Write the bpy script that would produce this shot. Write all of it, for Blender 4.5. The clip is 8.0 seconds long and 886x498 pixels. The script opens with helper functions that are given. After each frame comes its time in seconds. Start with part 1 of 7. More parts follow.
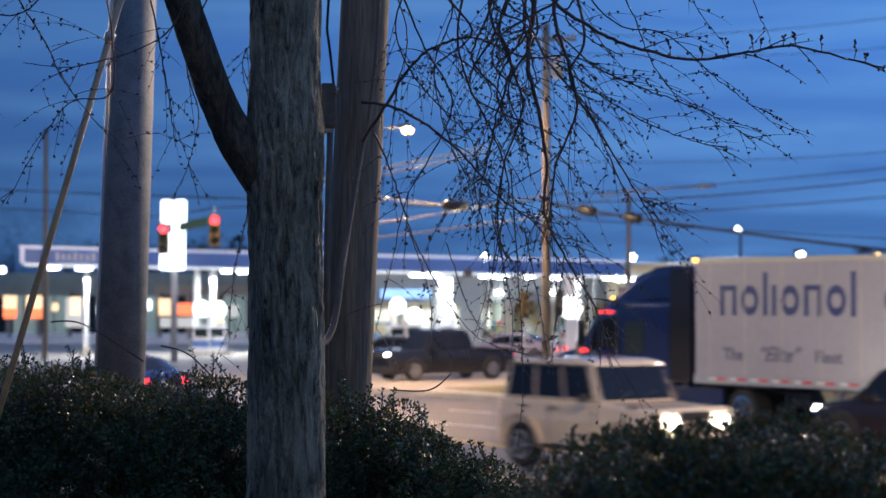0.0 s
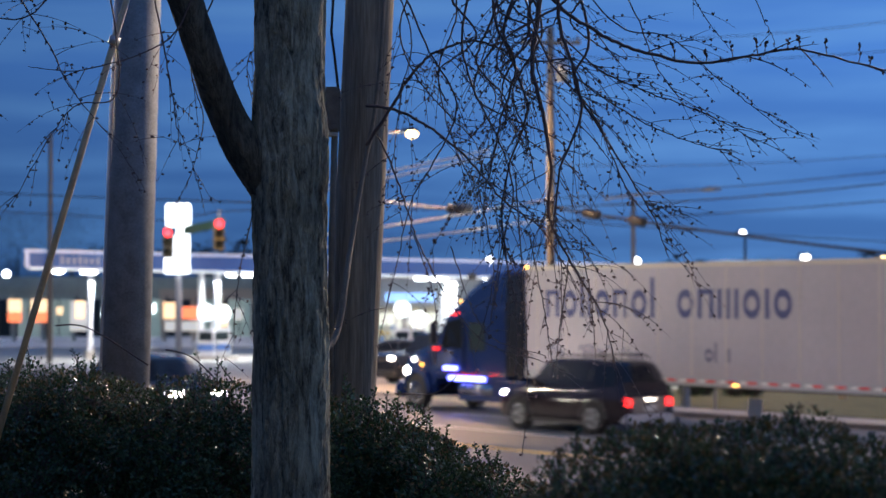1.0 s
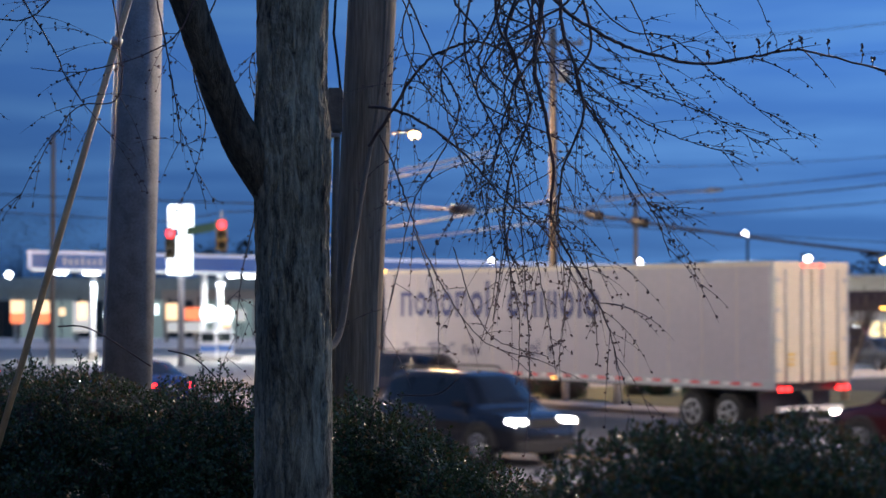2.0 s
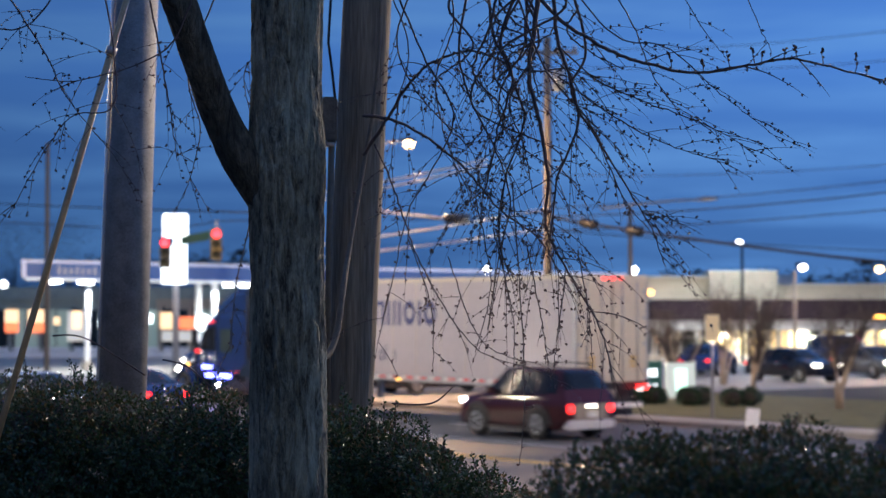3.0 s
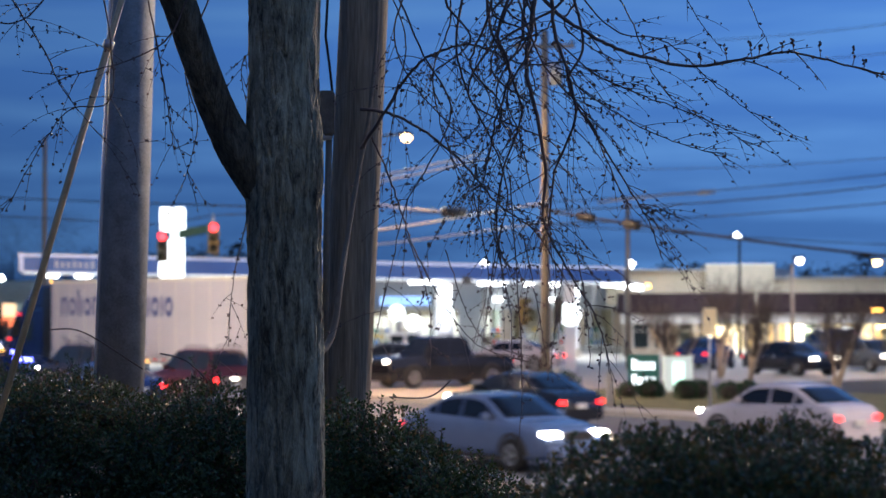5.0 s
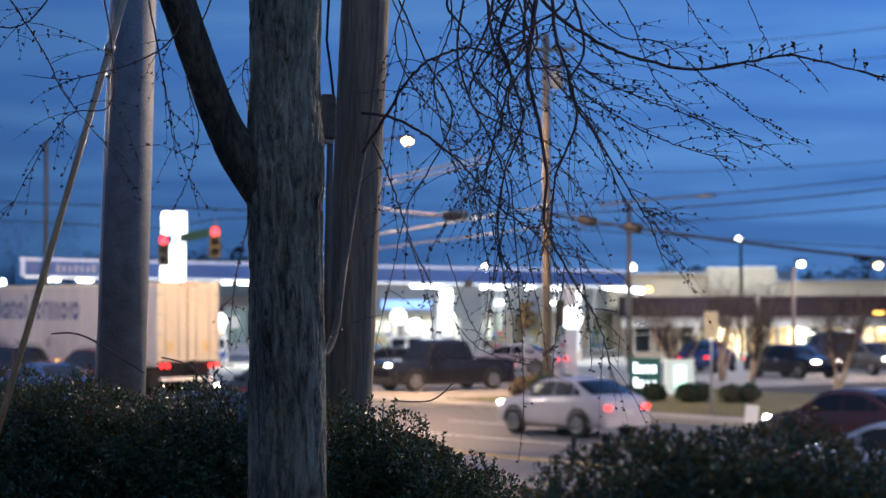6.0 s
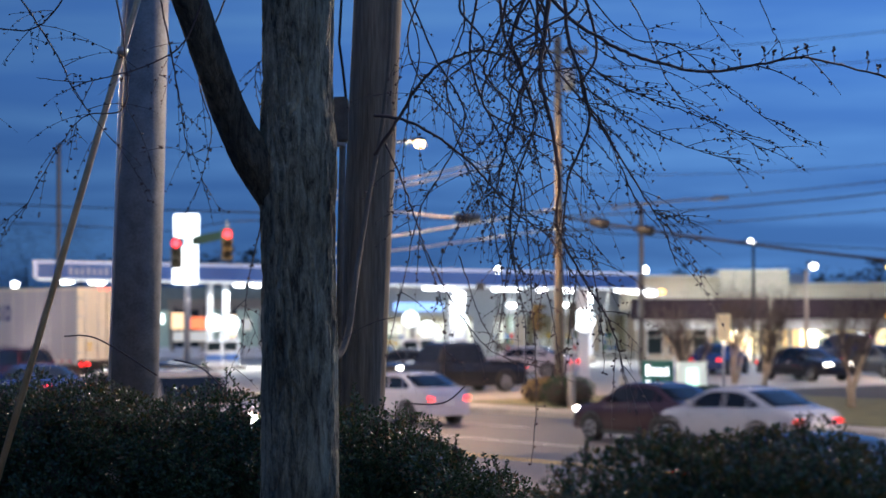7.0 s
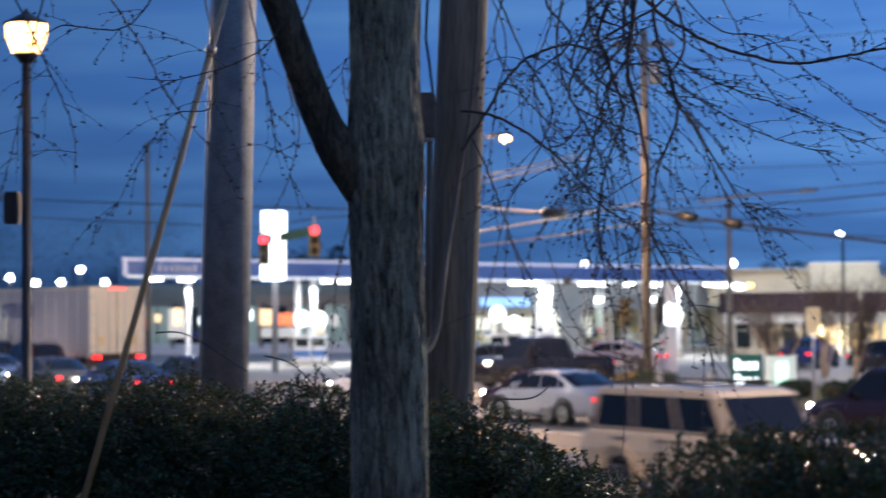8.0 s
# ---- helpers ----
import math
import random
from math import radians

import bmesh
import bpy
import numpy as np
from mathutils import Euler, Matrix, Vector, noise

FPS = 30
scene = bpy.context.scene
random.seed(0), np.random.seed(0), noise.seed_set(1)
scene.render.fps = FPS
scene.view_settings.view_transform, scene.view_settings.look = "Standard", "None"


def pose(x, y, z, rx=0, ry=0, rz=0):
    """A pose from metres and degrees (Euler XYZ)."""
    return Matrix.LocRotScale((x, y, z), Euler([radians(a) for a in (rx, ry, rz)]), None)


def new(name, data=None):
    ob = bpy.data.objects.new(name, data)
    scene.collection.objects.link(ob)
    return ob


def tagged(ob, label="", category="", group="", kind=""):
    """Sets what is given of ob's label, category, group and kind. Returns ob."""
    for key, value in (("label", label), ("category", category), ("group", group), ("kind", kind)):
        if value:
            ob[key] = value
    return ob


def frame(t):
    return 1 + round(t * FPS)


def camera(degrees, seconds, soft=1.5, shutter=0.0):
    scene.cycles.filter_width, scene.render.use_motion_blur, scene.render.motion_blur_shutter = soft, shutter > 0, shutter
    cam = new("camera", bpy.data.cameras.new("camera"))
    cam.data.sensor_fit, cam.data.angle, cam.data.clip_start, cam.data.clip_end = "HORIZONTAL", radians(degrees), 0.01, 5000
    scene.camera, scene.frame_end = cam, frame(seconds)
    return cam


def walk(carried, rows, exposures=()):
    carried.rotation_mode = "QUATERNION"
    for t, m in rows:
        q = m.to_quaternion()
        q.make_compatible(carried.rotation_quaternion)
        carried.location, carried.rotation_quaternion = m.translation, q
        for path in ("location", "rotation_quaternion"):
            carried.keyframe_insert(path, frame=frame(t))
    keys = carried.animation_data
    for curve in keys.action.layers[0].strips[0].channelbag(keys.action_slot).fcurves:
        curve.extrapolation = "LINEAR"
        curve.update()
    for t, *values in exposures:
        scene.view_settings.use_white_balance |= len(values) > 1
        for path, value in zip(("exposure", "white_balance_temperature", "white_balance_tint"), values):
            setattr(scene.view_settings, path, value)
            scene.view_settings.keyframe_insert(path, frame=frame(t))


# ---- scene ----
# A roadside at dusk, seen over a hedge and through a weeping tree.
cam = camera(25.98, 8.0, soft=1.5, shutter=0.5)
cam.data.dof.use_dof = True
cam.data.dof.focus_distance = 9.3
cam.data.dof.aperture_fstop = 2.9
EYE = 3.25
# seconds, sideways shift, turn to the left, upward tilt, lean to the right
ROWS = [
    (0, 0, 0.0000, 1.4153, 0.000),
    (0.5, 0, 0.0253, 1.4153, 0.000),
    (1, 0, 0.1348, 1.5206, 0.028),
    (1.5, 0, 0.2275, 1.5248, 0.056),
    (2.8, 0, 0.0927, 1.7523, 0.056),
    (3, 0, 0.0506, 1.8155, 0.084),
    (3.5, 0, 0.1264, 1.6934, 0.112),
    (4, 0, 0.0421, 1.6554, 0.028),
    (4.5, 0, -0.0169, 1.5880, 0.084),
    (6, 0, 0.0169, 1.7313, 0.195),
    (6.5, 0, 0.0169, 1.6891, 0.251),
    (7, -0.002, 0.3792, 1.8071, 0.195),
    (7.5, -0.005, 1.2302, 1.7313, 0.530),
    (7.8, -0.008, 2.0222, 1.7186, 0.558),
    (8, -0.011, 2.9659, 1.6765, 0.502),
]
walk(cam, [(t, pose(x, 0, EYE, 90 + pitch, roll, yaw)) for t, x, yaw, pitch, roll in ROWS], [(0, 0.0), (8, 0.0)])

# The road runs 37 degrees off the line of sight: ALONG points to its near end, ACROSS to its far side.
ALONG = Vector((math.sin(radians(37)), -math.cos(radians(37)), 0))
ACROSS = Vector((math.cos(radians(37)), math.sin(radians(37)), 0))


def on_road(n, s, z=0.0):
    """The place n metres across the road and s metres along it."""
    p = ACROSS * n + ALONG * s
    return Vector((p.x, p.y, z))


# ---- world and light ----
def make_world():
    w = bpy.data.worlds.new("dusk_sky")
    scene.world = w
    w.use_nodes = True
    nt = w.node_tree
    nt.nodes.clear()
    out, bg = nt.nodes.new("ShaderNodeOutputWorld"), nt.nodes.new("ShaderNodeBackground")
    co = nt.nodes.new("ShaderNodeTexCoord")
    sep = nt.nodes.new("ShaderNodeSeparateXYZ")
    ramp = nt.nodes.new("ShaderNodeValToRGB")
    mp, ns = nt.nodes.new("ShaderNodeMapping"), nt.nodes.new("ShaderNodeTexNoise")
    mix, cr = nt.nodes.new("ShaderNodeMix"), nt.nodes.new("ShaderNodeValToRGB")
    nt.links.new(co.outputs["Generated"], sep.inputs[0])
    nt.links.new(sep.outputs["Z"], ramp.inputs[0])
    e = ramp.color_ramp.elements
    e[0].position, e[0].color = 0.0, (0.050, 0.135, 0.36, 1)
    e[1].position, e[1].color = 1.0, (0.042, 0.115, 0.36, 1)
    for pos, col in ((0.04, (0.058, 0.172, 0.47, 1)), (0.13, (0.077, 0.238, 0.69, 1)), (0.3, (0.062, 0.185, 0.56, 1))):
        k = e.new(pos)
        k.color = col
    mp.inputs["Scale"].default_value = (3.0, 3.0, 26.0)
    mp.inputs["Rotation"].default_value = (0.0, radians(5), 0.0)
    ns.inputs["Scale"].default_value, ns.inputs["Detail"].default_value = 1.7, 5.0
    nt.links.new(co.outputs["Generated"], mp.inputs[0])
    nt.links.new(mp.outputs[0], ns.inputs["Vector"])
    nt.links.new(ns.outputs["Fac"], cr.inputs[0])
    c = cr.color_ramp.elements
    c[0].position, c[0].color = 0.40, (0, 0, 0, 1)
    c[1].position, c[1].color = 0.68, (1, 1, 1, 1)
    mix.data_type, mix.blend_type = "RGBA", "MIX"
    half = nt.nodes.new("ShaderNodeMath")
    half.operation, half.inputs[1].default_value = "MULTIPLY", 0.8
    nt.links.new(cr.outputs[0], half.inputs[0])
    nt.links.new(half.outputs[0], mix.inputs[0])
    nt.links.new(ramp.outputs[0], mix.inputs[6])
    mix.inputs[7].default_value = (0.125, 0.33, 0.76, 1)
    side, tint = nt.nodes.new("ShaderNodeMapRange"), nt.nodes.new("ShaderNodeVectorMath")
    side.inputs["From Min"].default_value, side.inputs["From Max"].default_value = -0.3, 0.25
    side.inputs["To Min"].default_value, side.inputs["To Max"].default_value = 0.51, 1.0
    nt.links.new(sep.outputs["X"], side.inputs["Value"])
    tint.operation = "SCALE"
    nt.links.new(mix.outputs[2], tint.inputs[0])
    nt.links.new(side.outputs[0], tint.inputs["Scale"])
    nt.links.new(tint.outputs[0], bg.inputs["Color"])
    bg.inputs["Strength"].default_value = 1.0
    nt.links.new(bg.outputs[0], out.inputs[0])


make_world()


def lamp_light(name, kind, m, watts, color, size=0.3):
    d = bpy.data.lights.new(name, kind)
    d.energy, d.color = watts, color
    if kind == "AREA":
        d.shape, d.size = "DISK", size
    else:
        d.shadow_soft_size = size
    ob = new(name, d)
    ob.matrix_world = m
    return ob


SODIUM, LED = (1.0, 0.62, 0.32), (0.86, 0.94, 1.0)


# ---- materials ----
def material(name, color, rough=0.6, metal=0.0, vary=0.25, scale=8.0, bump=0.0, bump_scale=60.0, stretch=(1, 1, 1), coat=0.0, random_tint=0.0):
    """A surface with two scales of uneven colour and a fine relief."""
    m = bpy.data.materials.new(name)
    m.use_nodes = True
    nt = m.node_tree
    b = nt.nodes["Principled BSDF"]
    b.inputs["Roughness"].default_value, b.inputs["Metallic"].default_value = rough, metal
    b.inputs["Coat Weight"].default_value = coat
    co, mp = nt.nodes.new("ShaderNodeTexCoord"), nt.nodes.new("ShaderNodeMapping")
    mp.inputs["Scale"].default_value = stretch
    nt.links.new(co.outputs["Object"], mp.inputs[0])
    big, small = nt.nodes.new("ShaderNodeTexNoise"), nt.nodes.new("ShaderNodeTexNoise")
    big.inputs["Scale"].default_value, big.inputs["Detail"].default_value = scale, 6.0
    small.inputs["Scale"].default_value, small.inputs["Detail"].default_value = scale * 9, 4.0
    add, mr = nt.nodes.new("ShaderNodeMath"), nt.nodes.new("ShaderNodeMapRange")
    add.operation = "ADD"
    for tex, i in ((big, 0), (small, 1)):
        nt.links.new(mp.outputs[0], tex.inputs["Vector"])
        nt.links.new(tex.outputs["Fac"], add.inputs[i])
    mr.inputs["From Min"].default_value, mr.inputs["From Max"].default_value = 0.65, 1.35
    mr.inputs["To Min"].default_value, mr.inputs["To Max"].default_value = 1 - vary, 1 + vary
    nt.links.new(add.outputs[0], mr.inputs["Value"])
    fac = mr.outputs[0]
    if random_tint:
        geo, mul, rr = nt.nodes.new("ShaderNodeNewGeometry"), nt.nodes.new("ShaderNodeMath"), nt.nodes.new("ShaderNodeMapRange")
        rr.inputs["To Min"].default_value, rr.inputs["To Max"].default_value = 1 - random_tint, 1 + random_tint
        nt.links.new(geo.outputs["Random Per Island"], rr.inputs["Value"])
        mul.operation = "MULTIPLY"
        nt.links.new(fac, mul.inputs[0])
        nt.links.new(rr.outputs[0], mul.inputs[1])
        fac = mul.outputs[0]
    sc = nt.nodes.new("ShaderNodeVectorMath")
    sc.operation = "SCALE"
    sc.inputs[0].default_value = color
    nt.links.new(fac, sc.inputs["Scale"])
    nt.links.new(sc.outputs[0], b.inputs["Base Color"])
    rg = nt.nodes.new("ShaderNodeMapRange")
    rg.inputs["To Min"].default_value, rg.inputs["To Max"].default_value = max(0.03, rough - 0.1), min(1, rough + 0.1)
    nt.links.new(big.outputs["Fac"], rg.inputs["Value"])
    nt.links.new(rg.outputs[0], b.inputs["Roughness"])
    if bump:
        bt, bp = nt.nodes.new("ShaderNodeTexNoise"), nt.nodes.new("ShaderNodeBump")
        bt.inputs["Scale"].default_value, bt.inputs["Detail"].default_value = bump_scale, 6.0
        nt.links.new(mp.outputs[0], bt.inputs["Vector"])
        bp.inputs["Strength"].default_value, bp.inputs["Distance"].default_value = bump, 0.02
        nt.links.new(bt.outputs["Fac"], bp.inputs["Height"])
        nt.links.new(bp.outputs[0], b.inputs["Normal"])
    return m


def glow(name, color, strength):
    m = bpy.data.materials.new(name)
    m.use_nodes = True
    b = m.node_tree.nodes["Principled BSDF"]
    b.inputs["Base Color"].default_value = (*[0.6 * c for c in color], 1)
    b.inputs["Emission Color"].default_value = (*color, 1)
    b.inputs["Emission Strength"].default_value = strength
    b.inputs["Roughness"].default_value = 0.3
    return m


def glass(name, color, rough=0.05):
    m = bpy.data.materials.new(name)
    m.use_nodes = True
    b = m.node_tree.nodes["Principled BSDF"]
    b.inputs["Base Color"].default_value = (*color, 1)
    b.inputs["Roughness"].default_value = rough
    b.inputs["Specular IOR Level"].default_value = 0.45
    return m


def bark_material(name, ridge, crack):
    """Furrowed bark: upright ridges parted by dark cracks, broken across, with grain and pale patches."""
    m = bpy.data.materials.new(name)
    m.use_nodes = True
    nt = m.node_tree
    b = nt.nodes["Principled BSDF"]
    b.inputs["Roughness"].default_value = 0.92
    co = nt.nodes.new("ShaderNodeTexCoord")

    def tex(scale, stretch, detail, distortion=0.0):
        mp, t = nt.nodes.new("ShaderNodeMapping"), nt.nodes.new("ShaderNodeTexNoise")
        mp.inputs["Scale"].default_value = (1, 1, stretch)
        t.inputs["Scale"].default_value, t.inputs["Detail"].default_value, t.inputs["Distortion"].default_value = scale, detail, distortion
        nt.links.new(co.outputs["Object"], mp.inputs[0])
        nt.links.new(mp.outputs[0], t.inputs["Vector"])
        return t.outputs["Fac"]

    def calc(op, a, c, d=None):
        n = nt.nodes.new("ShaderNodeMath")
        n.operation = op
        for k, q in enumerate((a, c, d)):
            if q is None:
                continue
            if isinstance(q, float):
                n.inputs[k].default_value = q
            else:
                nt.links.new(q, n.inputs[k])
        return n.outputs[0]
    furrow = tex(26.0, 0.16, 8.0, 0.9)
    blocks = tex(30.0, 0.5, 6.0, 0.8)
    grain = tex(150.0, 0.35, 6.0)
    patch = tex(4.0, 0.5, 4.0)
    height = calc("ADD", calc("MULTIPLY", furrow, 0.56), calc("ADD", calc("MULTIPLY", blocks, 0.26), calc("MULTIPLY", grain, 0.18)))
    ramp = nt.nodes.new("ShaderNodeValToRGB")
    e = ramp.color_ramp.elements
    e[0].position, e[0].color = 0.385, (*crack, 1)
    e[1].position, e[1].color = 0.61, (*ridge, 1)
    k = e.new(0.46)
    k.color = tuple(0.4 * c + 0.42 * d for c, d in zip(crack, ridge)) + (1,)
    nt.links.new(height, ramp.inputs[0])
    mr, sc = nt.nodes.new("ShaderNodeMapRange"), nt.nodes.new("ShaderNodeVectorMath")
    mr.inputs["From Min"].default_value, mr.inputs["From Max"].default_value = 0.32, 0.68
    mr.inputs["To Min"].default_value, mr.inputs["To Max"].default_value = 0.55, 1.5
    nt.links.new(patch, mr.inputs["Value"])
    sc.operation = "SCALE"
    nt.links.new(ramp.outputs[0], sc.inputs[0])
    nt.links.new(mr.outputs[0], sc.inputs["Scale"])
    nt.links.new(sc.outputs[0], b.inputs["Base Color"])
    bp = nt.nodes.new("ShaderNodeBump")
    bp.inputs["Strength"].default_value, bp.inputs["Distance"].default_value = 1.0, 0.05
    nt.links.new(height, bp.inputs["Height"])
    nt.links.new(bp.outputs[0], b.inputs["Normal"])
    return m


M_BARK = bark_material("furrowed_bark", (0.27, 0.285, 0.225), (0.034, 0.033, 0.027))
# Darker copy of the bark: the limb's shade is put into its colour.
M_BARK_SHADED = bark_material("shaded_limb_bark", (0.095, 0.092, 0.072), (0.016, 0.015, 0.012))
M_TWIG = material("twig_bark", (0.07, 0.055, 0.06), 0.7, vary=0.3, scale=12)
M_BUD = material("bud_scales", (0.075, 0.045, 0.042), 0.55, vary=0.35, scale=30, random_tint=0.4)
M_CRAPE_STEM = material("pale_crape_stem", (0.42, 0.34, 0.26), 0.7, vary=0.3, scale=6)
M_CRAPE = material("dark_crape_twigs", (0.10, 0.08, 0.07), 0.8, vary=0.3, scale=6)
M_VINE = material("grey_vine_bark", (0.14, 0.125, 0.105), 0.85, vary=0.3, scale=20, bump=0.3)
M_LEAF = material("dark_evergreen_leaf", (0.042, 0.08, 0.045), 0.22, vary=0.35, scale=3, random_tint=0.5)
M_LEAF_DRY = material("bronze_leaf", (0.095, 0.075, 0.025), 0.4, vary=0.35, scale=3, random_tint=0.5)
def thin_leaf(m, color):
    """Lets some light through a leaf."""
    nt = m.node_tree
    out = nt.nodes["Material Output"]
    tr, mx = nt.nodes.new("ShaderNodeBsdfTranslucent"), nt.nodes.new("ShaderNodeMixShader")
    tr.inputs["Color"].default_value = (*color, 1)
    mx.inputs[0].default_value = 0.08
    nt.links.new(nt.nodes["Principled BSDF"].outputs[0], mx.inputs[1])
    nt.links.new(tr.outputs[0], mx.inputs[2])
    nt.links.new(mx.outputs[0], out.inputs[0])


M_STRAW = material("straw_coloured_leaf", (0.36, 0.24, 0.11), 0.6, vary=0.3, scale=3, random_tint=0.4)
thin_leaf(M_LEAF, (0.09, 0.12, 0.02))
thin_leaf(M_LEAF_DRY, (0.22, 0.13, 0.02))
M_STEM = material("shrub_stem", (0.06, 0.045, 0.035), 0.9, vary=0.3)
M_POLEWOOD = material("weathered_pole_wood", (0.19, 0.158, 0.12), 0.88, vary=0.65, scale=12, bump=0.6, bump_scale=30, stretch=(1, 1, 0.05))
M_FARWOOD = material("grey_pole_wood", (0.16, 0.14, 0.12), 0.9, vary=0.3, scale=2, stretch=(1, 1, 0.1))
M_CONCRETE_POLE = material("galvanised_pole", (0.22, 0.225, 0.23), 0.6, 0.0, vary=0.4, scale=9, bump=0.25, bump_scale=90)
M_WHITE = material("white_painted_metal", (0.75, 0.76, 0.78), 0.45, vary=0.06, scale=1)
M_GALV = material("galvanised_steel", (0.42, 0.43, 0.45), 0.45, 0.6, vary=0.15, scale=10)
M_POST = material("grey_lamp_post_paint", (0.13, 0.13, 0.135), 0.6, vary=0.15, scale=3)
M_GUARD = material("guy_guard_plastic", (0.50, 0.37, 0.22), 0.35, vary=0.2, scale=10)
M_BLACK = material("black_paint", (0.02, 0.02, 0.022), 0.45, vary=0.2)
M_WIRE = material("wire_sheath", (0.012, 0.012, 0.014), 0.9, vary=0.1)
M_WIRE_BARE_LIT = material("bare_and_lit_wire", (0.62, 0.56, 0.5), 0.5, 0.0, vary=0.1)
M_ASPHALT = material("asphalt", (0.115, 0.115, 0.12), 0.62, vary=0.25, scale=0.7, bump=0.4, bump_scale=40)
M_LOT = material("parking_lot_asphalt", (0.065, 0.064, 0.062), 0.95, vary=0.25, scale=0.5, bump=0.3, bump_scale=40)
M_CONC = material("concrete", (0.43, 0.39, 0.34), 0.8, vary=0.22, scale=1.2, bump=0.2, bump_scale=30)
M_YELLOW = material("yellow_road_paint", (0.62, 0.40, 0.06), 0.6, vary=0.3, scale=3)
M_WHITE_LINE = material("white_road_paint", (0.68, 0.68, 0.66), 0.6, vary=0.3, scale=3)
M_SOIL = material("leaf_litter_soil", (0.045, 0.04, 0.03), 0.95, vary=0.4, scale=2, bump=0.5, bump_scale=15)
M_GRASS = material("winter_grass", (0.17, 0.16, 0.065), 0.9, vary=0.4, scale=1.5, bump=0.5, bump_scale=30)
M_TYRE = material("tyre_rubber", (0.018, 0.018, 0.018), 0.8, vary=0.2)
M_RIM = material("alloy_rim", (0.55, 0.56, 0.58), 0.3, 0.8, vary=0.1)
M_CHROME = material("chrome", (0.7, 0.7, 0.72), 0.12, 1.0, vary=0.05)
M_TRIM = material("dark_plastic_trim", (0.03, 0.03, 0.032), 0.6, vary=0.15)
M_CARGLASS = glass("tinted_car_glass", (0.012, 0.014, 0.018))
M_CABGLASS = glass("pale_cab_glass", (0.03, 0.045, 0.05), 0.06)
M_LENS = glass("unlit_lamp_lens", (0.5, 0.5, 0.5), 0.1)
M_LENS_RED = glass("unlit_red_lens", (0.3, 0.01, 0.01), 0.15)
M_HEAD = glow("headlight_glow", (1.0, 0.93, 0.8), 90)
M_HEAD_FAR = glow("headlight_glow_dim", (1.0, 0.9, 0.74), 14)
M_BRAKE = glow("brake_light_glow", (1.0, 0.022, 0.022), 7)
M_TAIL = glow("tail_light_glow", (1.0, 0.03, 0.03), 2.5)
M_AMBER = glow("amber_marker_glow", (1.0, 0.45, 0.08), 8)
M_VIOLET = glow("blue_step_light", (0.12, 0.14, 1.0), 18)
M_PLATE = material("plate_white", (0.6, 0.6, 0.58), 0.5, vary=0.1)


def paint(name, color, metal=0.0):
    return material(name, color, 0.11, metal, vary=0.08, scale=2, coat=0.1, bump=0.03, bump_scale=2.5)


P_CREAM = paint("cream_paint", (0.74, 0.61, 0.46), 0.0)
P_MAROON = paint("maroon_paint", (0.055, 0.013, 0.017))
P_UMBER = paint("dark_umber_paint", (0.028, 0.021, 0.024))
P_BLACK = paint("black_car_paint", (0.018, 0.02, 0.028))
P_WHITE = paint("white_car_paint", (0.52, 0.49, 0.54), 0.0)
P_SILVER = paint("silver_paint", (0.54, 0.54, 0.58), 0.15)
P_HEADLIT = paint("headlit_tailgate_paint", (0.3, 0.27, 0.24), 0.2)
P_BLUE = paint("deep_blue_paint", (0.018, 0.036, 0.13))
P_STEEL = paint("steel_blue_paint", (0.16, 0.22, 0.36))
P_TRUCK = paint("truck_blue_paint", (0.011, 0.026, 0.10))
P_BROWN = paint("dark_bronze_sedan_paint", (0.06, 0.03, 0.036))
P_PLUM = paint("plum_paint", (0.03, 0.013, 0.024))
P_GREY = paint("charcoal_paint", (0.06, 0.065, 0.075))
M_TRAILER = material("white_trailer_panel", (0.43, 0.395, 0.425), 0.42, vary=0.08, scale=0.6, bump=0.05)
M_TRAILER_REAR = material("cream_trailer_door", (0.60, 0.54, 0.44), 0.5, vary=0.1, scale=0.8)
M_NAVY = material("navy_lettering", (0.03, 0.045, 0.16), 0.5, vary=0.1)
M_GREY_MARK = material("grey_lettering", (0.11, 0.11, 0.17), 0.5, vary=0.1)
M_REFLEX_RED = material("red_reflective_tape", (0.75, 0.03, 0.03), 0.3, vary=0.05)
M_REFLEX_WHITE = material("white_reflective_tape", (0.8, 0.78, 0.75), 0.3, vary=0.05)


# ---- mesh helpers ----
def box(bm, x0, x1, y0, y1, z0, z1):
    v = [bm.verts.new((x, y, z)) for x in (x0, x1) for y in (y0, y1) for z in (z0, z1)]
    for a, b, c, d in ((0, 1, 3, 2), (4, 6, 7, 5), (0, 4, 5, 1), (2, 3, 7, 6), (0, 2, 6, 4), (1, 5, 7, 3)):
        bm.faces.new((v[a], v[b], v[c], v[d]))


def tube(bm, points, radii, seg=8, caps=True):
    """A round bar along points, with a radius at each."""
    rings, side = [], None
    n = len(points)
    pts = [Vector(p) for p in points]
    for i, p in enumerate(pts):
        d = (pts[min(i + 1, n - 1)] - pts[max(i - 1, 0)]).normalized()
        if side is None:
            side = d.cross(Vector((0, 0, 1)) if abs(d.z) < 0.9 else Vector((1, 0, 0))).normalized()
        else:
            side = (side - d * side.dot(d)).normalized()
        up = d.cross(side)
        r = radii[i] if hasattr(radii, "__len__") else radii
        rings.append([bm.verts.new(p + (side * math.cos(a) + up * math.sin(a)) * r) for a in [2 * math.pi * k / seg for k in range(seg)]])
    for a, b in zip(rings, rings[1:]):
        for k in range(seg):
            bm.faces.new((a[k], a[(k + 1) % seg], b[(k + 1) % seg], b[k]))
    if caps and seg > 2:
        bm.faces.new(rings[0][::-1])
        bm.faces.new(rings[-1])


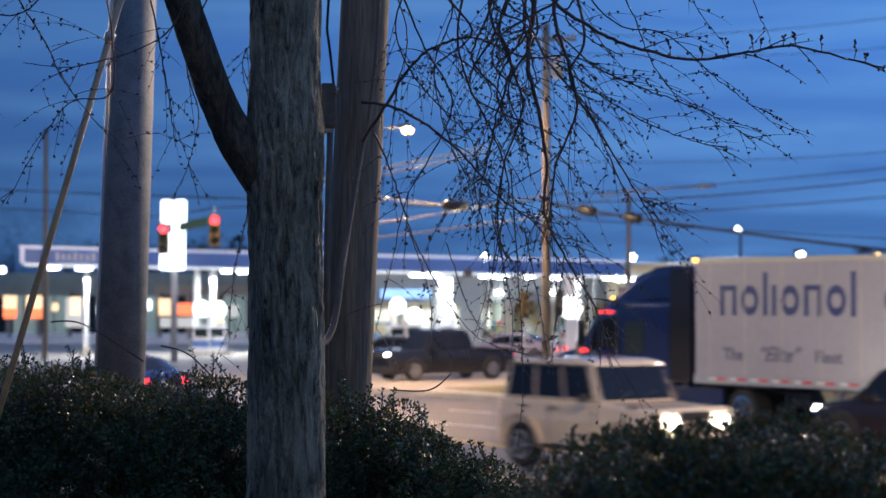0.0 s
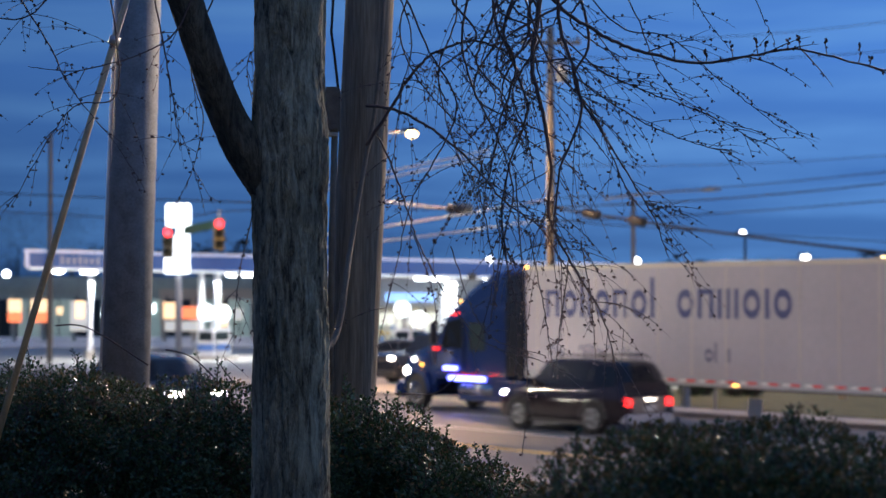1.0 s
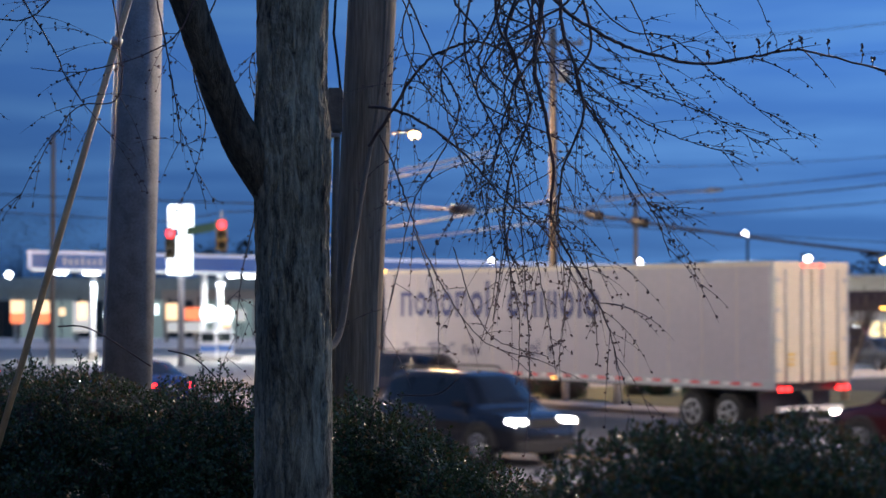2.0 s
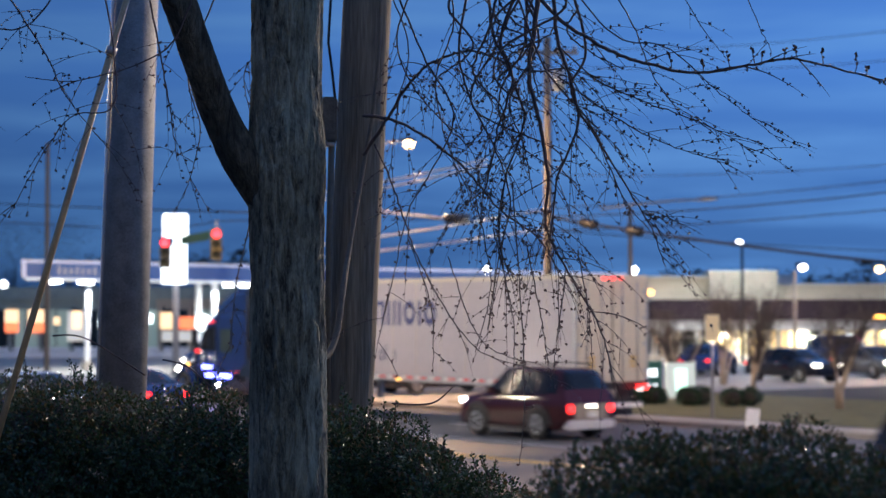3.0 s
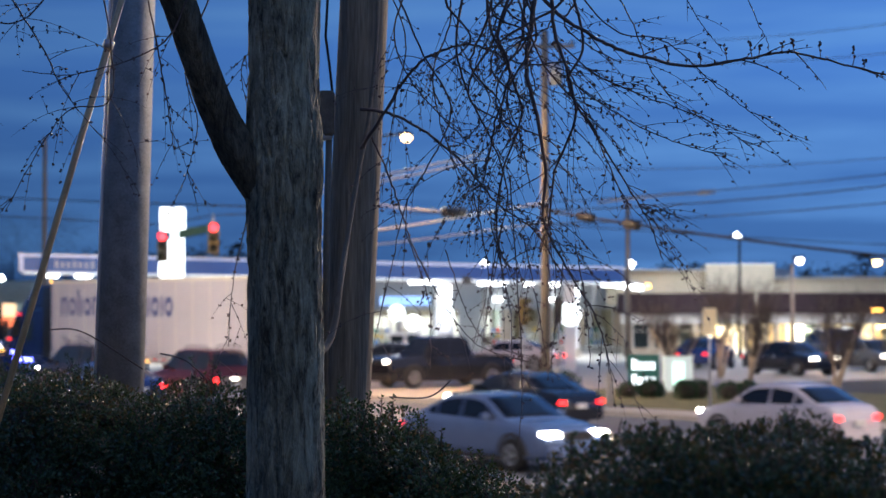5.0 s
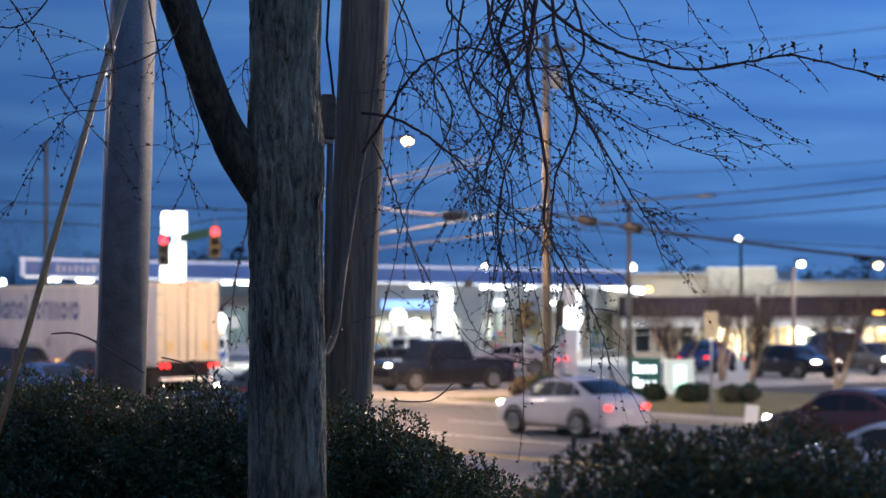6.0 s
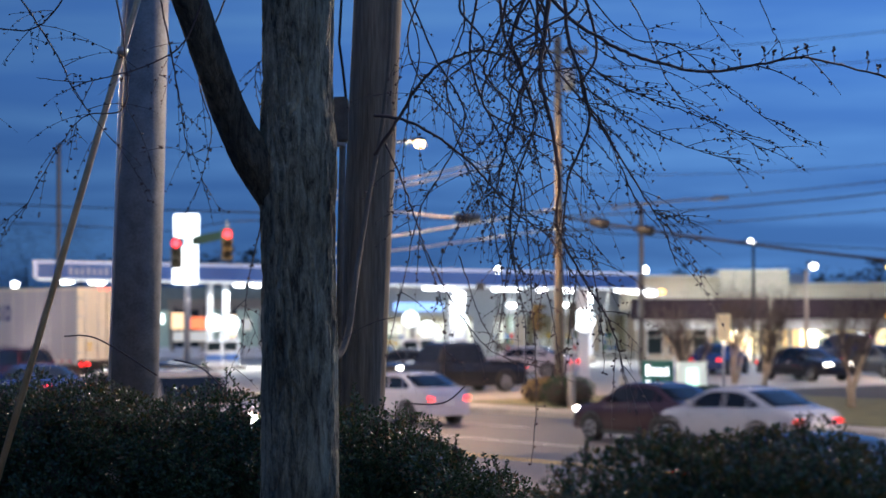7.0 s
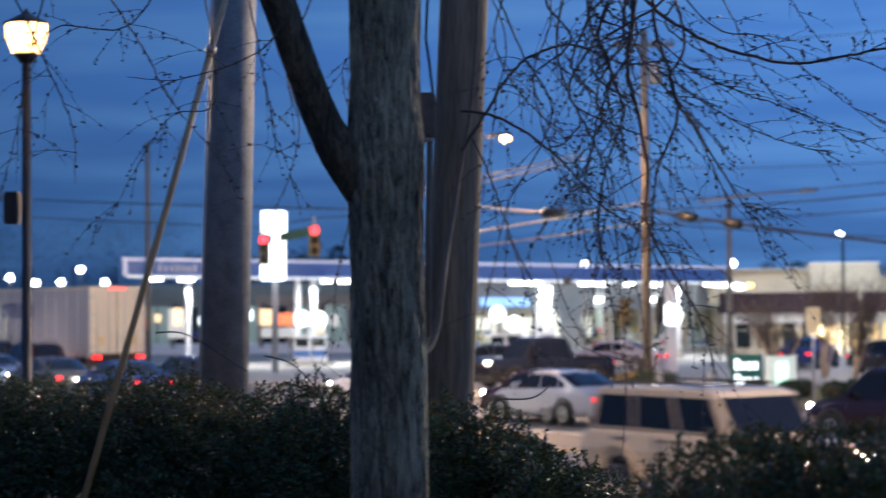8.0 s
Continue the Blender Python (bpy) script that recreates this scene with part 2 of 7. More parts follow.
def loft(bm, rings):
    """A closed body through rings of equal length."""
    vs = [[bm.verts.new(p) for p in r] for r in rings]
    n = len(vs[0])
    for a, b in zip(vs, vs[1:]):
        for k in range(n):
            bm.faces.new((a[k], a[(k + 1) % n], b[(k + 1) % n], b[k]))
    bm.faces.new(vs[0][::-1])
    bm.faces.new(vs[-1])


def slab(bm, outline, y0, y1, inset=0.0):
    """An outline of (x, z) drawn out from y0 to y1."""
    loft(bm, [[(x, y0, z) for x, z in outline], [(x, y1, z) for x, z in outline]])


def bevel(bm, width, segments=2):
    bmesh.ops.bevel(bm, geom=bm.edges[:], offset=width, segments=segments, affect="EDGES", clamp_overlap=True)


def part(name, bm, mat, parent=None, label="", smooth=False, kind=""):
    bmesh.ops.recalc_face_normals(bm, faces=bm.faces[:])
    me = bpy.data.meshes.new(name)
    bm.to_mesh(me)
    bm.free()
    if smooth:
        me.polygons.foreach_set("use_smooth", [True] * len(me.polygons))
    me.materials.append(mat)
    ob = new(name, me)
    ob.parent = parent
    return tagged(ob, label=label, kind=kind)


def shared(name, me, parent, m):
    ob = new(name, me)
    ob.parent = parent
    ob.matrix_basis = m
    return ob


def thing(name, m, label, category, group=""):
    ob = new(name)
    ob.matrix_basis = m
    ob.empty_display_size = 0.2
    return tagged(ob, label, category, group)


def cuboid(name, mat, parent, x0, x1, y0, y1, z0, z1, round_by=0.0, label=""):
    bm = bmesh.new()
    box(bm, x0, x1, y0, y1, z0, z1)
    if round_by:
        bevel(bm, round_by)
    return part(name, bm, mat, parent, label)


def rod(name, mat, parent, points, radii, seg=10, label=""):
    bm = bmesh.new()
    tube(bm, points, radii, seg)
    return part(name, bm, mat, parent, label, smooth=True)


# ---- ground and road ----
def build_ground():
    bm = bmesh.new()
    steps = [-400, -60, -20, -8, -2, 3, 6, 9, 11, 12, 13, 14, 15, 16, 17, 18.4, 22, 30, 37.6, 38.1, 44, 60, 90, 140, 220, 400, 900, 2500]

    def level(n):
        if n < 10.5:
            return 1.65
        if n < 18.4:
            k = (n - 10.5) / 7.9
            return 1.65 - 1.70 * (3 * k * k - 2 * k ** 3)
        return -0.05 if n < 37.8 else 0.1
    along = [-2500, -900, -400, -200, -140] + list(range(-120, 41, 4)) + [60, 120, 300, 900]
    grid = [[bm.verts.new(on_road(n, s, level(n) + (0.05 * noise.noise((n * 0.3, s * 0.3, 0)) if n < 20 else 0))) for s in along] for n in steps]
    for a, b in zip(grid, grid[1:]):
        for k in range(len(along) - 1):
            bm.faces.new((a[k], b[k], b[k + 1], a[k + 1]))
    tagged(part("ground", bm, M_SOIL, smooth=True), "dark bank of soil and leaf litter falling to the road", "ground", kind="structure")

    def strip(name, mat, n0, n1, s0, s1, z0, z1, label, cat):
        bm = bmesh.new()
        cells = max(1, int((s1 - s0) / 20))
        for k in range(cells):
            a, b = s0 + (s1 - s0) * k / cells, s0 + (s1 - s0) * (k + 1) / cells
            top = [bm.verts.new(on_road(n, s, z1)) for n, s in ((n0, a), (n1, a), (n1, b), (n0, b))]
            low = [bm.verts.new(on_road(n, s, z0)) for n, s in ((n0, a), (n1, a), (n1, b), (n0, b))]
            bm.faces.new(top)
            for i in range(4):
                bm.faces.new((top[i], top[(i + 1) % 4], low[(i + 1) % 4], low[i]))
        return tagged(part(name, bm, mat), label, cat, kind="structure")
    strip("road", M_ASPHALT, 18.6, 37.4, -300, 60, -0.2, 0, "worn grey asphalt road of several lanes", "road")
    strip("kerb_near", M_CONC, 18.35, 18.6, -300, 60, -0.2, 0.14, "low concrete kerb at the near side", "kerb")
    strip("kerb_far", M_CONC, 37.4, 37.65, -300, 60, -0.2, 0.14, "pale concrete kerb along the far lane", "kerb")
    strip("pavement", M_CONC, 37.65, 39.3, -300, 60, -0.2, 0.13, "pale concrete pavement beside the kerb", "pavement")
    strip("verge", M_GRASS, 39.3, 51, -52, 60, -0.2, 0.16, "short winter grass verge before the shops", "grass")
    strip("forecourt", M_CONC, 39.3, 130, -160, -52, -0.2, 0.125, "lit concrete forecourt of the filling station", "forecourt")
    strip("car_park", M_LOT, 51, 150, -52, 60, -0.2, 0.12, "asphalt car park before the shops", "car park")
    for n, mat, nm, dash in ((26.05, M_YELLOW, "yellow_line", 0), (26.3, M_YELLOW, "yellow_line", 0), (29.6, M_WHITE_LINE, "white_line", 0), (22.6, M_WHITE_LINE, "near_lane_dash", 1), (33.3, M_WHITE_LINE, "lane_dash", 1)):
        if dash:
            for k in range(16):
                strip(nm, mat, n, n + 0.12, -140 + k * 12, -137 + k * 12, -0.01, 0.005, "worn white lane dash on the asphalt", "road marking")
        else:
            strip(nm, mat, n, n + 0.12, -150, 30, -0.01, 0.005, "worn painted line along the road", "road marking")


def unseen_sky_blocker():
    # No building is seen here; the block only cuts sky light on the trunk.
    b = thing("unseen_sky_blocker", pose(0, -8, 1.6), "unseen plain block behind the viewpoint, added to cut sky light", "building")
    cuboid("wall", M_CONC, b, -35, 35, -6, 0, 0, 8.5)
    cuboid("roof_edge", M_CONC, b, -35.2, 35.2, -6.2, 0.2, 8.5, 8.8)


build_ground()
unseen_sky_blocker()


# ---- vehicles ----
def wheel(parent, x, y, r, width, rim_mat=M_RIM, hub=0.62):
    s = 1 if y > 0 else -1
    bm = bmesh.new()
    prof = [(r * 0.62, 0), (r * 0.9, 0), (r, 0.12), (r, 0.88), (r * 0.9, 1), (r * 0.62, 1)]
    seg = 28
    rings = [[(rr * math.cos(2 * math.pi * k / seg), (w - 0.5) * width, rr * math.sin(2 * math.pi * k / seg)) for k in range(seg)] for rr, w in prof]
    loft(bm, rings)
    w = part("wheel", bm, M_TYRE, parent, smooth=False)
    w.location = (x, y, r)
    bm = bmesh.new()
    rr = r * hub
    loft(bm, [[(q * rr * math.cos(2 * math.pi * k / 20), s * yy, q * rr * math.sin(2 * math.pi * k / 20)) for k in range(20)] for q, yy in ((1.0, 0.0), (1.0, width * 0.52), (0.86, width * 0.53), (0.78, width * 0.42), (0.3, width * 0.40), (0.25, width * 0.5), (0.05, width * 0.5))])
    for k in range(5):
        a = 2 * math.pi * k / 5
        tube(bm, [(0.2 * rr * math.cos(a), s * width * 0.47, 0.2 * rr * math.sin(a)), (0.9 * rr * math.cos(a), s * width * 0.5, 0.9 * rr * math.sin(a))], [0.11 * rr, 0.08 * rr], 6)
    part("rim", bm, rim_mat, w)
    return w


def rounded_body(car, category, body_mat, L, W, H, belt, hood, roof, low):
    """A smooth one-piece shell of a car with its glass, doors and mirrors."""
    f, b = L / 2, -L / 2
    wx0, rx0, rx1, wx1 = roof
    wagon = wx1 - b < 0.4
    deck = belt if wagon else belt + 0.04
    line = [(f, hood - 0.24), (f - 0.1, hood - 0.13), (f - 0.4, hood - 0.05), (wx0 + 0.08, hood + 0.05), (rx0 + 0.12, H - 0.07), (rx0 - 0.15, H - 0.015), ((rx0 + rx1) / 2, H), (rx1 + 0.2, H - 0.03), (rx1, H - 0.085), (wx1 - 0.02, deck + 0.01)]
    line += [(b, deck - 0.2)] if wagon else [(wx1 - 0.3, deck), (b + 0.12, deck - 0.03), (b, deck - 0.2)]

    def top_at(x):
        for (xa, za), (xb, zb) in zip(line, line[1:]):
            if x >= xb - 1e-6:
                return za + (zb - za) * (xa - x) / (xa - xb)
        return line[-1][1]

    def top(x):
        return sum(top_at(min(f, max(b, x + d))) for d in (-0.09, -0.05, 0, 0.05, 0.09)) / 5

    def shoulder(x):
        k = min(1, max(0, (wx0 - x) / (wx0 - wx1)))
        return min(top(x) - 0.025, hood + 0.01 + (belt + 0.03 - hood) * k)

    def half(x):
        return W / 2 * (1 - 0.16 * abs(x / f) ** 5)

    def lean(x, z):
        g = max(0.02, top(x) - shoulder(x))
        return half(x) * 0.925 - 0.3 * g * min(1.0, (z - shoulder(x)) / g)
    xs = sorted({round(f - (f - b) * k / 40, 4) for k in range(41)} | {round(f - 0.03, 4), round(b + 0.03, 4), wx0, rx0, rx1, wx1}, reverse=True)
    bm = bmesh.new()
    rings = []
    for x in xs:
        w, sh, t = half(x), shoulder(x), top(x)
        z0 = low + 0.14 * abs(x / f) ** 8
        h, g = sh - z0, t - sh
        wt = w * 0.925 - 0.3 * g
        r = [(0.86 * w, z0), (0.975 * w, z0 + 0.08 * h), (w, z0 + 0.3 * h), (1.004 * w, z0 + 0.62 * h), (0.985 * w, z0 + 0.86 * h), (0.955 * w, sh - 0.005), (0.925 * w, sh + 0.02 * g), (w * 0.925 - 0.16 * g, sh + 0.5 * g), (wt, t - 0.12 * g), (wt * 0.93, t - 0.03 * g), (wt * 0.6, t + 0.014)]
        rings.append([(x, y, z) for y, z in r] + [(x, -y, z) for y, z in r[::-1]])
    loft(bm, rings)
    part("body", bm, body_mat, car, smooth=True)
    # side glass between the pillars
    def span(z_drop, z_rise):
        xs2 = [x for x in [f - (f - b) * k / 200 for k in range(201)] if top(x) - z_drop > shoulder(x) + z_rise + 0.02]
        return max(xs2), min(xs2)
    xf, xr = span(0.1, 0.04)
    xf, xr = xf - 0.06, xr + 0.08
    cuts = (0, 0.36, 0.7, 1.0) if category == "suv" else (0, 0.5, 0.86, 1.0)
    for side in (-1, 1):
        for a, c in zip(cuts, cuts[1:]):
            x0, x1 = xf + (xr - xf) * a - 0.035, xf + (xr - xf) * c + 0.035
            bm = bmesh.new()
            cols = []
            for q in range(8):
                x = x0 + (x1 - x0) * q / 7
                zl = shoulder(x) + 0.035
                zu = max(zl + 0.01, top(x) - 0.1)
                cols.append([(x, side * (lean(x, zl) - 0.02), zl), (x, side * (lean(x, zl) + 0.009), zl), (x, side * (lean(x, zu) + 0.009), zu), (x, side * (lean(x, zu) - 0.02), zu)])
            loft(bm, cols)
            part("side_window", bm, M_CARGLASS, car)
        for k in range(2):
            xh = xf + (xr - xf) * (0.4 + 0.36 * k)
            cuboid("door_handle", M_CHROME if body_mat in (P_BLACK, P_GREY) else body_mat, car, xh - 0.1, xh + 0.1, side * W * 0.492 - 0.02, side * W * 0.492 + 0.025, belt - 0.17, belt - 0.14)
        for k in (0.02, 0.48, 0.9):
            xh = xf + (xr - xf) * k
            cuboid("door_seam", M_TRIM, car, xh - 0.006, xh + 0.006, side * W * 0.494 - 0.008, side * W * 0.494 + 0.008, low + 0.16, belt - 0.12)
        cuboid("sill_trim", M_TRIM, car, b + 0.9, f - 0.9, side * W * 0.48 - 0.02, side * W * 0.48 + 0.022, low - 0.01, low + 0.09, 0.01)
        bm = bmesh.new()
        box(bm, wx0 - 0.42, wx0 - 0.28, side * (W / 2 - 0.06), side * (W / 2 + 0.16), belt + 0.02, belt + 0.16)
        bevel(bm, 0.04)
        part("mirror", bm, body_mat, car)
    for nm, xa, xb in (("windscreen", wx0 + 0.02, rx0 + 0.06), ("rear_window", wx1 + 0.04, rx1 + 0.02)):
        bm = bmesh.new()
        cols = []
        for q in range(7):
            x = xa + (xb - xa) * q / 6
            g = top(x) - shoulder(x)
            w = max(0.3, half(x) * 0.925 - 0.3 * g) * 0.9
            cols.append([(x, y * w, top(x) + 0.03 - 0.022 * y * y - d) for y, d in ((-1, 0.05), (1, 0.05), (1, 0), (0.5, 0), (0, 0), (-0.5, 0), (-1, 0))])
        loft(bm, cols)
        part(nm, bm, M_CARGLASS, car, smooth=True)
    if wagon:
        # Pale panel paints in the light of following headlights.
        cuboid("tailgate", P_HEADLIT, car, b - 0.012, b + 0.06, -W * 0.3, W * 0.3, low + 0.3, belt - 0.16, 0.02, "pale tailgate panel, painted for headlights shining on it")
        cuboid("plate_light", M_HEAD_FAR, car, b - 0.03, b, -0.14, 0.14, belt - 0.26, belt - 0.22)
    # lower grille and lip
    cuboid("lower_grille", M_TRIM, car, f - 0.1, f + 0.05, -W * 0.25, W * 0.25, low + 0.05, low + 0.16, 0.01)


def vehicle(name, m, label, category, body_mat, L, W, H, belt, hood, roof, wheel_r, wheels, head=M_HEAD, tail=M_TAIL, boxy=False, pickup=None, spare=False, rack=False, group="passing cars"):
    """A car facing +x on its base. roof: x of windscreen base, roof front, roof rear, rear glass base."""
    car = thing(name, m, label, category, group)
    f, b = L / 2, -L / 2
    clear = 0.22 if not boxy else 0.38
    wx0, rx0, rx1, wx1 = roof
    deck = belt if pickup is None else pickup
    low = clear
    tail_top = deck if (wx1 - b) > 0.25 or pickup else belt
    if not boxy and pickup is None:
        rounded_body(car, category, body_mat, L, W, H, belt, hood, roof, low)
        zt, wt = H, W / 2 * 0.92 - 0.28 * (H - belt)
    else:
        # lower body: stations along the length, each a rounded section
        stations = [(f, 0.86, low + 0.12, hood - 0.28), (f - 0.12, 0.96, low, hood - 0.09), (f - 0.45, 1.0, low, hood - 0.02), (wx0, 1.0, low, hood + 0.04 if hood < belt else belt),
                    (wx0 - 0.35, 1.0, low, belt), (wx1 + 0.2, 1.0, low, belt), (wx1 - 0.05, 1.0, low, tail_top), (b + 0.25, 0.99, low, tail_top), (b + 0.05, 0.95, low + 0.06, tail_top - 0.06), (b, 0.9, low + 0.14, tail_top - 0.16)]
        if boxy:
            stations[0] = (f, 0.9, low + 0.1, hood - 0.06)
            stations[1] = (f - 0.05, 0.96, low, hood)
        bm = bmesh.new()
        rings = []
        for x, k, z0, z1 in stations:
            w = W / 2 * k
            e = min(0.12, (z1 - z0) * 0.25)
            rings.append([(x, -w + 0.06, z0), (x, -w, z0 + 0.1), (x, -w - 0.01, z0 + (z1 - z0) * 0.6), (x, -w + 0.05, z1 - e * 0.4), (x, -w + 0.13, z1), (x, w - 0.13, z1), (x, w - 0.05, z1 - e * 0.4), (x, w + 0.01, z0 + (z1 - z0) * 0.6), (x, w, z0 + 0.1), (x, w - 0.06, z0)])
        loft(bm, rings)
        body = part("body", bm, body_mat, car, smooth=False)
        md = body.modifiers.new("edge", "BEVEL")
        md.width, md.segments, md.angle_limit = 0.03, 2, radians(25)
        # cabin: pillars and roof as one shell, glass set into it
        lean = 0.05 if boxy else 0.17
        wb, wt = W / 2 - 0.07, W / 2 - 0.07 - lean
        zt = H
        bm = bmesh.new()
        mid = [(wx0, wb, belt - 0.02), (rx0, wt, zt - 0.05), (rx0 - 0.25, wt, zt), ((rx0 + rx1) / 2, wt, zt + 0.01), (rx1 + 0.2, wt, zt - 0.01), (rx1, wt, zt - 0.06), (wx1, wb, belt - 0.02)]
        rings = [[(x, -w, z) for x, w, z in mid], [(x, -w * 0.8, z + (0.03 if i not in (0, 6) else 0)) for i, (x, w, z) in enumerate(mid)], [(x, w * 0.8, z + (0.03 if i not in (0, 6) else 0)) for i, (x, w, z) in enumerate(mid)], [(x, w, z) for x, w, z in mid]]
        loft(bm, rings)
        dark_pillars = category == "suv" and not boxy
        cabin = part("cabin", bm, M_TRIM if dark_pillars else body_mat, car)
        md = cabin.modifiers.new("edge", "BEVEL")
        md.width, md.segments, md.angle_limit = 0.05, 3, radians(25)
        if dark_pillars:
            bm = bmesh.new()
            top = [(rx0 + 0.02, wt * 0.98, zt - 0.05), (rx0 - 0.25, wt, zt + 0.005), ((rx0 + rx1) / 2, wt, zt + 0.015), (rx1 + 0.2, wt, zt - 0.005), (rx1 - 0.05, wt * 0.98, zt - 0.06)]
            loft(bm, [[(x, -w - 0.004, z - 0.04), (x, -w - 0.004, z), (x, -w * 0.8, z + 0.036), (x, w * 0.8, z + 0.036), (x, w + 0.004, z), (x, w + 0.004, z - 0.04)] for x, w, z in top])
            part("roof", bm, body_mat, car)
        # side windows
        zb, zu = belt + 0.05, zt - 0.12

        def at_height(z):
            k = (z - belt + 0.02) / (zt - 0.05 - belt + 0.02)
            return wx0 + (rx0 - wx0) * k, wx1 + (rx1 - wx1) * k, wb + (wt - wb) * k
        f0, r0, y0 = at_height(zb)
        f1, r1, y1 = at_height(zu)
        n_win = 3 if (category in ("suv",) or boxy) else 2
        if pickup is not None:
            n_win = 2
        gap = 0.05 if dark_pillars else 0.08
        for side in (-1, 1):
            for k in range(n_win):
                a0, a1 = k / n_win, (k + 1) / n_win
                q = [(f0 - 0.1 + (r0 - f0 + 0.2) * a0 - gap / 2, zb, y0), (f0 - 0.1 + (r0 - f0 + 0.2) * a1 + gap / 2, zb, y0), (f1 - 0.1 + (r1 - f1 + 0.2) * a1 + gap / 2, zu, y1), (f1 - 0.1 + (r1 - f1 + 0.2) * a0 - gap / 2, zu, y1)]
                bm = bmesh.new()
                loft(bm, [[(x, side * (y - 0.03), z) for x, z, y in q], [(x, side * (y + 0.008), z) for x, z, y in q]])
                part("side_window", bm, M_CARGLASS, car)
            for k in range(2):
                xh = f0 + (r0 - f0) * (0.42 + 0.33 * k)
                cuboid("door_handle", M_TRIM, car, xh - 0.1, xh + 0.1, side * (W / 2) - 0.02, side * (W / 2) + 0.03, belt - 0.16, belt - 0.12)
                xs = f0 + (r0 - f0) * (0.02 + 0.46 * k)
                cuboid("door_seam", M_TRIM, car, xs - 0.006, xs + 0.006, side * W / 2 - 0.012 * 1, side * W / 2 + 0.013, low + 0.16, belt - 0.06)
            bm = bmesh.new()
            box(bm, wx0 - 0.32, wx0 - 0.16, side * (W / 2 + 0.02), side * (W / 2 + 0.2), belt + 0.0, belt + 0.15)
            bevel(bm, 0.03)
            part("mirror", bm, body_mat if not boxy else M_TRIM, car)
        for nm, xa, xb in (("windscreen", wx0, rx0), ("rear_window", wx1, rx1)):
            s = 1 if nm == "windscreen" else -1
            bm = bmesh.new()
            za, zc = belt + 0.03, zt - 0.1
            ka, kc = 0.06, 0.9
            pts = [(xa + (xb - xa) * ka, wb - 0.08, za), (xa + (xb - xa) * kc, wt - 0.06, zc)]
            loft(bm, [[(pts[0][0] + d, -pts[0][1], pts[0][2]), (pts[0][0] + d, pts[0][1], pts[0][2]), (pts[1][0] + d, pts[1][1], pts[1][2]), (pts[1][0] + d, -pts[1][1], pts[1][2])] for d in (-0.05 * s, 0.02 * s)])
            part(nm, bm, M_CARGLASS, car)
    # lamps, bumpers, grille, plates
    hz = hood - 0.2 if not boxy else hood - 0.14
    for side in (-1, 1):
        bm = bmesh.new()
        if boxy:
            tube(bm, [(f - 0.03, side * W * 0.3, hz - 0.12), (f + 0.03, side * W * 0.3, hz - 0.12)], 0.12, 16)
        else:
            yy = side * W * 0.33
            box(bm, f - 0.3, f + 0.004, yy - 0.19, yy + 0.16, hz - 0.05, hz + 0.08)
            bevel(bm, 0.03)
        part("headlight", bm, head, car)
        bm = bmesh.new()
        tz = tail_top - (0.3 if not boxy and category != "suv" else 0.42)
        yy = side * W * (0.40 if boxy or pickup else 0.355)
        box(bm, b - 0.02, b + 0.16, yy - (0.14 if category != "suv" else 0.08), yy + 0.1, tz, tz + (0.16 if category != "suv" and not boxy else 0.24))
        bevel(bm, 0.025)
        part("tail_light", bm, tail, car)
    for nm, x0, x1 in (("front_bumper", f - 0.2, f + 0.06), ("rear_bumper", b - 0.06, b + 0.2)):
        bm = bmesh.new()
        box(bm, x0, x1, -W * (0.46 if boxy or pickup else 0.42), W * (0.46 if boxy or pickup else 0.42), low + 0.06, low + 0.3)
        bevel(bm, 0.05)
        # Silver on an suv's rear bumper stands in for headlight falling on it.
        part(nm, bm, P_SILVER if category == "suv" and not boxy and nm == "rear_bumper" else (M_TRIM if boxy or category in ("suv", "pickup truck") else body_mat), car)
    cuboid("grille", M_TRIM, car, f - 0.06, f + 0.015, -W * 0.2, W * 0.2, hz - 0.1, hz + 0.06, 0.01)
    cuboid("number_plate", M_PLATE, car, b - 0.075, b - 0.04, -0.16, 0.16, low + 0.36, low + 0.5)
    for x in wheels:
        for side in (-1, 1):
            wheel(car, x, side * (W / 2 - 0.09), wheel_r, 0.24)
            bm = bmesh.new()
            seg = 14
            arcs = [[((wheel_r + g) * math.cos(math.pi * k / seg) + x, side * (W / 2 + o), wheel_r + (wheel_r + g) * math.sin(math.pi * k / seg)) for k in range(seg + 1)] for g, o in ((0.03, 0.016), (0.1 if not boxy else 0.16, 0.016 if not boxy else 0.1))]
            back = [[((wheel_r + g) * math.cos(math.pi * k / seg) + x, side * (W / 2 - 0.1), wheel_r + (wheel_r + g) * math.sin(math.pi * k / seg)) for k in range(seg + 1)] for g in (0.1, 0.03)]
            loft(bm, [[r[k] for r in (arcs[0], arcs[1], back[0], back[1])] for k in range(seg + 1)])
            part("wheel_arch", bm, M_TRIM if not boxy else body_mat, car)
    if spare:
        bm = bmesh.new()
        tube(bm, [(b - 0.28, 0, 1.0), (b - 0.02, 0, 1.0)], 0.38, 24)
        part("spare_wheel", bm, M_TYRE, car)
    if rack:
        for side in (-1, 1):
            rod("roof_rail", M_TRIM, car, [(rx0 - 0.3, side * (wt - 0.08), zt + 0.02), (rx0 - 0.45, side * (wt - 0.08), zt + 0.09), (rx1 + 0.35, side * (wt - 0.08), zt + 0.09), (rx1 + 0.2, side * (wt - 0.08), zt + 0.02)], 0.022, 8)
    if pickup is not None:
        cuboid("bed_rail", M_TRIM, car, b + 0.05, wx1 - 0.1, W / 2 - 0.16, W / 2 - 0.02, deck, deck + 0.04)
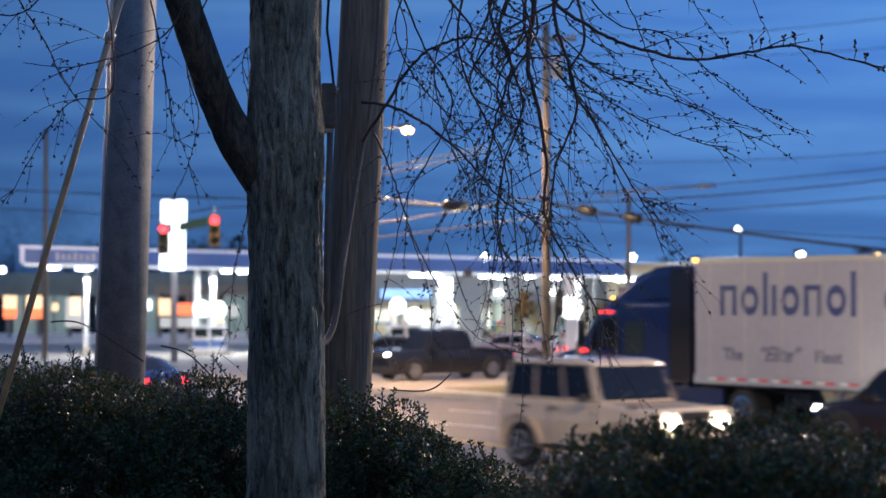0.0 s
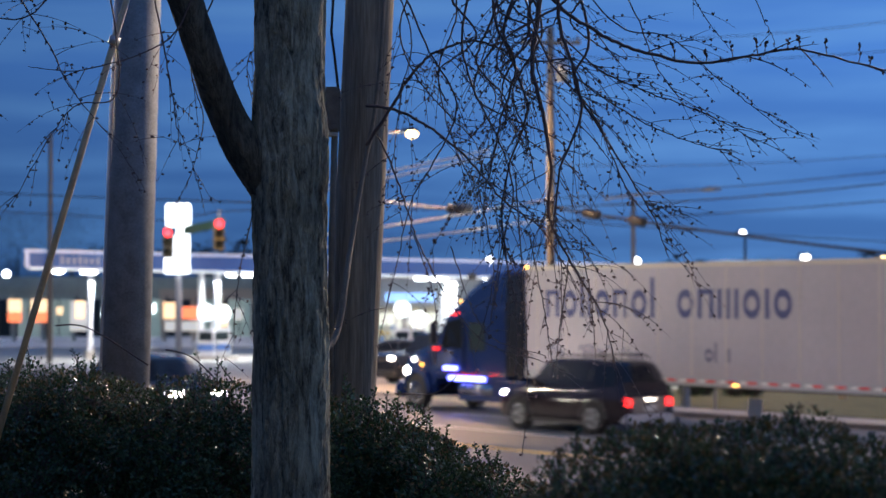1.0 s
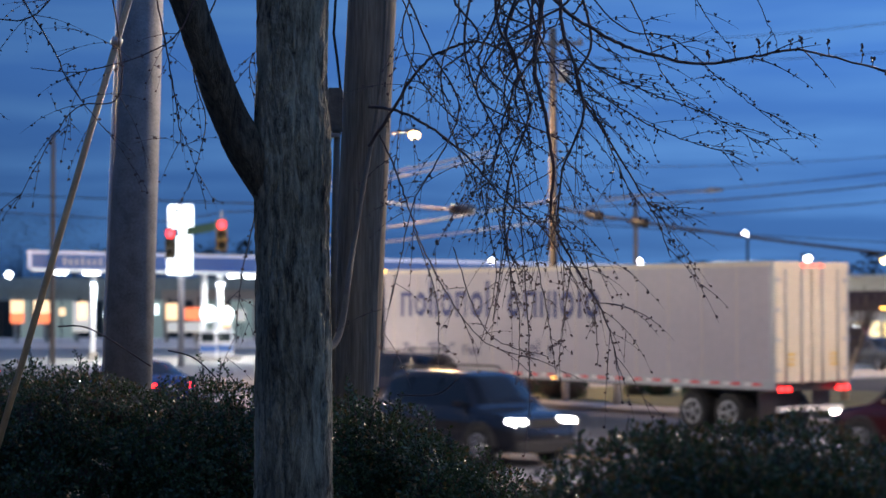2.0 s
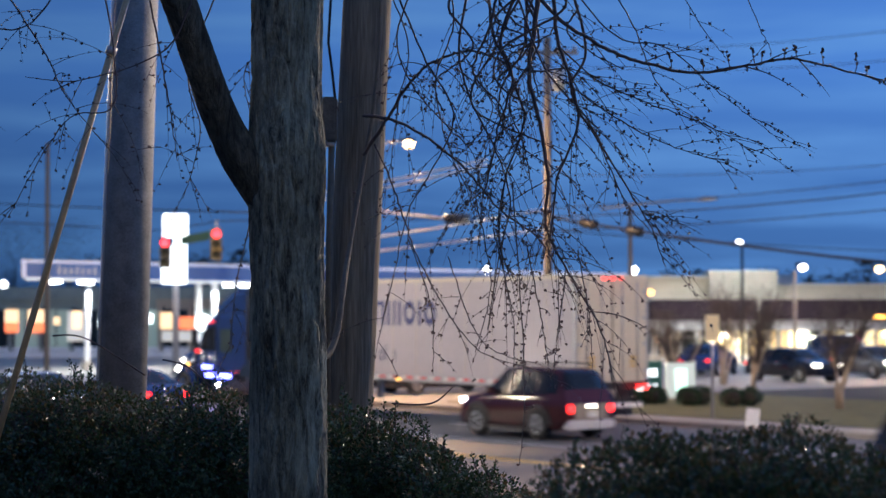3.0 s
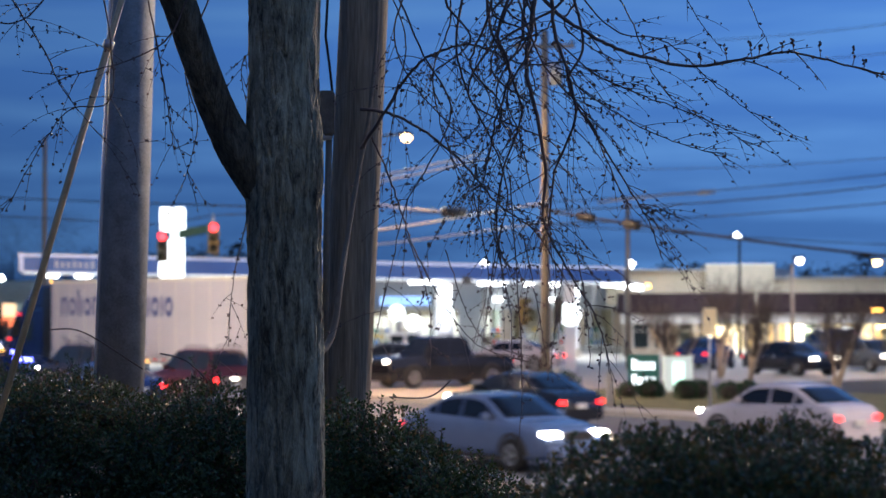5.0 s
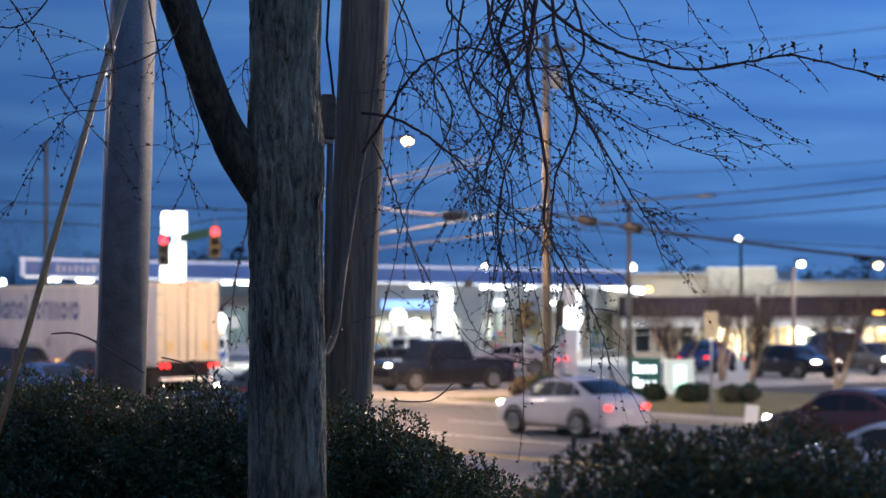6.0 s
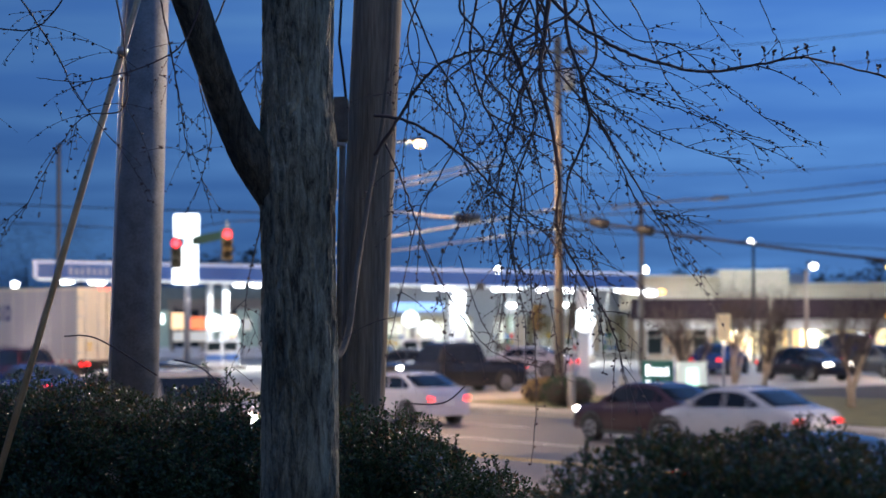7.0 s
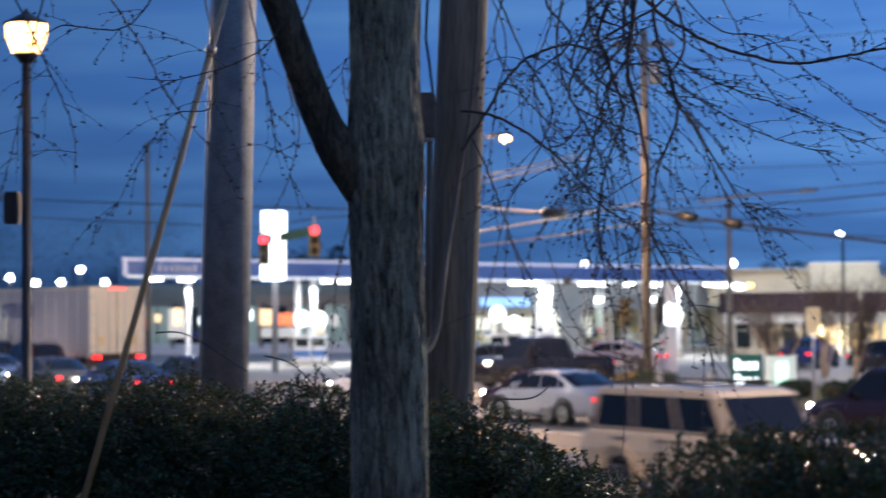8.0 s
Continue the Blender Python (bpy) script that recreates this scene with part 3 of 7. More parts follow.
        cuboid("bed_rail", M_TRIM, car, b + 0.05, wx1 - 0.1, -W / 2 + 0.02, -W / 2 + 0.16, deck, deck + 0.04)
    return car


def jeep(m, label, mat=P_CREAM):
    car = vehicle("off_road_car", m, label, "off-roader", mat, 4.4, 2.04, 2.06, 1.32, 1.27, (0.7, 0.42, -1.98, -2.1), 0.44, (1.45, -1.45), boxy=True, spare=True)
    for k in range(7):
        cuboid("grille_slot", M_BLACK, car, 2.19, 2.225, -0.42 + 0.13 * k, -0.36 + 0.13 * k, 0.78, 1.16, 0.01)
    for side in (-1, 1):
        cuboid("hood_latch", M_BLACK, car, 1.5, 1.62, side * 0.93 - 0.03, side * 0.93 + 0.03, 1.2, 1.3, 0.01)
        cuboid("roof_gutter", M_TRIM, car, -2.0, 0.4, side * 0.93 - 0.02, side * 0.93 + 0.02, 1.95, 1.98, 0.005)
        cuboid("turn_lamp", M_AMBER, car, 2.1, 2.2, side * 0.9 - 0.05, side * 0.9 + 0.05, 0.84, 0.92, 0.02)
        cuboid("side_step", M_TRIM, car, -0.85, 0.85, side * 1.0 - 0.08, side * 1.0 + 0.08, 0.42, 0.5, 0.02)
        for k in (0.62, -0.42):
            for z in (0.8, 1.15):
                cuboid("door_hinge", mat, car, k - 0.05, k + 0.05, side * 1.03 - 0.01, side * 1.03 + 0.02, z, z + 0.06, 0.005)
        rod("wiper", M_BLACK, car, [(0.72, side * 0.3 - 0.2, 1.36), (0.66, side * 0.3 + 0.2, 1.5)], 0.012, 6)
    cuboid("roof_seam", M_TRIM, car, -0.55, -0.53, -0.92, 0.92, 2.05, 2.1, 0.004)
    return car


def long_suv(m, label, mat=P_CREAM):
    return vehicle("boxy_suv", m, label, "suv", mat, 4.9, 1.95, 1.88, 1.2, 1.14, (1.12, 0.72, -2.25, -2.38), 0.4, (1.6, -1.5), boxy=True, rack=True)


def suv(m, label, mat, tail=M_BRAKE, L=4.7):
    f = L / 2
    return vehicle("suv", m, label, "suv", mat, L, 1.88, 1.8, 1.1, 1.06, (f - 1.2, f - 1.82, 0.4 - f, 0.16 - f), 0.39, (f - 0.92, 0.98 - f), tail=tail, rack=True)


def sedan(m, label, mat, tail=M_TAIL, head=M_HEAD):
    return vehicle("sedan", m, label, "car", mat, 4.75, 1.82, 1.45, 0.96, 0.92, (1.05, 0.3, -0.95, -1.75), 0.33, (1.45, -1.4), tail=tail, head=head)


def compact(m, label, mat, tail=M_TAIL):
    return vehicle("compact_car", m, label, "car", mat, 4.15, 1.76, 1.46, 0.98, 0.94, (0.95, 0.3, -0.95, -1.6), 0.32, (1.25, -1.25), tail=tail)


def heading_left(n, s):
    return pose(*on_road(n, s), 0, 0, 127)


def heading_right(n, s):
    return pose(*on_road(n, s), 0, 0, -53)


def semi_tractor(m):
    t = thing("truck_tractor", m, "deep blue sleeper truck tractor lit by blue step lights", "truck", "articulated lorry")
    # x = 0 at the back of the sleeper, front at +x
    def shell(name, stations, mat, parent=t, bev=0.06):
        bm = bmesh.new()
        loft(bm, [[(x, -w, z0), (x, -w, z1 - 0.25), (x, -w * 0.86, z1), (x, w * 0.86, z1), (x, w, z1 - 0.25), (x, w, z0)] for x, w, z0, z1 in stations])
        ob = part(name, bm, mat, parent)
        md = ob.modifiers.new("edge", "BEVEL")
        md.width, md.segments, md.angle_limit = bev, 3, radians(15)
        return ob
    shell("sleeper", [(0, 1.22, 0.95, 3.3), (1.9, 1.22, 0.95, 3.3)], P_TRUCK)
    shell("roof_fairing", [(0.02, 1.2, 3.2, 4.05), (0.7, 1.2, 3.2, 3.99), (1.4, 1.18, 3.1, 3.78), (2.1, 1.12, 3.0, 3.42), (2.7, 1.04, 2.8, 3.04), (3.1, 0.98, 2.6, 2.74)], P_TRUCK)
    shell("cab", [(1.88, 1.2, 0.95, 3.1), (2.6, 1.18, 0.95, 3.02), (3.0, 1.12, 0.95, 2.8), (3.65, 1.05, 0.95, 1.98)], P_TRUCK)
    shell("hood", [(3.5, 1.08, 0.75, 1.95), (4.5, 0.98, 0.72, 1.78), (5.2, 0.9, 0.7, 1.55), (5.35, 0.82, 0.75, 1.35)], P_TRUCK)
    for side in (-1, 1):
        bm = bmesh.new()
        loft(bm, [[(2.05, side * 1.19, 1.85), (3.1, side * 1.14, 1.85), (2.85, side * 1.14, 2.6), (2.1, side * 1.18, 2.72)], [(2.05, side * 1.23, 1.85), (3.1, side * 1.17, 1.85), (2.85, side * 1.17, 2.6), (2.1, side * 1.22, 2.72)]])
        part("side_window", bm, M_CARGLASS, t)
        cuboid("side_fairing", P_TRUCK, t, -1.9, 2.2, side * 1.2 - 0.05, side * 1.2 + 0.05, 0.35, 1.0, 0.03)
        cuboid("sleeper_extender", P_BLACK, t, -0.75, 0.0, side * 1.2 - 0.03, side * 1.2 + 0.03, 1.1, 3.95, 0.01, "black side extender behind the sleeper")
        rod("fuel_tank", M_CHROME, t, [(0.6, side * 0.98, 0.68), (2.1, side * 0.98, 0.68)], 0.31, 20)
        cuboid("step_light", M_VIOLET, t, 0.9, 2.6, side * 1.27 - 0.01, side * 1.27 + 0.015, 0.93, 1.05, 0.0, "glowing blue step light strip")
        cuboid("door_panel_light", M_VIOLET, t, 2.25, 2.9, side * 1.24 - 0.01, side * 1.24 + 0.015, 1.22, 1.32)
        bm = bmesh.new()
        box(bm, 3.2, 3.3, side * 1.35 - 0.1, side * 1.35 + 0.12, 1.95, 2.6)
        bevel(bm, 0.03)
        mir = part("mirror", bm, M_BLACK, t)
        rod("mirror_arm", M_BLACK, mir, [(3.22, side * 1.08, 2.5), (3.25, side * 1.34, 2.45)], 0.02, 6)
        bm = bmesh.new()
        box(bm, 5.0, 5.34, side * 0.8 - 0.14, side * 0.8 + 0.12, 1.0, 1.25)
        bevel(bm, 0.05)
        part("headlight", bm, M_HEAD, t)
        cuboid("marker_light", M_AMBER, t, 4.2, 4.3, side * 1.02, side * 1.05, 1.3, 1.36)
        rod("exhaust_stack", M_CHROME, t, [(-0.2, side * 0.9, 1.0), (-0.2, side * 0.9, 3.4)], 0.08, 12)
        bm = bmesh.new()
        seg = 12
        loft(bm, [[(4.35 + rr * math.cos(math.pi * k / seg), side * y, 0.52 + rr * math.sin(math.pi * k / seg)) for rr, y in ((0.58, 0.86), (0.58, 1.2), (0.7, 1.16), (0.7, 0.86))] for k in range(seg + 1)])
        part("mudguard", bm, P_TRUCK, t)
        wheel(t, 4.35, side * 1.05, 0.52, 0.3, M_CHROME)
        for x in (-1.2, -2.5):
            wheel(t, x, side * 0.95, 0.52, 0.56, M_CHROME)
    for k in range(5):
        cuboid("roof_marker", M_AMBER, t, 2.5, 2.6, -0.8 + 0.4 * k - 0.05, -0.8 + 0.4 * k + 0.05, 3.16, 3.24)
    bm = bmesh.new()
    loft(bm, [[(3.05, -1.0, 2.05), (3.05, 1.0, 2.05), (2.9, 0.95, 2.72), (2.9, -0.95, 2.72)], [(3.62, -1.0, 2.02), (3.62, 1.0, 2.02), (3.04, 0.95, 2.76), (3.04, -0.95, 2.76)]])
    part("windscreen", bm, M_CARGLASS, t)
    bm = bmesh.new()
    loft(bm, [[(2.86, -1.0, 2.78), (2.86, 1.0, 2.78), (2.8, 1.0, 2.86), (2.8, -1.0, 2.86)], [(3.2, -0.98, 2.66), (3.2, 0.98, 2.66), (3.2, 0.98, 2.7), (3.2, -0.98, 2.7)]])
    part("sun_visor", bm, P_TRUCK, t)
    for side in (-1, 1):
        cuboid("sleeper_window", M_CABGLASS, t, 0.95, 1.7, side * 1.225 - 0.01, side * 1.225 + 0.012, 1.8, 2.6, 0.06, "pale reflecting sleeper window")
        # Glowing red strips stand in for red streaks reflected on the cab.
        cuboid("red_streak", M_TAIL, t, 3.3, 3.75, side * 1.1 - 0.01, side * 1.1 + 0.03, 1.78, 1.86)
        cuboid("red_streak", M_TAIL, t, 2.2, 2.7, side * 1.17 - 0.01, side * 1.17 + 0.04, 2.82, 2.88)
        cuboid("side_lamp", M_HEAD_FAR, t, 4.6, 4.72, side * 0.99, side * 1.04, 1.42, 1.52)
        cuboid("air_intake", M_CHROME, t, 3.5, 3.75, side * 1.06, side * 1.16, 1.3, 2.05, 0.04)
        cuboid("flank_panel", M_CHROME, t, -0.7, 0.5, side * 1.22 - 0.01, side * 1.22 + 0.02, 0.8, 0.98, 0.005)
        cuboid("door_handle", M_CHROME, t, 2.2, 2.4, side * 1.215, side * 1.25, 1.6, 1.65)
        cuboid("grab_rail", M_CHROME, t, 1.93, 1.97, side * 1.21, side * 1.27, 1.3, 2.6)
        cuboid("door_seam", M_TRIM, t, 2.0, 2.015, side * 1.2 - 0.01, side * 1.2 + 0.02, 1.0, 2.8)
        cuboid("chrome_strip", M_CHROME, t, 0.1, 3.4, side * 1.2 - 0.02, side * 1.2 + 0.035, 1.1, 1.16)
        cuboid("step", M_CHROME, t, 2.3, 2.9, side * 1.1, side * 1.28, 0.45, 0.5)
    cuboid("grille", M_CHROME, t, 5.3, 5.4, -0.5, 0.5, 0.85, 1.4, 0.02)
    cuboid("front_bumper", P_TRUCK, t, 5.05, 5.5, -1.15, 1.15, 0.32, 0.78, 0.08)
    cuboid("chassis", M_BLACK, t, -3.2, 4.6, -0.42, 0.42, 0.55, 0.9)
    cuboid("fifth_wheel", M_BLACK, t, -2.4, -1.2, -0.45, 0.45, 0.9, 1.12)
    return t


def word_bars(parent, x, z, size, shapes, mat, y):
    """Plain bars and rings in place of lettering; it runs towards the rear along -x."""
    w = size * 0.19
    for kind in shapes:
        bm = bmesh.new()
        if kind == "o":
            n, rx, rz = 20, size * 0.40, size * 0.5
            rings = []
            for k in range(n + 1):
                a = 2 * math.pi * k / n
                rings.append([(x - rx + q * math.cos(a) * rx, yy, z + rz + (q * rz - (0.04 * size if q < 1 else 0)) * math.sin(a)) for q, yy in ((1.0, y), (1.0, y + 0.006), (0.55, y + 0.006), (0.55, y))])
            loft(bm, rings)
            step = rx * 2
        elif kind == "n":
            box(bm, x - w, x, y, y + 0.006, z, z + size)
            box(bm, x - size * 0.75, x - size * 0.75 + w, y, y + 0.006, z, z + size * 0.9)
            box(bm, x - size * 0.75, x - w, y, y + 0.006, z + size * 0.82, z + size)
            step = size * 0.75
        elif kind == " ":
            bm.free()
            x -= size * 0.95
            continue
        else:
            box(bm, x - w, x, y, y + 0.006, z, z + size * (1.42 if kind == "l" else 1.0))
            step = w
        part("lettering_bar", bm, mat, parent)
        x -= step + size * 0.2


def semi_trailer(m):
    t = thing("semi_trailer", m, "long white box trailer with navy lettering bars and reflective tape", "trailer", "articulated lorry")
    L, W = 16.15, 2.59
    # x = 0 at the rear, front at +x
    bm = bmesh.new()
    box(bm, 0.12, L, -W / 2, W / 2, 1.22, 4.02)
    bevel(bm, 0.03)
    body = part("box_body", bm, M_TRAILER, t)
    for side in (-1, 1):
        y = side * W / 2
        cuboid("top_rail", M_TRAILER_REAR, t, 0.1, L, y - 0.03, y + 0.03, 3.98, 4.1, 0.01)
        cuboid("bottom_rail", M_GALV, t, 0.1, L, y - 0.04, y + 0.035, 1.02, 1.24, 0.01, "grey aluminium bottom rail")
        n = 22
        for k in range(n):
            x = 0.4 + k * (L - 0.8) / n
            cuboid("reflective_tape", M_REFLEX_RED, body, x, x + 0.30, y + side * 0.036 - 0.004, y + side * 0.036 + 0.006, 1.12, 1.18)
            cuboid("reflective_tape", M_REFLEX_WHITE, body, x + 0.30, x + 0.55, y + side * 0.036 - 0.004, y + side * 0.036 + 0.006, 1.12, 1.18)
        for k in range(13):
            x = 1.2 + k * 1.2
            cuboid("panel_seam", M_TRAILER_REAR, body, x, x + 0.025, y - 0.005, y + side * 0.006 + 0.005, 1.26, 3.97)
        cuboid("corner_post", M_GALV, t, 0, 0.14, y - 0.06, y + 0.012, 1.02, 4.08, 0.01)
        cuboid("marker_light", M_AMBER, t, L - 0.14, L - 0.02, y + side * 0.03 - 0.02, y + side * 0.03 + 0.03, 4.03, 4.1)
        cuboid("marker_light", M_AMBER, t, L / 2 - 0.08, L / 2 + 0.08, y + side * 0.04 - 0.02, y + side * 0.04 + 0.02, 1.06, 1.1)
        for k in range(2):
            cuboid("tail_light", M_BRAKE, t, -0.04, 0.03, side * 0.9 - 0.09 + side * 0.24 * k - 0.06, side * 0.9 + 0.03 + side * 0.24 * k - 0.06, 0.98, 1.1)
        for x in (1.6, 2.85):
            wheel(t, x, side * 0.95, 0.5, 0.56, M_GALV)
        for x in (11.9,):
            cuboid("landing_leg", M_GALV, t, x - 0.08, x + 0.08, side * 0.7 - 0.08, side * 0.7 + 0.08, 0.3, 1.1)
        cuboid("mud_flap", M_BLACK, t, 0.55, 0.58, side * 0.95 - 0.3, side * 0.95 + 0.3, 0.25, 1.0)
    word_bars(t, L - 0.9, 2.70, 0.73, "nolionol onbbioio", M_NAVY, W / 2 + 0.002)
    for word, x, size, slant in (("The", L - 1.0, 0.42, 0.0), ("\u201cElite\u201d", L - 2.15, 0.5, 0.35), ("Fleet", L - 3.95, 0.42, 0.0)):
        cu = bpy.data.curves.new("slogan", "FONT")
        cu.body, cu.size, cu.shear, cu.extrude, cu.offset = word, size, slant, 0.003, 0.006
        ob = new("slogan_word", cu)
        ob.data.materials.append(M_GREY_MARK)
        ob.parent = t
        ob.matrix_basis = pose(x, W / 2 + 0.004, 1.62, 90, 0, 180)
    word_bars(t, L - 7.0, 1.62, 0.34, "ol i", M_GREY_MARK, W / 2 + 0.002)
    for side in (-1, 1):
        d = cuboid("rear_door", M_TRAILER_REAR, t, -0.03, 0.1, side * 0.64 - 0.61, side * 0.64 + 0.61, 1.2, 3.9, 0.015, "pale cream rear door with lock rods")
        for k in (-0.25, 0.3):
            rod("lock_rod", M_GALV, d, [(-0.06, side * 0.64 + k, 1.15), (-0.06, side * 0.64 + k, 3.92)], 0.022, 6)
        for k in range(4):
            cuboid("hinge", M_GALV, d, -0.05, 0.0, side * 1.2 - 0.1, side * 1.2 + 0.1, 1.45 + k * 0.72, 1.55 + k * 0.72)
        for k in range(3):
            cuboid("door_label", M_YELLOW, d, -0.045, -0.03, side * 0.75 - 0.12, side * 0.75 + 0.12, 1.6 + 0.12 * k, 1.66 + 0.12 * k)
    cuboid("rear_header", M_TRAILER_REAR, t, -0.03, 0.12, -W / 2, W / 2, 3.9, 4.1, 0.01)
    for k in (-0.3, 0, 0.3):
        cuboid("header_light", M_BRAKE, t, -0.06, -0.02, k - 0.05, k + 0.05, 3.98, 4.04)
    cuboid("bogie", M_BLACK, t, 0.9, 3.6, -0.6, 0.6, 0.55, 1.05)
    cuboid("underride_guard", M_REFLEX_WHITE, t, -0.02, 0.1, -1.1, 1.1, 0.5, 0.62)
    cuboid("floor_beam", M_BLACK, t, 0.2, L - 0.2, -1.2, 1.2, 0.98, 1.2)
    # the box rides a little above its axles
    for ob in t.children:
        if not ob.name.startswith("wheel"):
            ob.location.z += 0.09
    for x in (1.6, 2.85):
        rod("axle", M_BLACK, t, [(x, -0.95, 0.5), (x, 0.95, 0.5)], 0.09, 10)
        for side in (-1, 1):
            cuboid("suspension", M_BLACK, t, x - 0.12, x + 0.12, side * 0.55 - 0.08, side * 0.55 + 0.08, 0.5, 0.75)
    return t


TRUCK_N = 35.0
trailer = semi_trailer(heading_left(TRUCK_N, -17))
tractor = semi_tractor(heading_left(TRUCK_N, -34))
SUV_N, CAR_N, ONCOMING_N, NEAREST_N = 31.7, 32.2, 24.3, 20.9
jeep_first = jeep(heading_right(ONCOMING_N, -31), "cream boxy off-road car with dark windows in the near lane")
suv_first = suv(heading_left(SUV_N, -20), "dark umber suv with roof rails beside the lorry", P_UMBER)
suv_second = suv(heading_left(SUV_N, 20), "maroon suv with lit brake lights behind the lorry", P_MAROON, M_BRAKE, 4.3)
van_dark = suv(heading_right(ONCOMING_N, -20), "black suv driving off in the near lane", P_BLACK)
sedan_black = sedan(heading_left(CAR_N, 20), "glossy black sedan with brake lights on", P_BLACK, M_BRAKE)
sedan_white = compact(heading_left(CAR_N, 20), "pearl white sedan with tail lights on", P_WHITE, M_BRAKE)
sedan_brown = compact(heading_left(CAR_N, 20), "dark bronze sedan with lit tail lights", P_BROWN, M_BRAKE)
sedan_silver = sedan(heading_left(CAR_N, 20), "silver-white sedan following in the far lane", P_SILVER, M_TAIL)
car_steel = sedan(heading_right(ONCOMING_N, -60), "steel blue car with headlights on", P_STEEL)
car_blue = sedan(heading_right(NEAREST_N, -60), "deep blue low car passing in the near lane", P_BLUE)
jeep_second = long_suv(heading_right(ONCOMING_N, -60), "cream boxy suv with headlights on")
suv_plum = suv(heading_left(CAR_N, 30), "dark plum suv following the sedans", P_PLUM, M_TAIL)

car_waiting = sedan(heading_left(27.9, -53.2), "dark blue sedan waiting with red brake lights", P_BLUE, M_BRAKE)


def standing_cars():
    vehicle("pickup_truck", pose(-0.1, 73, 0.13, 0, 0, 213), "black pickup truck waiting with headlights on", "pickup truck", P_BLACK, 5.6, 1.95, 1.85, 1.18, 1.15, (1.25, 0.8, -0.75, -0.95), 0.38, (1.75, -1.75), head=M_HEAD_FAR, tail=M_TAIL, pickup=1.12, group="waiting cars")
    sedan(pose(-2.267, 82, 0.13, 0, 0, 175), "dark car waiting behind the pickup", P_GREY, M_TAIL, M_HEAD_FAR)
    sedan(heading_left(27.9, -67.5), "dark car stopped at the signals", P_GREY, M_BRAKE)
    sedan(heading_left(27.9, -74.0), "dark blue car stopped at the signals", P_STEEL, M_BRAKE)
    sedan(pose(12.609, 92, 0.12, 0, 0, 65), "blue car parked before the shops", P_BLUE, M_TAIL, M_LENS)
    sedan(pose(15.219, 84, 0.12, 0, 0, -60), "dark car turning in the car park with headlights on", P_BLACK, M_TAIL, M_HEAD_FAR)
    sedan(pose(19.567, 88, 0.12, 0, 0, -70), "dark car parked before the shops", P_GREY, M_TAIL, M_HEAD_FAR)
    suv(pose(20.176, 100, 0.12, 0, 0, 100), "dark suv parked before the shops", P_BLUE, M_LENS_RED)
    sedan(pose(3.132, 88, 0.13, 0, 0, 160), "white car leaving the forecourt with tail lights on", P_WHITE, M_BRAKE, M_HEAD_FAR)


standing_cars()


# ---- filling station ----
M_FASCIA = material("blue_canopy_fascia", (0.08, 0.19, 0.5), 0.4, vary=0.06, scale=0.5)
M_CANOPY_LIGHT = glow("canopy_floodlight", (0.93, 0.97, 1.0), 12)
# White fascia trim is given a glow of its own for brightness.
M_FASCIA_GLOW = glow("glowing_fascia_edge", (0.72, 0.78, 1.0), 0.42)
M_SHOP_LIGHT = glow("bright_shop_interior", (1.0, 0.96, 0.88), 0.5)
M_SHOP_WARM = glow("warm_shop_interior", (1.0, 0.7, 0.42), 1.5)
M_WINDOW_SAGE = glow("dim_green_lit_window", (0.55, 0.72, 0.62), 0.16)
M_SIGN_RED = glow("lit_orange_red_panel", (1.0, 0.24, 0.1), 1.6)
M_SIGN_WHITE = glow("lit_white_sign", (0.86, 0.95, 1.0), 3.2)
M_SHOP_WALL = material("tan_shop_wall", (0.40, 0.34, 0.27), 0.8, vary=0.12, scale=1)
M_STUCCO_GREY = material("pale_grey_stucco", (0.36, 0.37, 0.36), 0.8, vary=0.12, scale=0.7)
M_GREEN_GREY = material("grey_green_cladding", (0.26, 0.31, 0.28), 0.8, vary=0.2, scale=0.6)
M_DARKGLASS = glass("dark_shop_glass", (0.02, 0.03, 0.035))


# Lower canopy edge glows in place of the floodlight falling on it.
M_EDGE_FLOODLIT = glow("floodlit_edge_glow", (0.88, 0.95, 1.0), 0.75)
M_TUBE = glow("shop_ceiling_light", (0.95, 0.98, 1.0), 26)
M_TUBE_DIM = glow("dim_ceiling_light", (0.9, 1.0, 0.95), 9)
M_SIGN_PALE_BLUE = glow("lit_blue_sign", (0.35, 0.6, 1.0), 1.3)
M_PALE_MARK = material("pale_lettering", (0.55, 0.58, 0.66), 0.5, vary=0.05)
M_BAND_GREY = material("pale_grey_metal", (0.5, 0.52, 0.52), 0.55, vary=0.1, scale=1)
M_GREEN_SIGN = material("dark_green_sign_face", (0.025, 0.17, 0.13), 0.4, vary=0.1)
M_PARAPET = material("cream_stucco", (0.5, 0.45, 0.35), 0.85, vary=0.12, scale=0.8)


def clear_glass(name):
    m = bpy.data.materials.new(name)
    m.use_nodes = True
    b = m.node_tree.nodes["Principled BSDF"]
    b.inputs["Transmission Weight"].default_value = 1.0
    b.inputs["Roughness"].default_value, b.inputs["IOR"].default_value = 0.02, 1.1
    b.inputs["Base Color"].default_value = (0.9, 0.96, 0.94, 1)
    return m


M_CLEAR = clear_glass("clear_shop_glass")


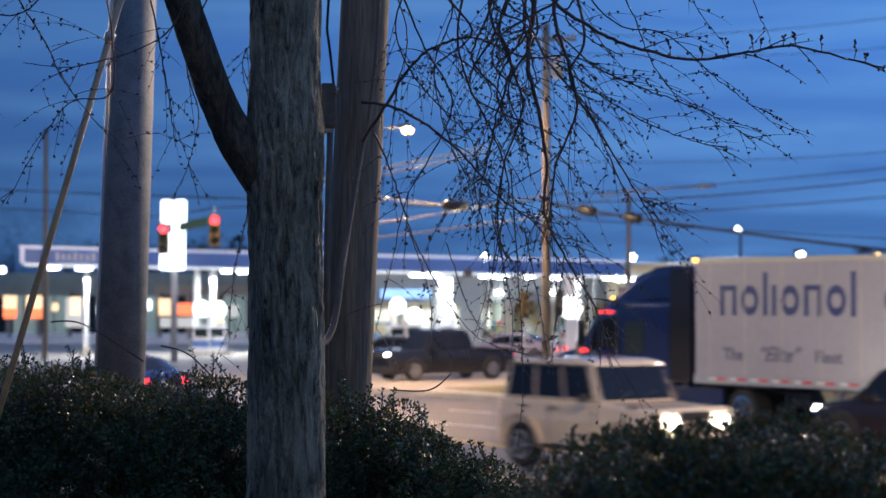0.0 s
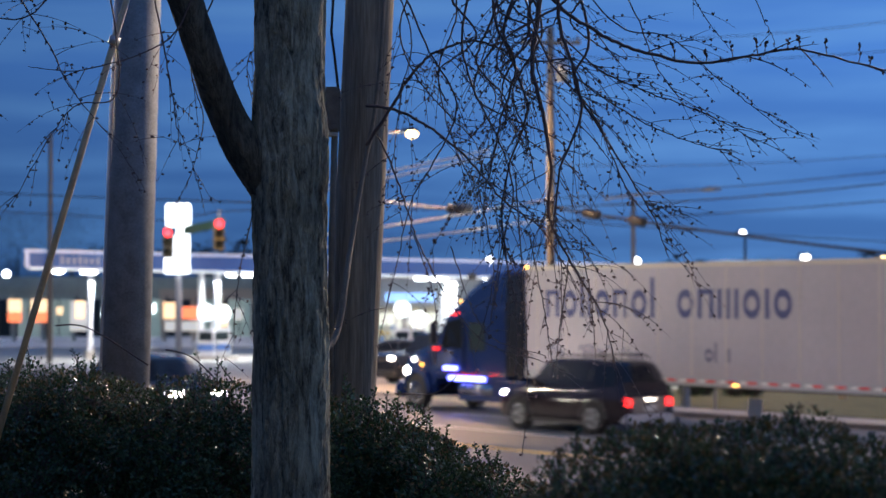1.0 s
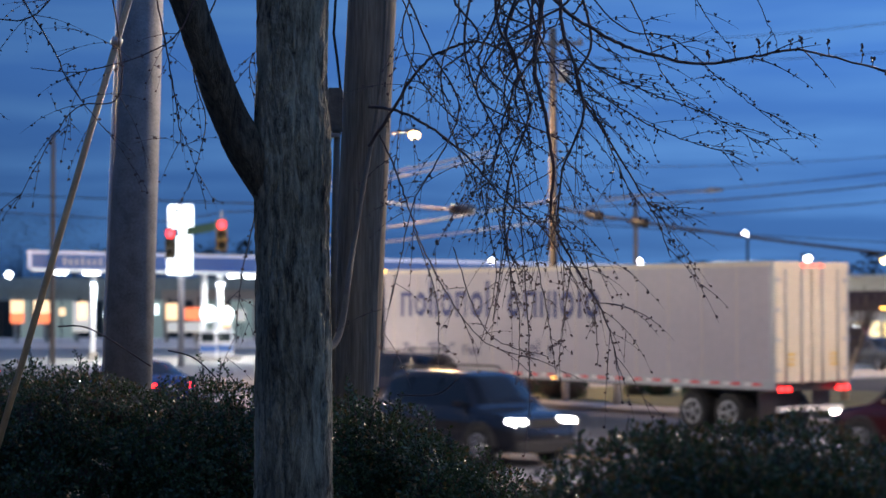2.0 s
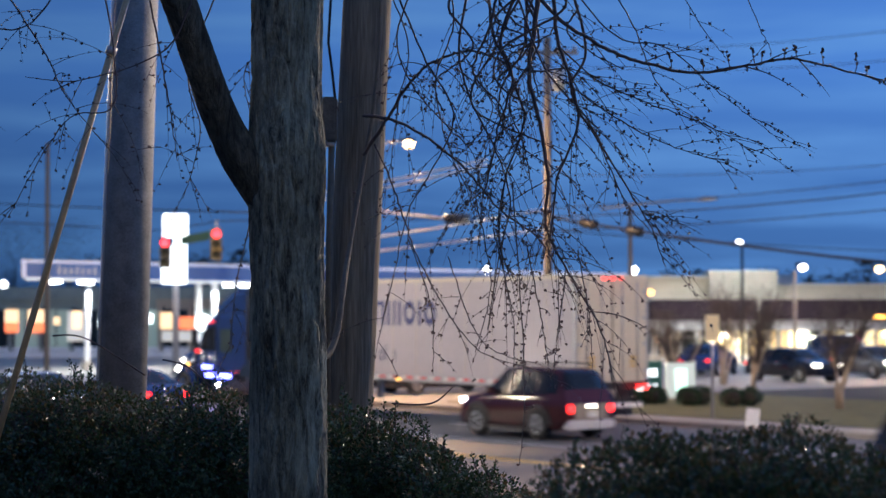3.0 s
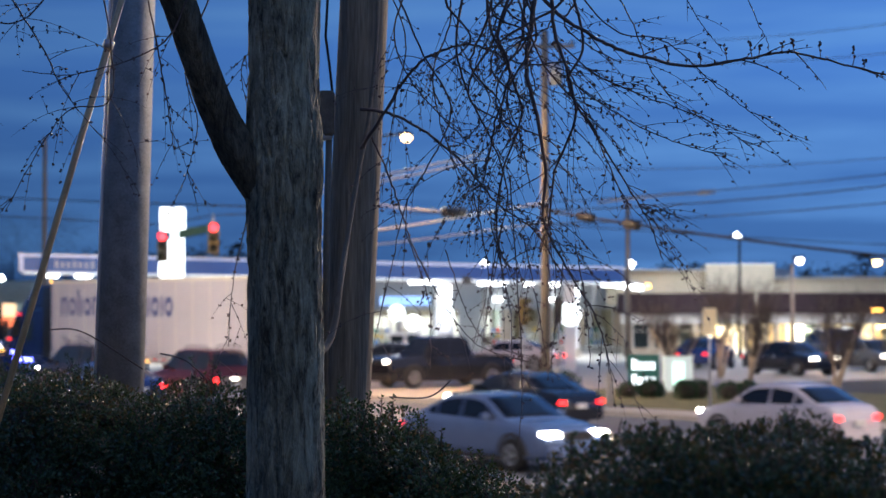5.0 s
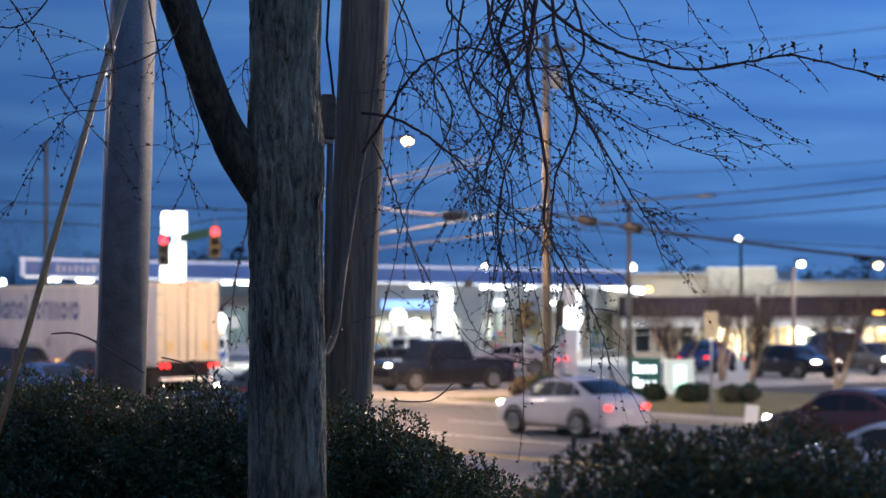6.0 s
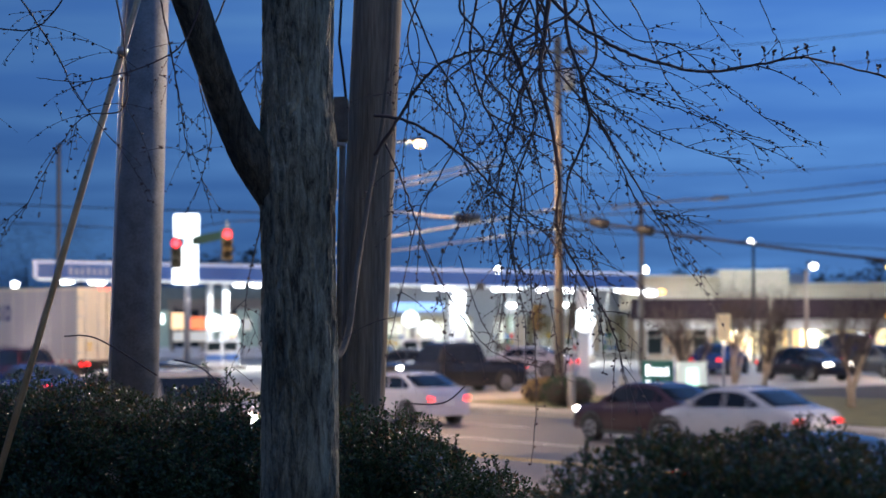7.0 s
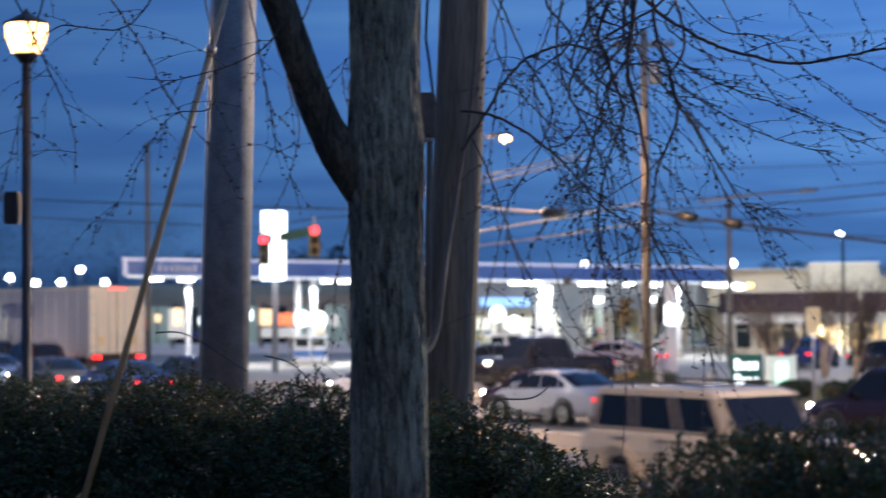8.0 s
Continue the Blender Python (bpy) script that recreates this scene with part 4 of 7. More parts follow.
def filling_station():
    # the canopy: its front runs away slightly to the right and falls a little
    lft, rgt = Vector((-20.928, 95, 4.787)), Vector((10.196, 108, 4.298))
    run = rgt - lft
    yaw = math.degrees(math.atan2(run.y, run.x))
    fall = -math.degrees(math.atan2(run.z, math.hypot(run.x, run.y)))
    L = run.length
    c = thing("fuel_canopy", pose(lft.x, lft.y, lft.z, 0, fall, yaw), "long flat filling station canopy with blue fascia and floodlights", "canopy")
    skew = 0.2

    def plate(name, mat, x0, x1, y0, y1, z0, z1, label=""):
        # a flat piece whose ends follow the slanting ends of the canopy
        bm = bmesh.new()
        loft(bm, [[(x0 + skew * y0, y0, z), (x1 + skew * y0, y0, z), (x1 + skew * y1, y1, z), (x0 + skew * y1, y1, z)] for z in (z0, z1)])
        return part(name, bm, mat, c, label)
    plate("fascia", M_FASCIA, 0.22, L, 0, 0.12, 0.12, 0.82)
    plate("fascia", M_FASCIA, 0, 0.12, 0.125, 9, 0.12, 0.82)
    plate("end_border", M_FASCIA_GLOW, 0, 0.2, -0.02, 0.12, 0.1, 0.84, "white border at the end of the fascia")
    plate("top_edge", M_FASCIA_GLOW, -0.05, L + 0.05, -0.06, 0.14, 0.84, 0.99, "white edge above the fascia with an added glow")
    plate("bottom_edge", M_EDGE_FLOODLIT, 0.2, L, -0.03, 0.14, -0.02, 0.1, "white lower edge, the floodlight on it put in as glow")
    plate("deck", M_WHITE, 0.0, L, 0.15, 9, 0.14, 0.24)
    for k in range(7):
        bm = bmesh.new()
        box(bm, 1.75 + 0.3 * k, 1.94 + 0.3 * k, -0.03, 0.0, 0.28, 0.62 if k % 3 else 0.68)
        bevel(bm, 0.02)
        part("lettering_bar", bm, M_PALE_MARK, c)
    # floodlights hang in loose clusters
    for k, wide in ((0.045, 0.45), (0.095, 0.4), (0.315, 0.25), (0.345, 0.4), (0.372, 0.35), (0.43, 0.4), (0.51, 0.4), (0.632, 0.4), (0.662, 0.4), (0.752, 0.35), (0.776, 0.45), (0.83, 0.25), (0.872, 0.45)):
        x = k * L
        for y in (0.6,):
            bm = bmesh.new()
            box(bm, x + skew * y - wide, x + skew * y + wide, y - 0.22, y + 0.22, -0.16, 0.02)
            bevel(bm, 0.06)
            part("floodlight", bm, M_CANOPY_LIGHT, c)
    for k, half in ((0.1, 0.12), (0.276, 0.14), (0.302, 0.13), (0.43, 0.2), (0.7, 0.42), (0.945, 0.2)):
        x = k * L
        z = -4.88 + 0.5 * k
        bm = bmesh.new()
        box(bm, x + 0.8 - half, x + 0.8 + half, 3.8, 4.2, z, 0.14)
        bevel(bm, 0.03)
        col = part("column", bm, M_WHITE, c)
        cuboid("column_guard", M_CONC, col, x + 0.8 - half - 0.12, x + 0.8 + half + 0.12, 3.68, 4.32, z, z + 0.7, 0.03)
    bm = bmesh.new()
    box(bm, 0.715 * L - 0.25, 0.715 * L + 0.25, -0.12, 0.02, -0.12, 0.28)
    bevel(bm, 0.05)
    part("camera_box", bm, M_FARWOOD, c, "brown box fixed below the fascia")
    for k in range(5):
        lamp_light("canopy_lamp", "AREA", pose(lft.x + run.x * (0.1 + 0.2 * k), lft.y + run.y * (0.1 + 0.2 * k) + 4, 4.2, 0, 0, 0), 600, LED, 2.0)
    for x, y, high in ((-12.75, 101.5, 2.48), (-12.0, 102.5, 2.42), (-2.39, 101.5, 2.65), (-1.57, 105, 2.1), (0.21, 101.5, 2.5)):
        p = thing("fuel_pump", pose(x, y, 0.12), "white fuel pump with a round lit top beneath the canopy", "fuel pump", "fuel pumps")
        cuboid("plinth", M_CONC, p, -0.8, 0.8, -0.5, 0.5, 0, 0.16, 0.03)
        cab = cuboid("cabinet", M_WHITE, p, -0.42, 0.42, -0.3, 0.3, 0.16, 1.6, 0.04)
        cuboid("display", M_DARKGLASS, cab, -0.34, 0.34, -0.33, -0.28, 1.0, 1.45)
        cuboid("side_band", M_FASCIA, cab, -0.44, 0.44, -0.31, -0.29, 0.45, 0.8)
        bm = bmesh.new()
        tube(bm, [(0, -0.2, high), (0, -0.16, high), (0, 0.16, high), (0, 0.2, high)], [0.32, 0.42, 0.42, 0.32], 24)
        part("lit_top", bm, M_SIGN_WHITE, p, "bright round lit panel above the pump")
        for side in (-1, 1):
            rod("hose", M_BLACK, p, [(side * 0.42, -0.3, 1.4), (side * 0.68, -0.4, 0.9), (side * 0.55, -0.35, 0.45), (side * 0.47, -0.32, 1.0)], 0.025, 6)
            cuboid("post", M_WHITE, p, side * 0.3 - 0.05, side * 0.3 + 0.05, -0.05, 0.05, 1.6, high - 0.3)
    # the shop behind: a hollow room with glazed bays, shelves and ceiling lights
    s = thing("filling_station_shop", pose(-5.167, 122, 0.1, 0, 0, 4), "filling station shop with wide lit windows and stocked shelves", "shop")
    bays = ((0.2, 2.3), (2.5, 4.6), (4.8, 6.3), (7.6, 9.0), (9.6, 11.4), (12.2, 14.0), (14.4, 16.2))
    cuboid("lintel_wall", M_STUCCO_GREY, s, 0, 17, 0, 0.25, 2.75, 4.6)
    cuboid("sill_wall", M_STUCCO_GREY, s, 0, 17, 0, 0.25, 0, 0.45)
    cuboid("roof_slab", M_BAND_GREY, s, -0.2, 17.2, -0.3, 7.2, 4.6, 4.85)
    cuboid("rear_wall", M_SHOP_WALL, s, 0, 17, 6.8, 7.0, 0, 4.6)
    for x in (0.0, 16.8):
        cuboid("side_wall", M_SHOP_WALL, s, x, x + 0.2, 0.25, 6.8, 0, 4.6)
    cuboid("partition", M_GREEN_GREY, s, 9.1, 9.3, 0.25, 6.8, 0, 3.2)
    cuboid("room_ceiling", M_WHITE, s, 0.2, 16.8, 0.25, 6.8, 3.0, 3.1)
    cuboid("shop_floor", M_CONC, s, 0.2, 16.8, 0.25, 6.8, 0.02, 0.06)
    edges = [0.0] + [v for b in bays for v in b] + [17.0]
    for a, b in zip(edges[::2], edges[1::2]):
        cuboid("pier", M_STUCCO_GREY if a < 9 else M_SHOP_WALL, s, a, b, 0, 0.25, 0.45, 2.75)
    for a, b in bays:
        w = cuboid("window", M_CLEAR, s, a, b, 0.1, 0.12, 0.45, 2.75)
        w.visible_shadow = False
        for x in (a, (a + b) / 2 - 0.03, b - 0.06):
            cuboid("window_frame", M_GALV, w, x, x + 0.06, 0.06, 0.16, 0.45, 2.75)
        cuboid("sill", M_WHITE, w, a - 0.05, b + 0.05, -0.08, 0.0, 0.36, 0.45)
    for x, mat in ((0.7, M_TUBE), (2.6, M_TUBE), (4.5, M_TUBE), (6.4, M_TUBE), (8.2, M_TUBE), (11.0, M_TUBE_DIM), (14.5, M_TUBE_DIM)):
        for y in (1.2, 3.6):
            cuboid("ceiling_light", mat, s, x, x + 1.1, y, y + 0.5, 2.94, 2.99)
    rnd = random.Random(5)
    for k in range(8):
        x = 0.5 + k * 2.0
        sh = cuboid("shelf_unit", M_BAND_GREY, s, x, x + 1.5, 2.6, 3.1, 0.06, 1.5)
        for z in (0.5, 0.9, 1.3):
            for q in range(4):
                cuboid("stock", rnd.choice((M_REFLEX_RED, M_YELLOW, M_FASCIA, M_WHITE, M_GREEN_SIGN, M_PARAPET)), sh, x + 0.06 + q * 0.36, x + 0.34 + q * 0.36, 2.45, 2.6, z, z + rnd.uniform(0.18, 0.32))
    for k in range(5):
        cuboid("cooler", M_SHOP_LIGHT, s, 0.6 + k * 1.7, 2.1 + k * 1.7, 6.5, 6.78, 0.3, 2.3, 0.0, "lit drinks cooler")
    cuboid("counter", M_FARWOOD, s, 5.0, 8.6, 1.4, 2.0, 0.06, 1.05, 0.03)
    cuboid("fascia_sign", M_SIGN_PALE_BLUE, s, 1.2, 4.4, -0.2, -0.02, 3.05, 3.6, 0.04)
    for k in range(3):
        cuboid("wall_lamp", M_CANOPY_LIGHT, s, 4.9 + k * 3.6, 5.4 + k * 3.6, -0.3, -0.02, 3.3, 3.5)
    # lit soffit on the next building
    e = thing("side_canopy", pose(9.2, 118, 0.1, 0, 7, 12), "short flat entrance canopy with bright soffit lights", "canopy")
    cuboid("roof_slab", M_BAND_GREY, e, 0, 2.9, 0, 2.2, 4.62, 4.8)
    for k in range(4):
        bm = bmesh.new()
        box(bm, 0.1 + 0.7 * k, 0.72 + 0.7 * k, 0.1, 0.5, 4.3, 4.6)
        bevel(bm, 0.08)
        part("soffit_light", bm, M_CANOPY_LIGHT, e)
    for x in (0.2, 2.6):
        cuboid("post", M_BAND_GREY, e, x - 0.06, x + 0.06, 1.9, 2.02, 0, 4.62)
    cuboid("amber_lamp", M_AMBER, e, 2.95, 3.3, 0.1, 0.4, 4.5, 4.75, 0.05)
    # the shops further left
    t = thing("corner_shop", pose(-31.021, 128, 0.1, 0, 0, 0), "low tan shop with warm lit windows and red panels", "shop")
    W = 19
    cuboid("wall", M_GREEN_GREY, t, 0, 11.8, 0, 10, 0, 4.3)
    cuboid("wall", M_SHOP_WALL, t, 11.8, W, 0, 10, 0, 4.3, 0.0, "tan wall section")
    cuboid("parapet", M_GREEN_GREY, t, -0.1, W + 0.1, -0.3, 0, 3.9, 4.7)
    for k in range(9):
        w = cuboid("window", M_WINDOW_SAGE if k % 3 else M_DARKGLASS, t, 0.4 + k * 2, 1.9 + k * 2, -0.06, 0.02, 0.7, 3.2)
        cuboid("window_frame", M_BLACK, w, 0.25 + k * 2, 0.4 + k * 2, -0.12, 0, 0.4, 3.4)
        cuboid("mullion", M_BLACK, w, 1.12 + k * 2, 1.18 + k * 2, -0.12, 0, 0.7, 3.2)
        cuboid("sill", M_WHITE, w, 0.3 + k * 2, 2.0 + k * 2, -0.15, 0, 0.45, 0.7)
    # lit panels and displays behind the glass line
    panels = ((0.3, 0.6, 2.3, 2.7, M_SIGN_WHITE), (1.75, 2.65, 2.35, 3.2, M_SHOP_WARM), (1.75, 2.65, 1.7, 2.33, M_SIGN_RED), (3.3, 4.5, 2.35, 3.2, M_SHOP_WARM), (3.3, 4.6, 1.7, 2.33, M_SIGN_RED), (5.0, 5.4, 2.2, 2.7, M_SHOP_WARM), (5.9, 7.1, 1.1, 3.1, M_SHOP_LIGHT), (6.2, 6.9, 1.9, 3.1, M_SHOP_WARM), (8.0, 8.4, 2.0, 2.5, M_SIGN_WHITE), (9.6, 10.1, 2.0, 2.6, M_SIGN_RED), (11.2, 11.6, 2.3, 2.9, M_SIGN_WHITE), (12.1, 13.3, 1.9, 3.0, M_SHOP_WARM), (13.35, 14.7, 1.9, 2.7, M_SIGN_RED), (12.2, 14.6, 1.1, 1.75, M_SHOP_LIGHT), (15.6, 16.4, 1.4, 2.8, M_SHOP_WARM), (16.8, 17.4, 1.8, 2.6, M_SHOP_LIGHT))
    for x0, x1, z0, z1, mat in panels:
        cuboid("lit_panel", mat, t, x0, x1, -0.2, -0.13, z0, z1, 0.03)
    cuboid("base_band", M_WHITE, t, 0, W, -0.4, -0.1, 0, 0.42)
    # the tall price sign
    d = 92
    g = thing("price_sign", pose(-12.907, d, 0.1), "tall lit white roadside sign in two offset boxes", "sign")
    rod("post", M_GALV, g, [(0, 0.2, 0), (0, 0.2, 6.632)], 0.16, 12)
    cuboid("upper_panel", M_SIGN_WHITE, g, -0.595, 0.595, -0.15, 0.15, 6.659, 7.769, 0.06)
    cuboid("lower_panel", M_SIGN_WHITE, g, -0.649, 0.541, -0.15, 0.15, 4.414, 6.226, 0.06)
    cuboid("neck_panel", M_SIGN_WHITE, g, -0.054, 0.541, -0.15, 0.15, 6.226, 6.659)


filling_station()


# ---- shops on the far side of the car park ----
M_MAROON_ROOF = material("maroon_mansard_shingle", (0.027, 0.012, 0.015), 0.9, vary=0.3, scale=2, bump=0.4)
M_BAND = material("pale_soffit_band", (0.55, 0.55, 0.54), 0.6, vary=0.1, scale=1)
M_WINDOW_YELLOW = glow("yellow_lit_window", (1.0, 0.84, 0.5), 1.5)
M_WINDOW_DIM = glow("dim_lit_window", (1.0, 0.72, 0.34), 0.55)
M_WINDOW_PINK = glow("magenta_neon", (1.0, 0.15, 0.6), 3.0)
M_SIGN_GREEN_LIT = glow("lit_green_white_sign", (0.55, 1.0, 0.78), 2.2)
M_SIGN_PALE = glow("faint_lit_panel", (0.9, 1.0, 0.95), 0.45)
M_YELLOW_SIGN = material("yellow_sign_back", (0.85, 0.72, 0.45), 0.5, vary=0.1)


def strip_mall():
    d = 118
    b = thing("strip_mall", pose(11.141, d, 0.1, 0, 0, -4), "low row of shops with a maroon mansard and lit windows", "shops")
    W = 24
    cuboid("wall", M_SHOP_WALL, b, 0, W, 0, 14, 0, 3.0)
    cuboid("soffit_band", M_BAND, b, -0.2, W, -1.3, -0.0, 1.9, 2.5, 0.02)
    for x0, x1 in ((-0.4, 7.9), (8.2, W)):
        roof = None
        for row in range(5):
            # overlapping shingle courses
            z0, z1 = 2.52 + 0.245 * row, 2.52 + 0.245 * (row + 1)
            y0, y1 = -1.6 + 0.2 * row, -1.6 + 0.2 * (row + 1)
            bm = bmesh.new()
            loft(bm, [[(x, y0 - 0.04, z0), (x, 0.0, z0), (x, 0.0, z1), (x, y1, z1)] for x in (x0, x1)])
            roof = part("mansard_roof" if row == 0 else "shingle_course", bm, M_MAROON_ROOF, b if row == 0 else roof if row == 1 else roof.parent)
    cuboid("parapet", M_PARAPET, b, -1.0, 5.2, 3, 4, 3, 5.15, 0.02)
    cuboid("parapet", M_PARAPET, b, 5.2, 9.4, 2, 8, 3, 5.5, 0.02, "taller cream parapet block")
    cuboid("parapet", M_PARAPET, b, 9.4, W, 2.5, 4, 3, 4.65, 0.02)
    for x0, x1, z in ((-1.1, 5.2, 5.15), (5.1, 9.5, 5.5), (9.4, W, 4.65)):
        cuboid("coping", M_BAND, b, x0, x1, 1.95, 4.1, z, z + 0.1, 0.01)
    # shop fronts: lit and dark panes between frames
    fronts = ((0.6, 0.9, 0), (1.9, 0.9, 0), (3.4, 0.9, 0), (4.6, 0.5, 0), (5.6, 0.35, 2), (6.2, 0.3, 1), (6.75, 0.5, 2), (7.6, 0.45, 1), (8.2, 0.35, 2), (8.8, 0.3, 1), (9.4, 0.35, 1), (9.85, 0.5, 2), (10.9, 0.9, 0), (12.0, 0.6, 1), (12.7, 0.5, 2), (13.6, 0.4, 1), (14.3, 0.7, 2), (15.2, 0.6, 1), (16.2, 0.9, 0), (17.4, 0.7, 1), (18.6, 0.8, 2), (19.8, 0.7, 1), (21.0, 0.9, 0), (22.2, 0.8, 1))
    for x, wide, kind in fronts:
        w = cuboid("window", (M_DARKGLASS, M_WINDOW_DIM, M_WINDOW_YELLOW)[kind], b, x, x + wide, -0.06, 0.02, 0.4, 1.85)
        for q in (x - 0.08, x + wide):
            cuboid("window_frame", M_BAND, w, q, q + 0.08, -0.12, 0, 0.3, 1.9)
        cuboid("transom", M_BAND, w, x, x + wide, -0.1, -0.06, 1.42, 1.47)
    cuboid("base_course", M_BAND, b, 5.0, W, -0.2, -0.12, 0.0, 0.36)
    cuboid("neon_sign", M_WINDOW_PINK, b, 14.0, 14.25, -0.2, -0.1, 1.2, 1.6)
    cuboid("neon_sign", M_SIGN_WHITE, b, 13.3, 13.9, -0.2, -0.1, 1.1, 1.7)
    cuboid("open_sign", M_AMBER, b, 14.8, 15.4, -1.7, -1.6, 2.62, 2.8)
    for k in range(12):
        x = 0.2 + k * 2
        cuboid("porch_post", M_BAND, b, x - 0.05, x + 0.05, -1.3, -1.2, 0, 1.92)
    for k in range(3):
        lamp_light("porch_lamp", "AREA", pose(16.896 + 5 * k, 117.0, 1.85), 420, (1.0, 0.85, 0.6), 0.8)
    # big store further off
    s = thing("distant_store", pose(24.924, 190, 0.1), "long pale store behind the shops", "store")
    cuboid("wall", M_PARAPET, s, 0, 60, 0, 20, 0, 5.6)
    cuboid("roof_unit", M_BAND, s, 8, 10, 3, 5, 5.6, 6.6)
    for k in range(12):
        cuboid("wall_lamp", M_WINDOW_YELLOW, s, 2 + k * 4.5, 2.5 + k * 4.5, -0.2, 0, 4.6, 4.9)
    # monument signs
    g = thing("green_sign", pose(6.701, 64, 0.12, 0, 0, -6), "dark green monument sign with white lettering bars", "sign")
    cuboid("base", M_CONC, g, -0.5, 0.5, -0.2, 0.2, 0, 0.15, 0.02)
    cuboid("panel", M_GREEN_SIGN, g, -0.52, 0.52, -0.14, 0.14, 0.15, 1.42, 0.02)
    for row, z in enumerate((0.92, 0.42)):
        for k in range(4):
            cuboid("lettering_bar", M_SIGN_WHITE, g, -0.38 + k * 0.2, -0.24 + k * 0.2, -0.16, -0.14, z, z + (0.34 if k == 0 else 0.24))
    g = thing("white_green_sign", pose(8.075, 66, 0.12, 0, 0, 8), "lit white sign with green mark", "sign")
    cuboid("panel", M_SIGN_PALE, g, -0.5, 0.5, -0.12, 0.12, 0.12, 1.3, 0.02)
    cuboid("base", M_CONC, g, -0.5, 0.5, -0.16, 0.16, 0, 0.12)
    cuboid("mark", M_SIGN_GREEN_LIT, g, -0.2, 0.2, -0.14, -0.12, 0.3, 1.1)


strip_mall()


# ---- poles, lamps, signs, wires ----
def cobra_lamp(x, y, z, label, base=0.12, arm=-1.0, watts=0, color=LED, head_glow=None, post=None, reach=0.0):
    """A street lamp: the post stands arm metres aside of the head and reach metres before it."""
    p = thing("street_lamp", pose(x, y, base), label, "street lamp", "street lamps")
    h = z - base
    a = arm
    rod("post", post or M_POST, p, [(a, 0, 0), (a, 0, h - 0.25)], [0.11, 0.07], 12)
    rod("arm", M_BLACK, p, [(a, 0, h - 0.3), (a * 0.5, reach * 0.5, h + 0.02), (0, reach, h + 0.08)], 0.035, 8)
    bm = bmesh.new()
    loft(bm, [[(xx, reach - w, 0.02 + h), (xx, reach - w, 0.1 + h), (xx, reach, 0.16 + h), (xx, reach + w, 0.1 + h), (xx, reach + w, 0.02 + h)] for xx, w in ((-0.3, 0.07), (-0.1, 0.13), (0.12, 0.13), (0.22, 0.08))])
    part("head", bm, M_BLACK, p)
    bm = bmesh.new()
    bmesh.ops.create_uvsphere(bm, u_segments=16, v_segments=8, radius=max(0.19, 0.002 * y), matrix=pose(0.02, reach, h - 0.03) @ Matrix.Diagonal((1.0, 0.9, 0.9, 1)))
    lens = part("lens", bm, head_glow, p, smooth=True)
    lens.visible_shadow = False
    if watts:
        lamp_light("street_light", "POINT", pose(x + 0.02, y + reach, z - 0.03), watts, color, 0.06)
    return p


M_SODIUM_GLOW = glow("sodium_lamp_glow", (1.0, 0.58, 0.24), 14)
M_LED_GLOW = glow("white_lamp_glow", (0.96, 0.97, 1.0), 12)
cobra_lamp(*(-1.252, 66.5, 9.059), "lit sodium street lamp on a tall post", 0.12, -1.5, 6500, SODIUM, M_SODIUM_GLOW)
WARM = (1.0, 0.75, 0.52)
cobra_lamp(6.2, 19.8, 9.6, "warm street lamp on the near verge", 0.1, 0.9, 5600, WARM, M_SODIUM_GLOW)
# Unseen lamp added to brighten the sign, verge and vehicle rears.
cobra_lamp(20.5, 38.0, 9.6, "unseen warm lamp added at the far kerb to light the right side", 0.13, 0.9, 9000, WARM, M_SODIUM_GLOW)
cobra_lamp(-18.0, 56.0, 9.6, "warm street lamp on the near verge", 0.0, -0.9, 13000, (1.0, 0.84, 0.66), M_SODIUM_GLOW)
# Fill lamp added out of view to brighten the trunk and hedge.
cobra_lamp(10.5, 0.5, 6.0, "white fill lamp out of view, added to light trunk and hedge", 1.62, 0.8, 310, (0.82, 0.95, 1.0), M_LED_GLOW)
cobra_lamp(*(17.147, 110, 7.132), "white car park lamp on a tall thin pole", 0.12, -0.1, 3200, LED, M_LED_GLOW, M_BLACK, 1.8)
cobra_lamp(*(15.911, 84, 5.177), "white car park lamp on a pale post", 0.12, -0.6, 800, LED, M_LED_GLOW, M_CONC, 1.5)
cobra_lamp(*(18.999, 84, 5.054), "orange-lit car park lamp on a pale post", 0.12, 0.6, 900, SODIUM, M_SODIUM_GLOW)
cobra_lamp(*(2.438, 112, 5.589), "white lamp above the filling station canopy", 0.12, 0.0, 0, LED, M_LED_GLOW)
cobra_lamp(*(11.002, 112, 5.556), "white lamp at the end of the canopy", 0.12, -0.3, 0, LED, M_LED_GLOW)
for spot in ((-36.441, 150, 6.338), (-32.959, 130, 5.085), (-42.729, 160, 5.462), (-42.088, 150, 5.765), (-32.2, 140, 5.185)):
    cobra_lamp(*spot, "far white car park lamp", 0.12, 0.0, 0, LED, M_LED_GLOW)


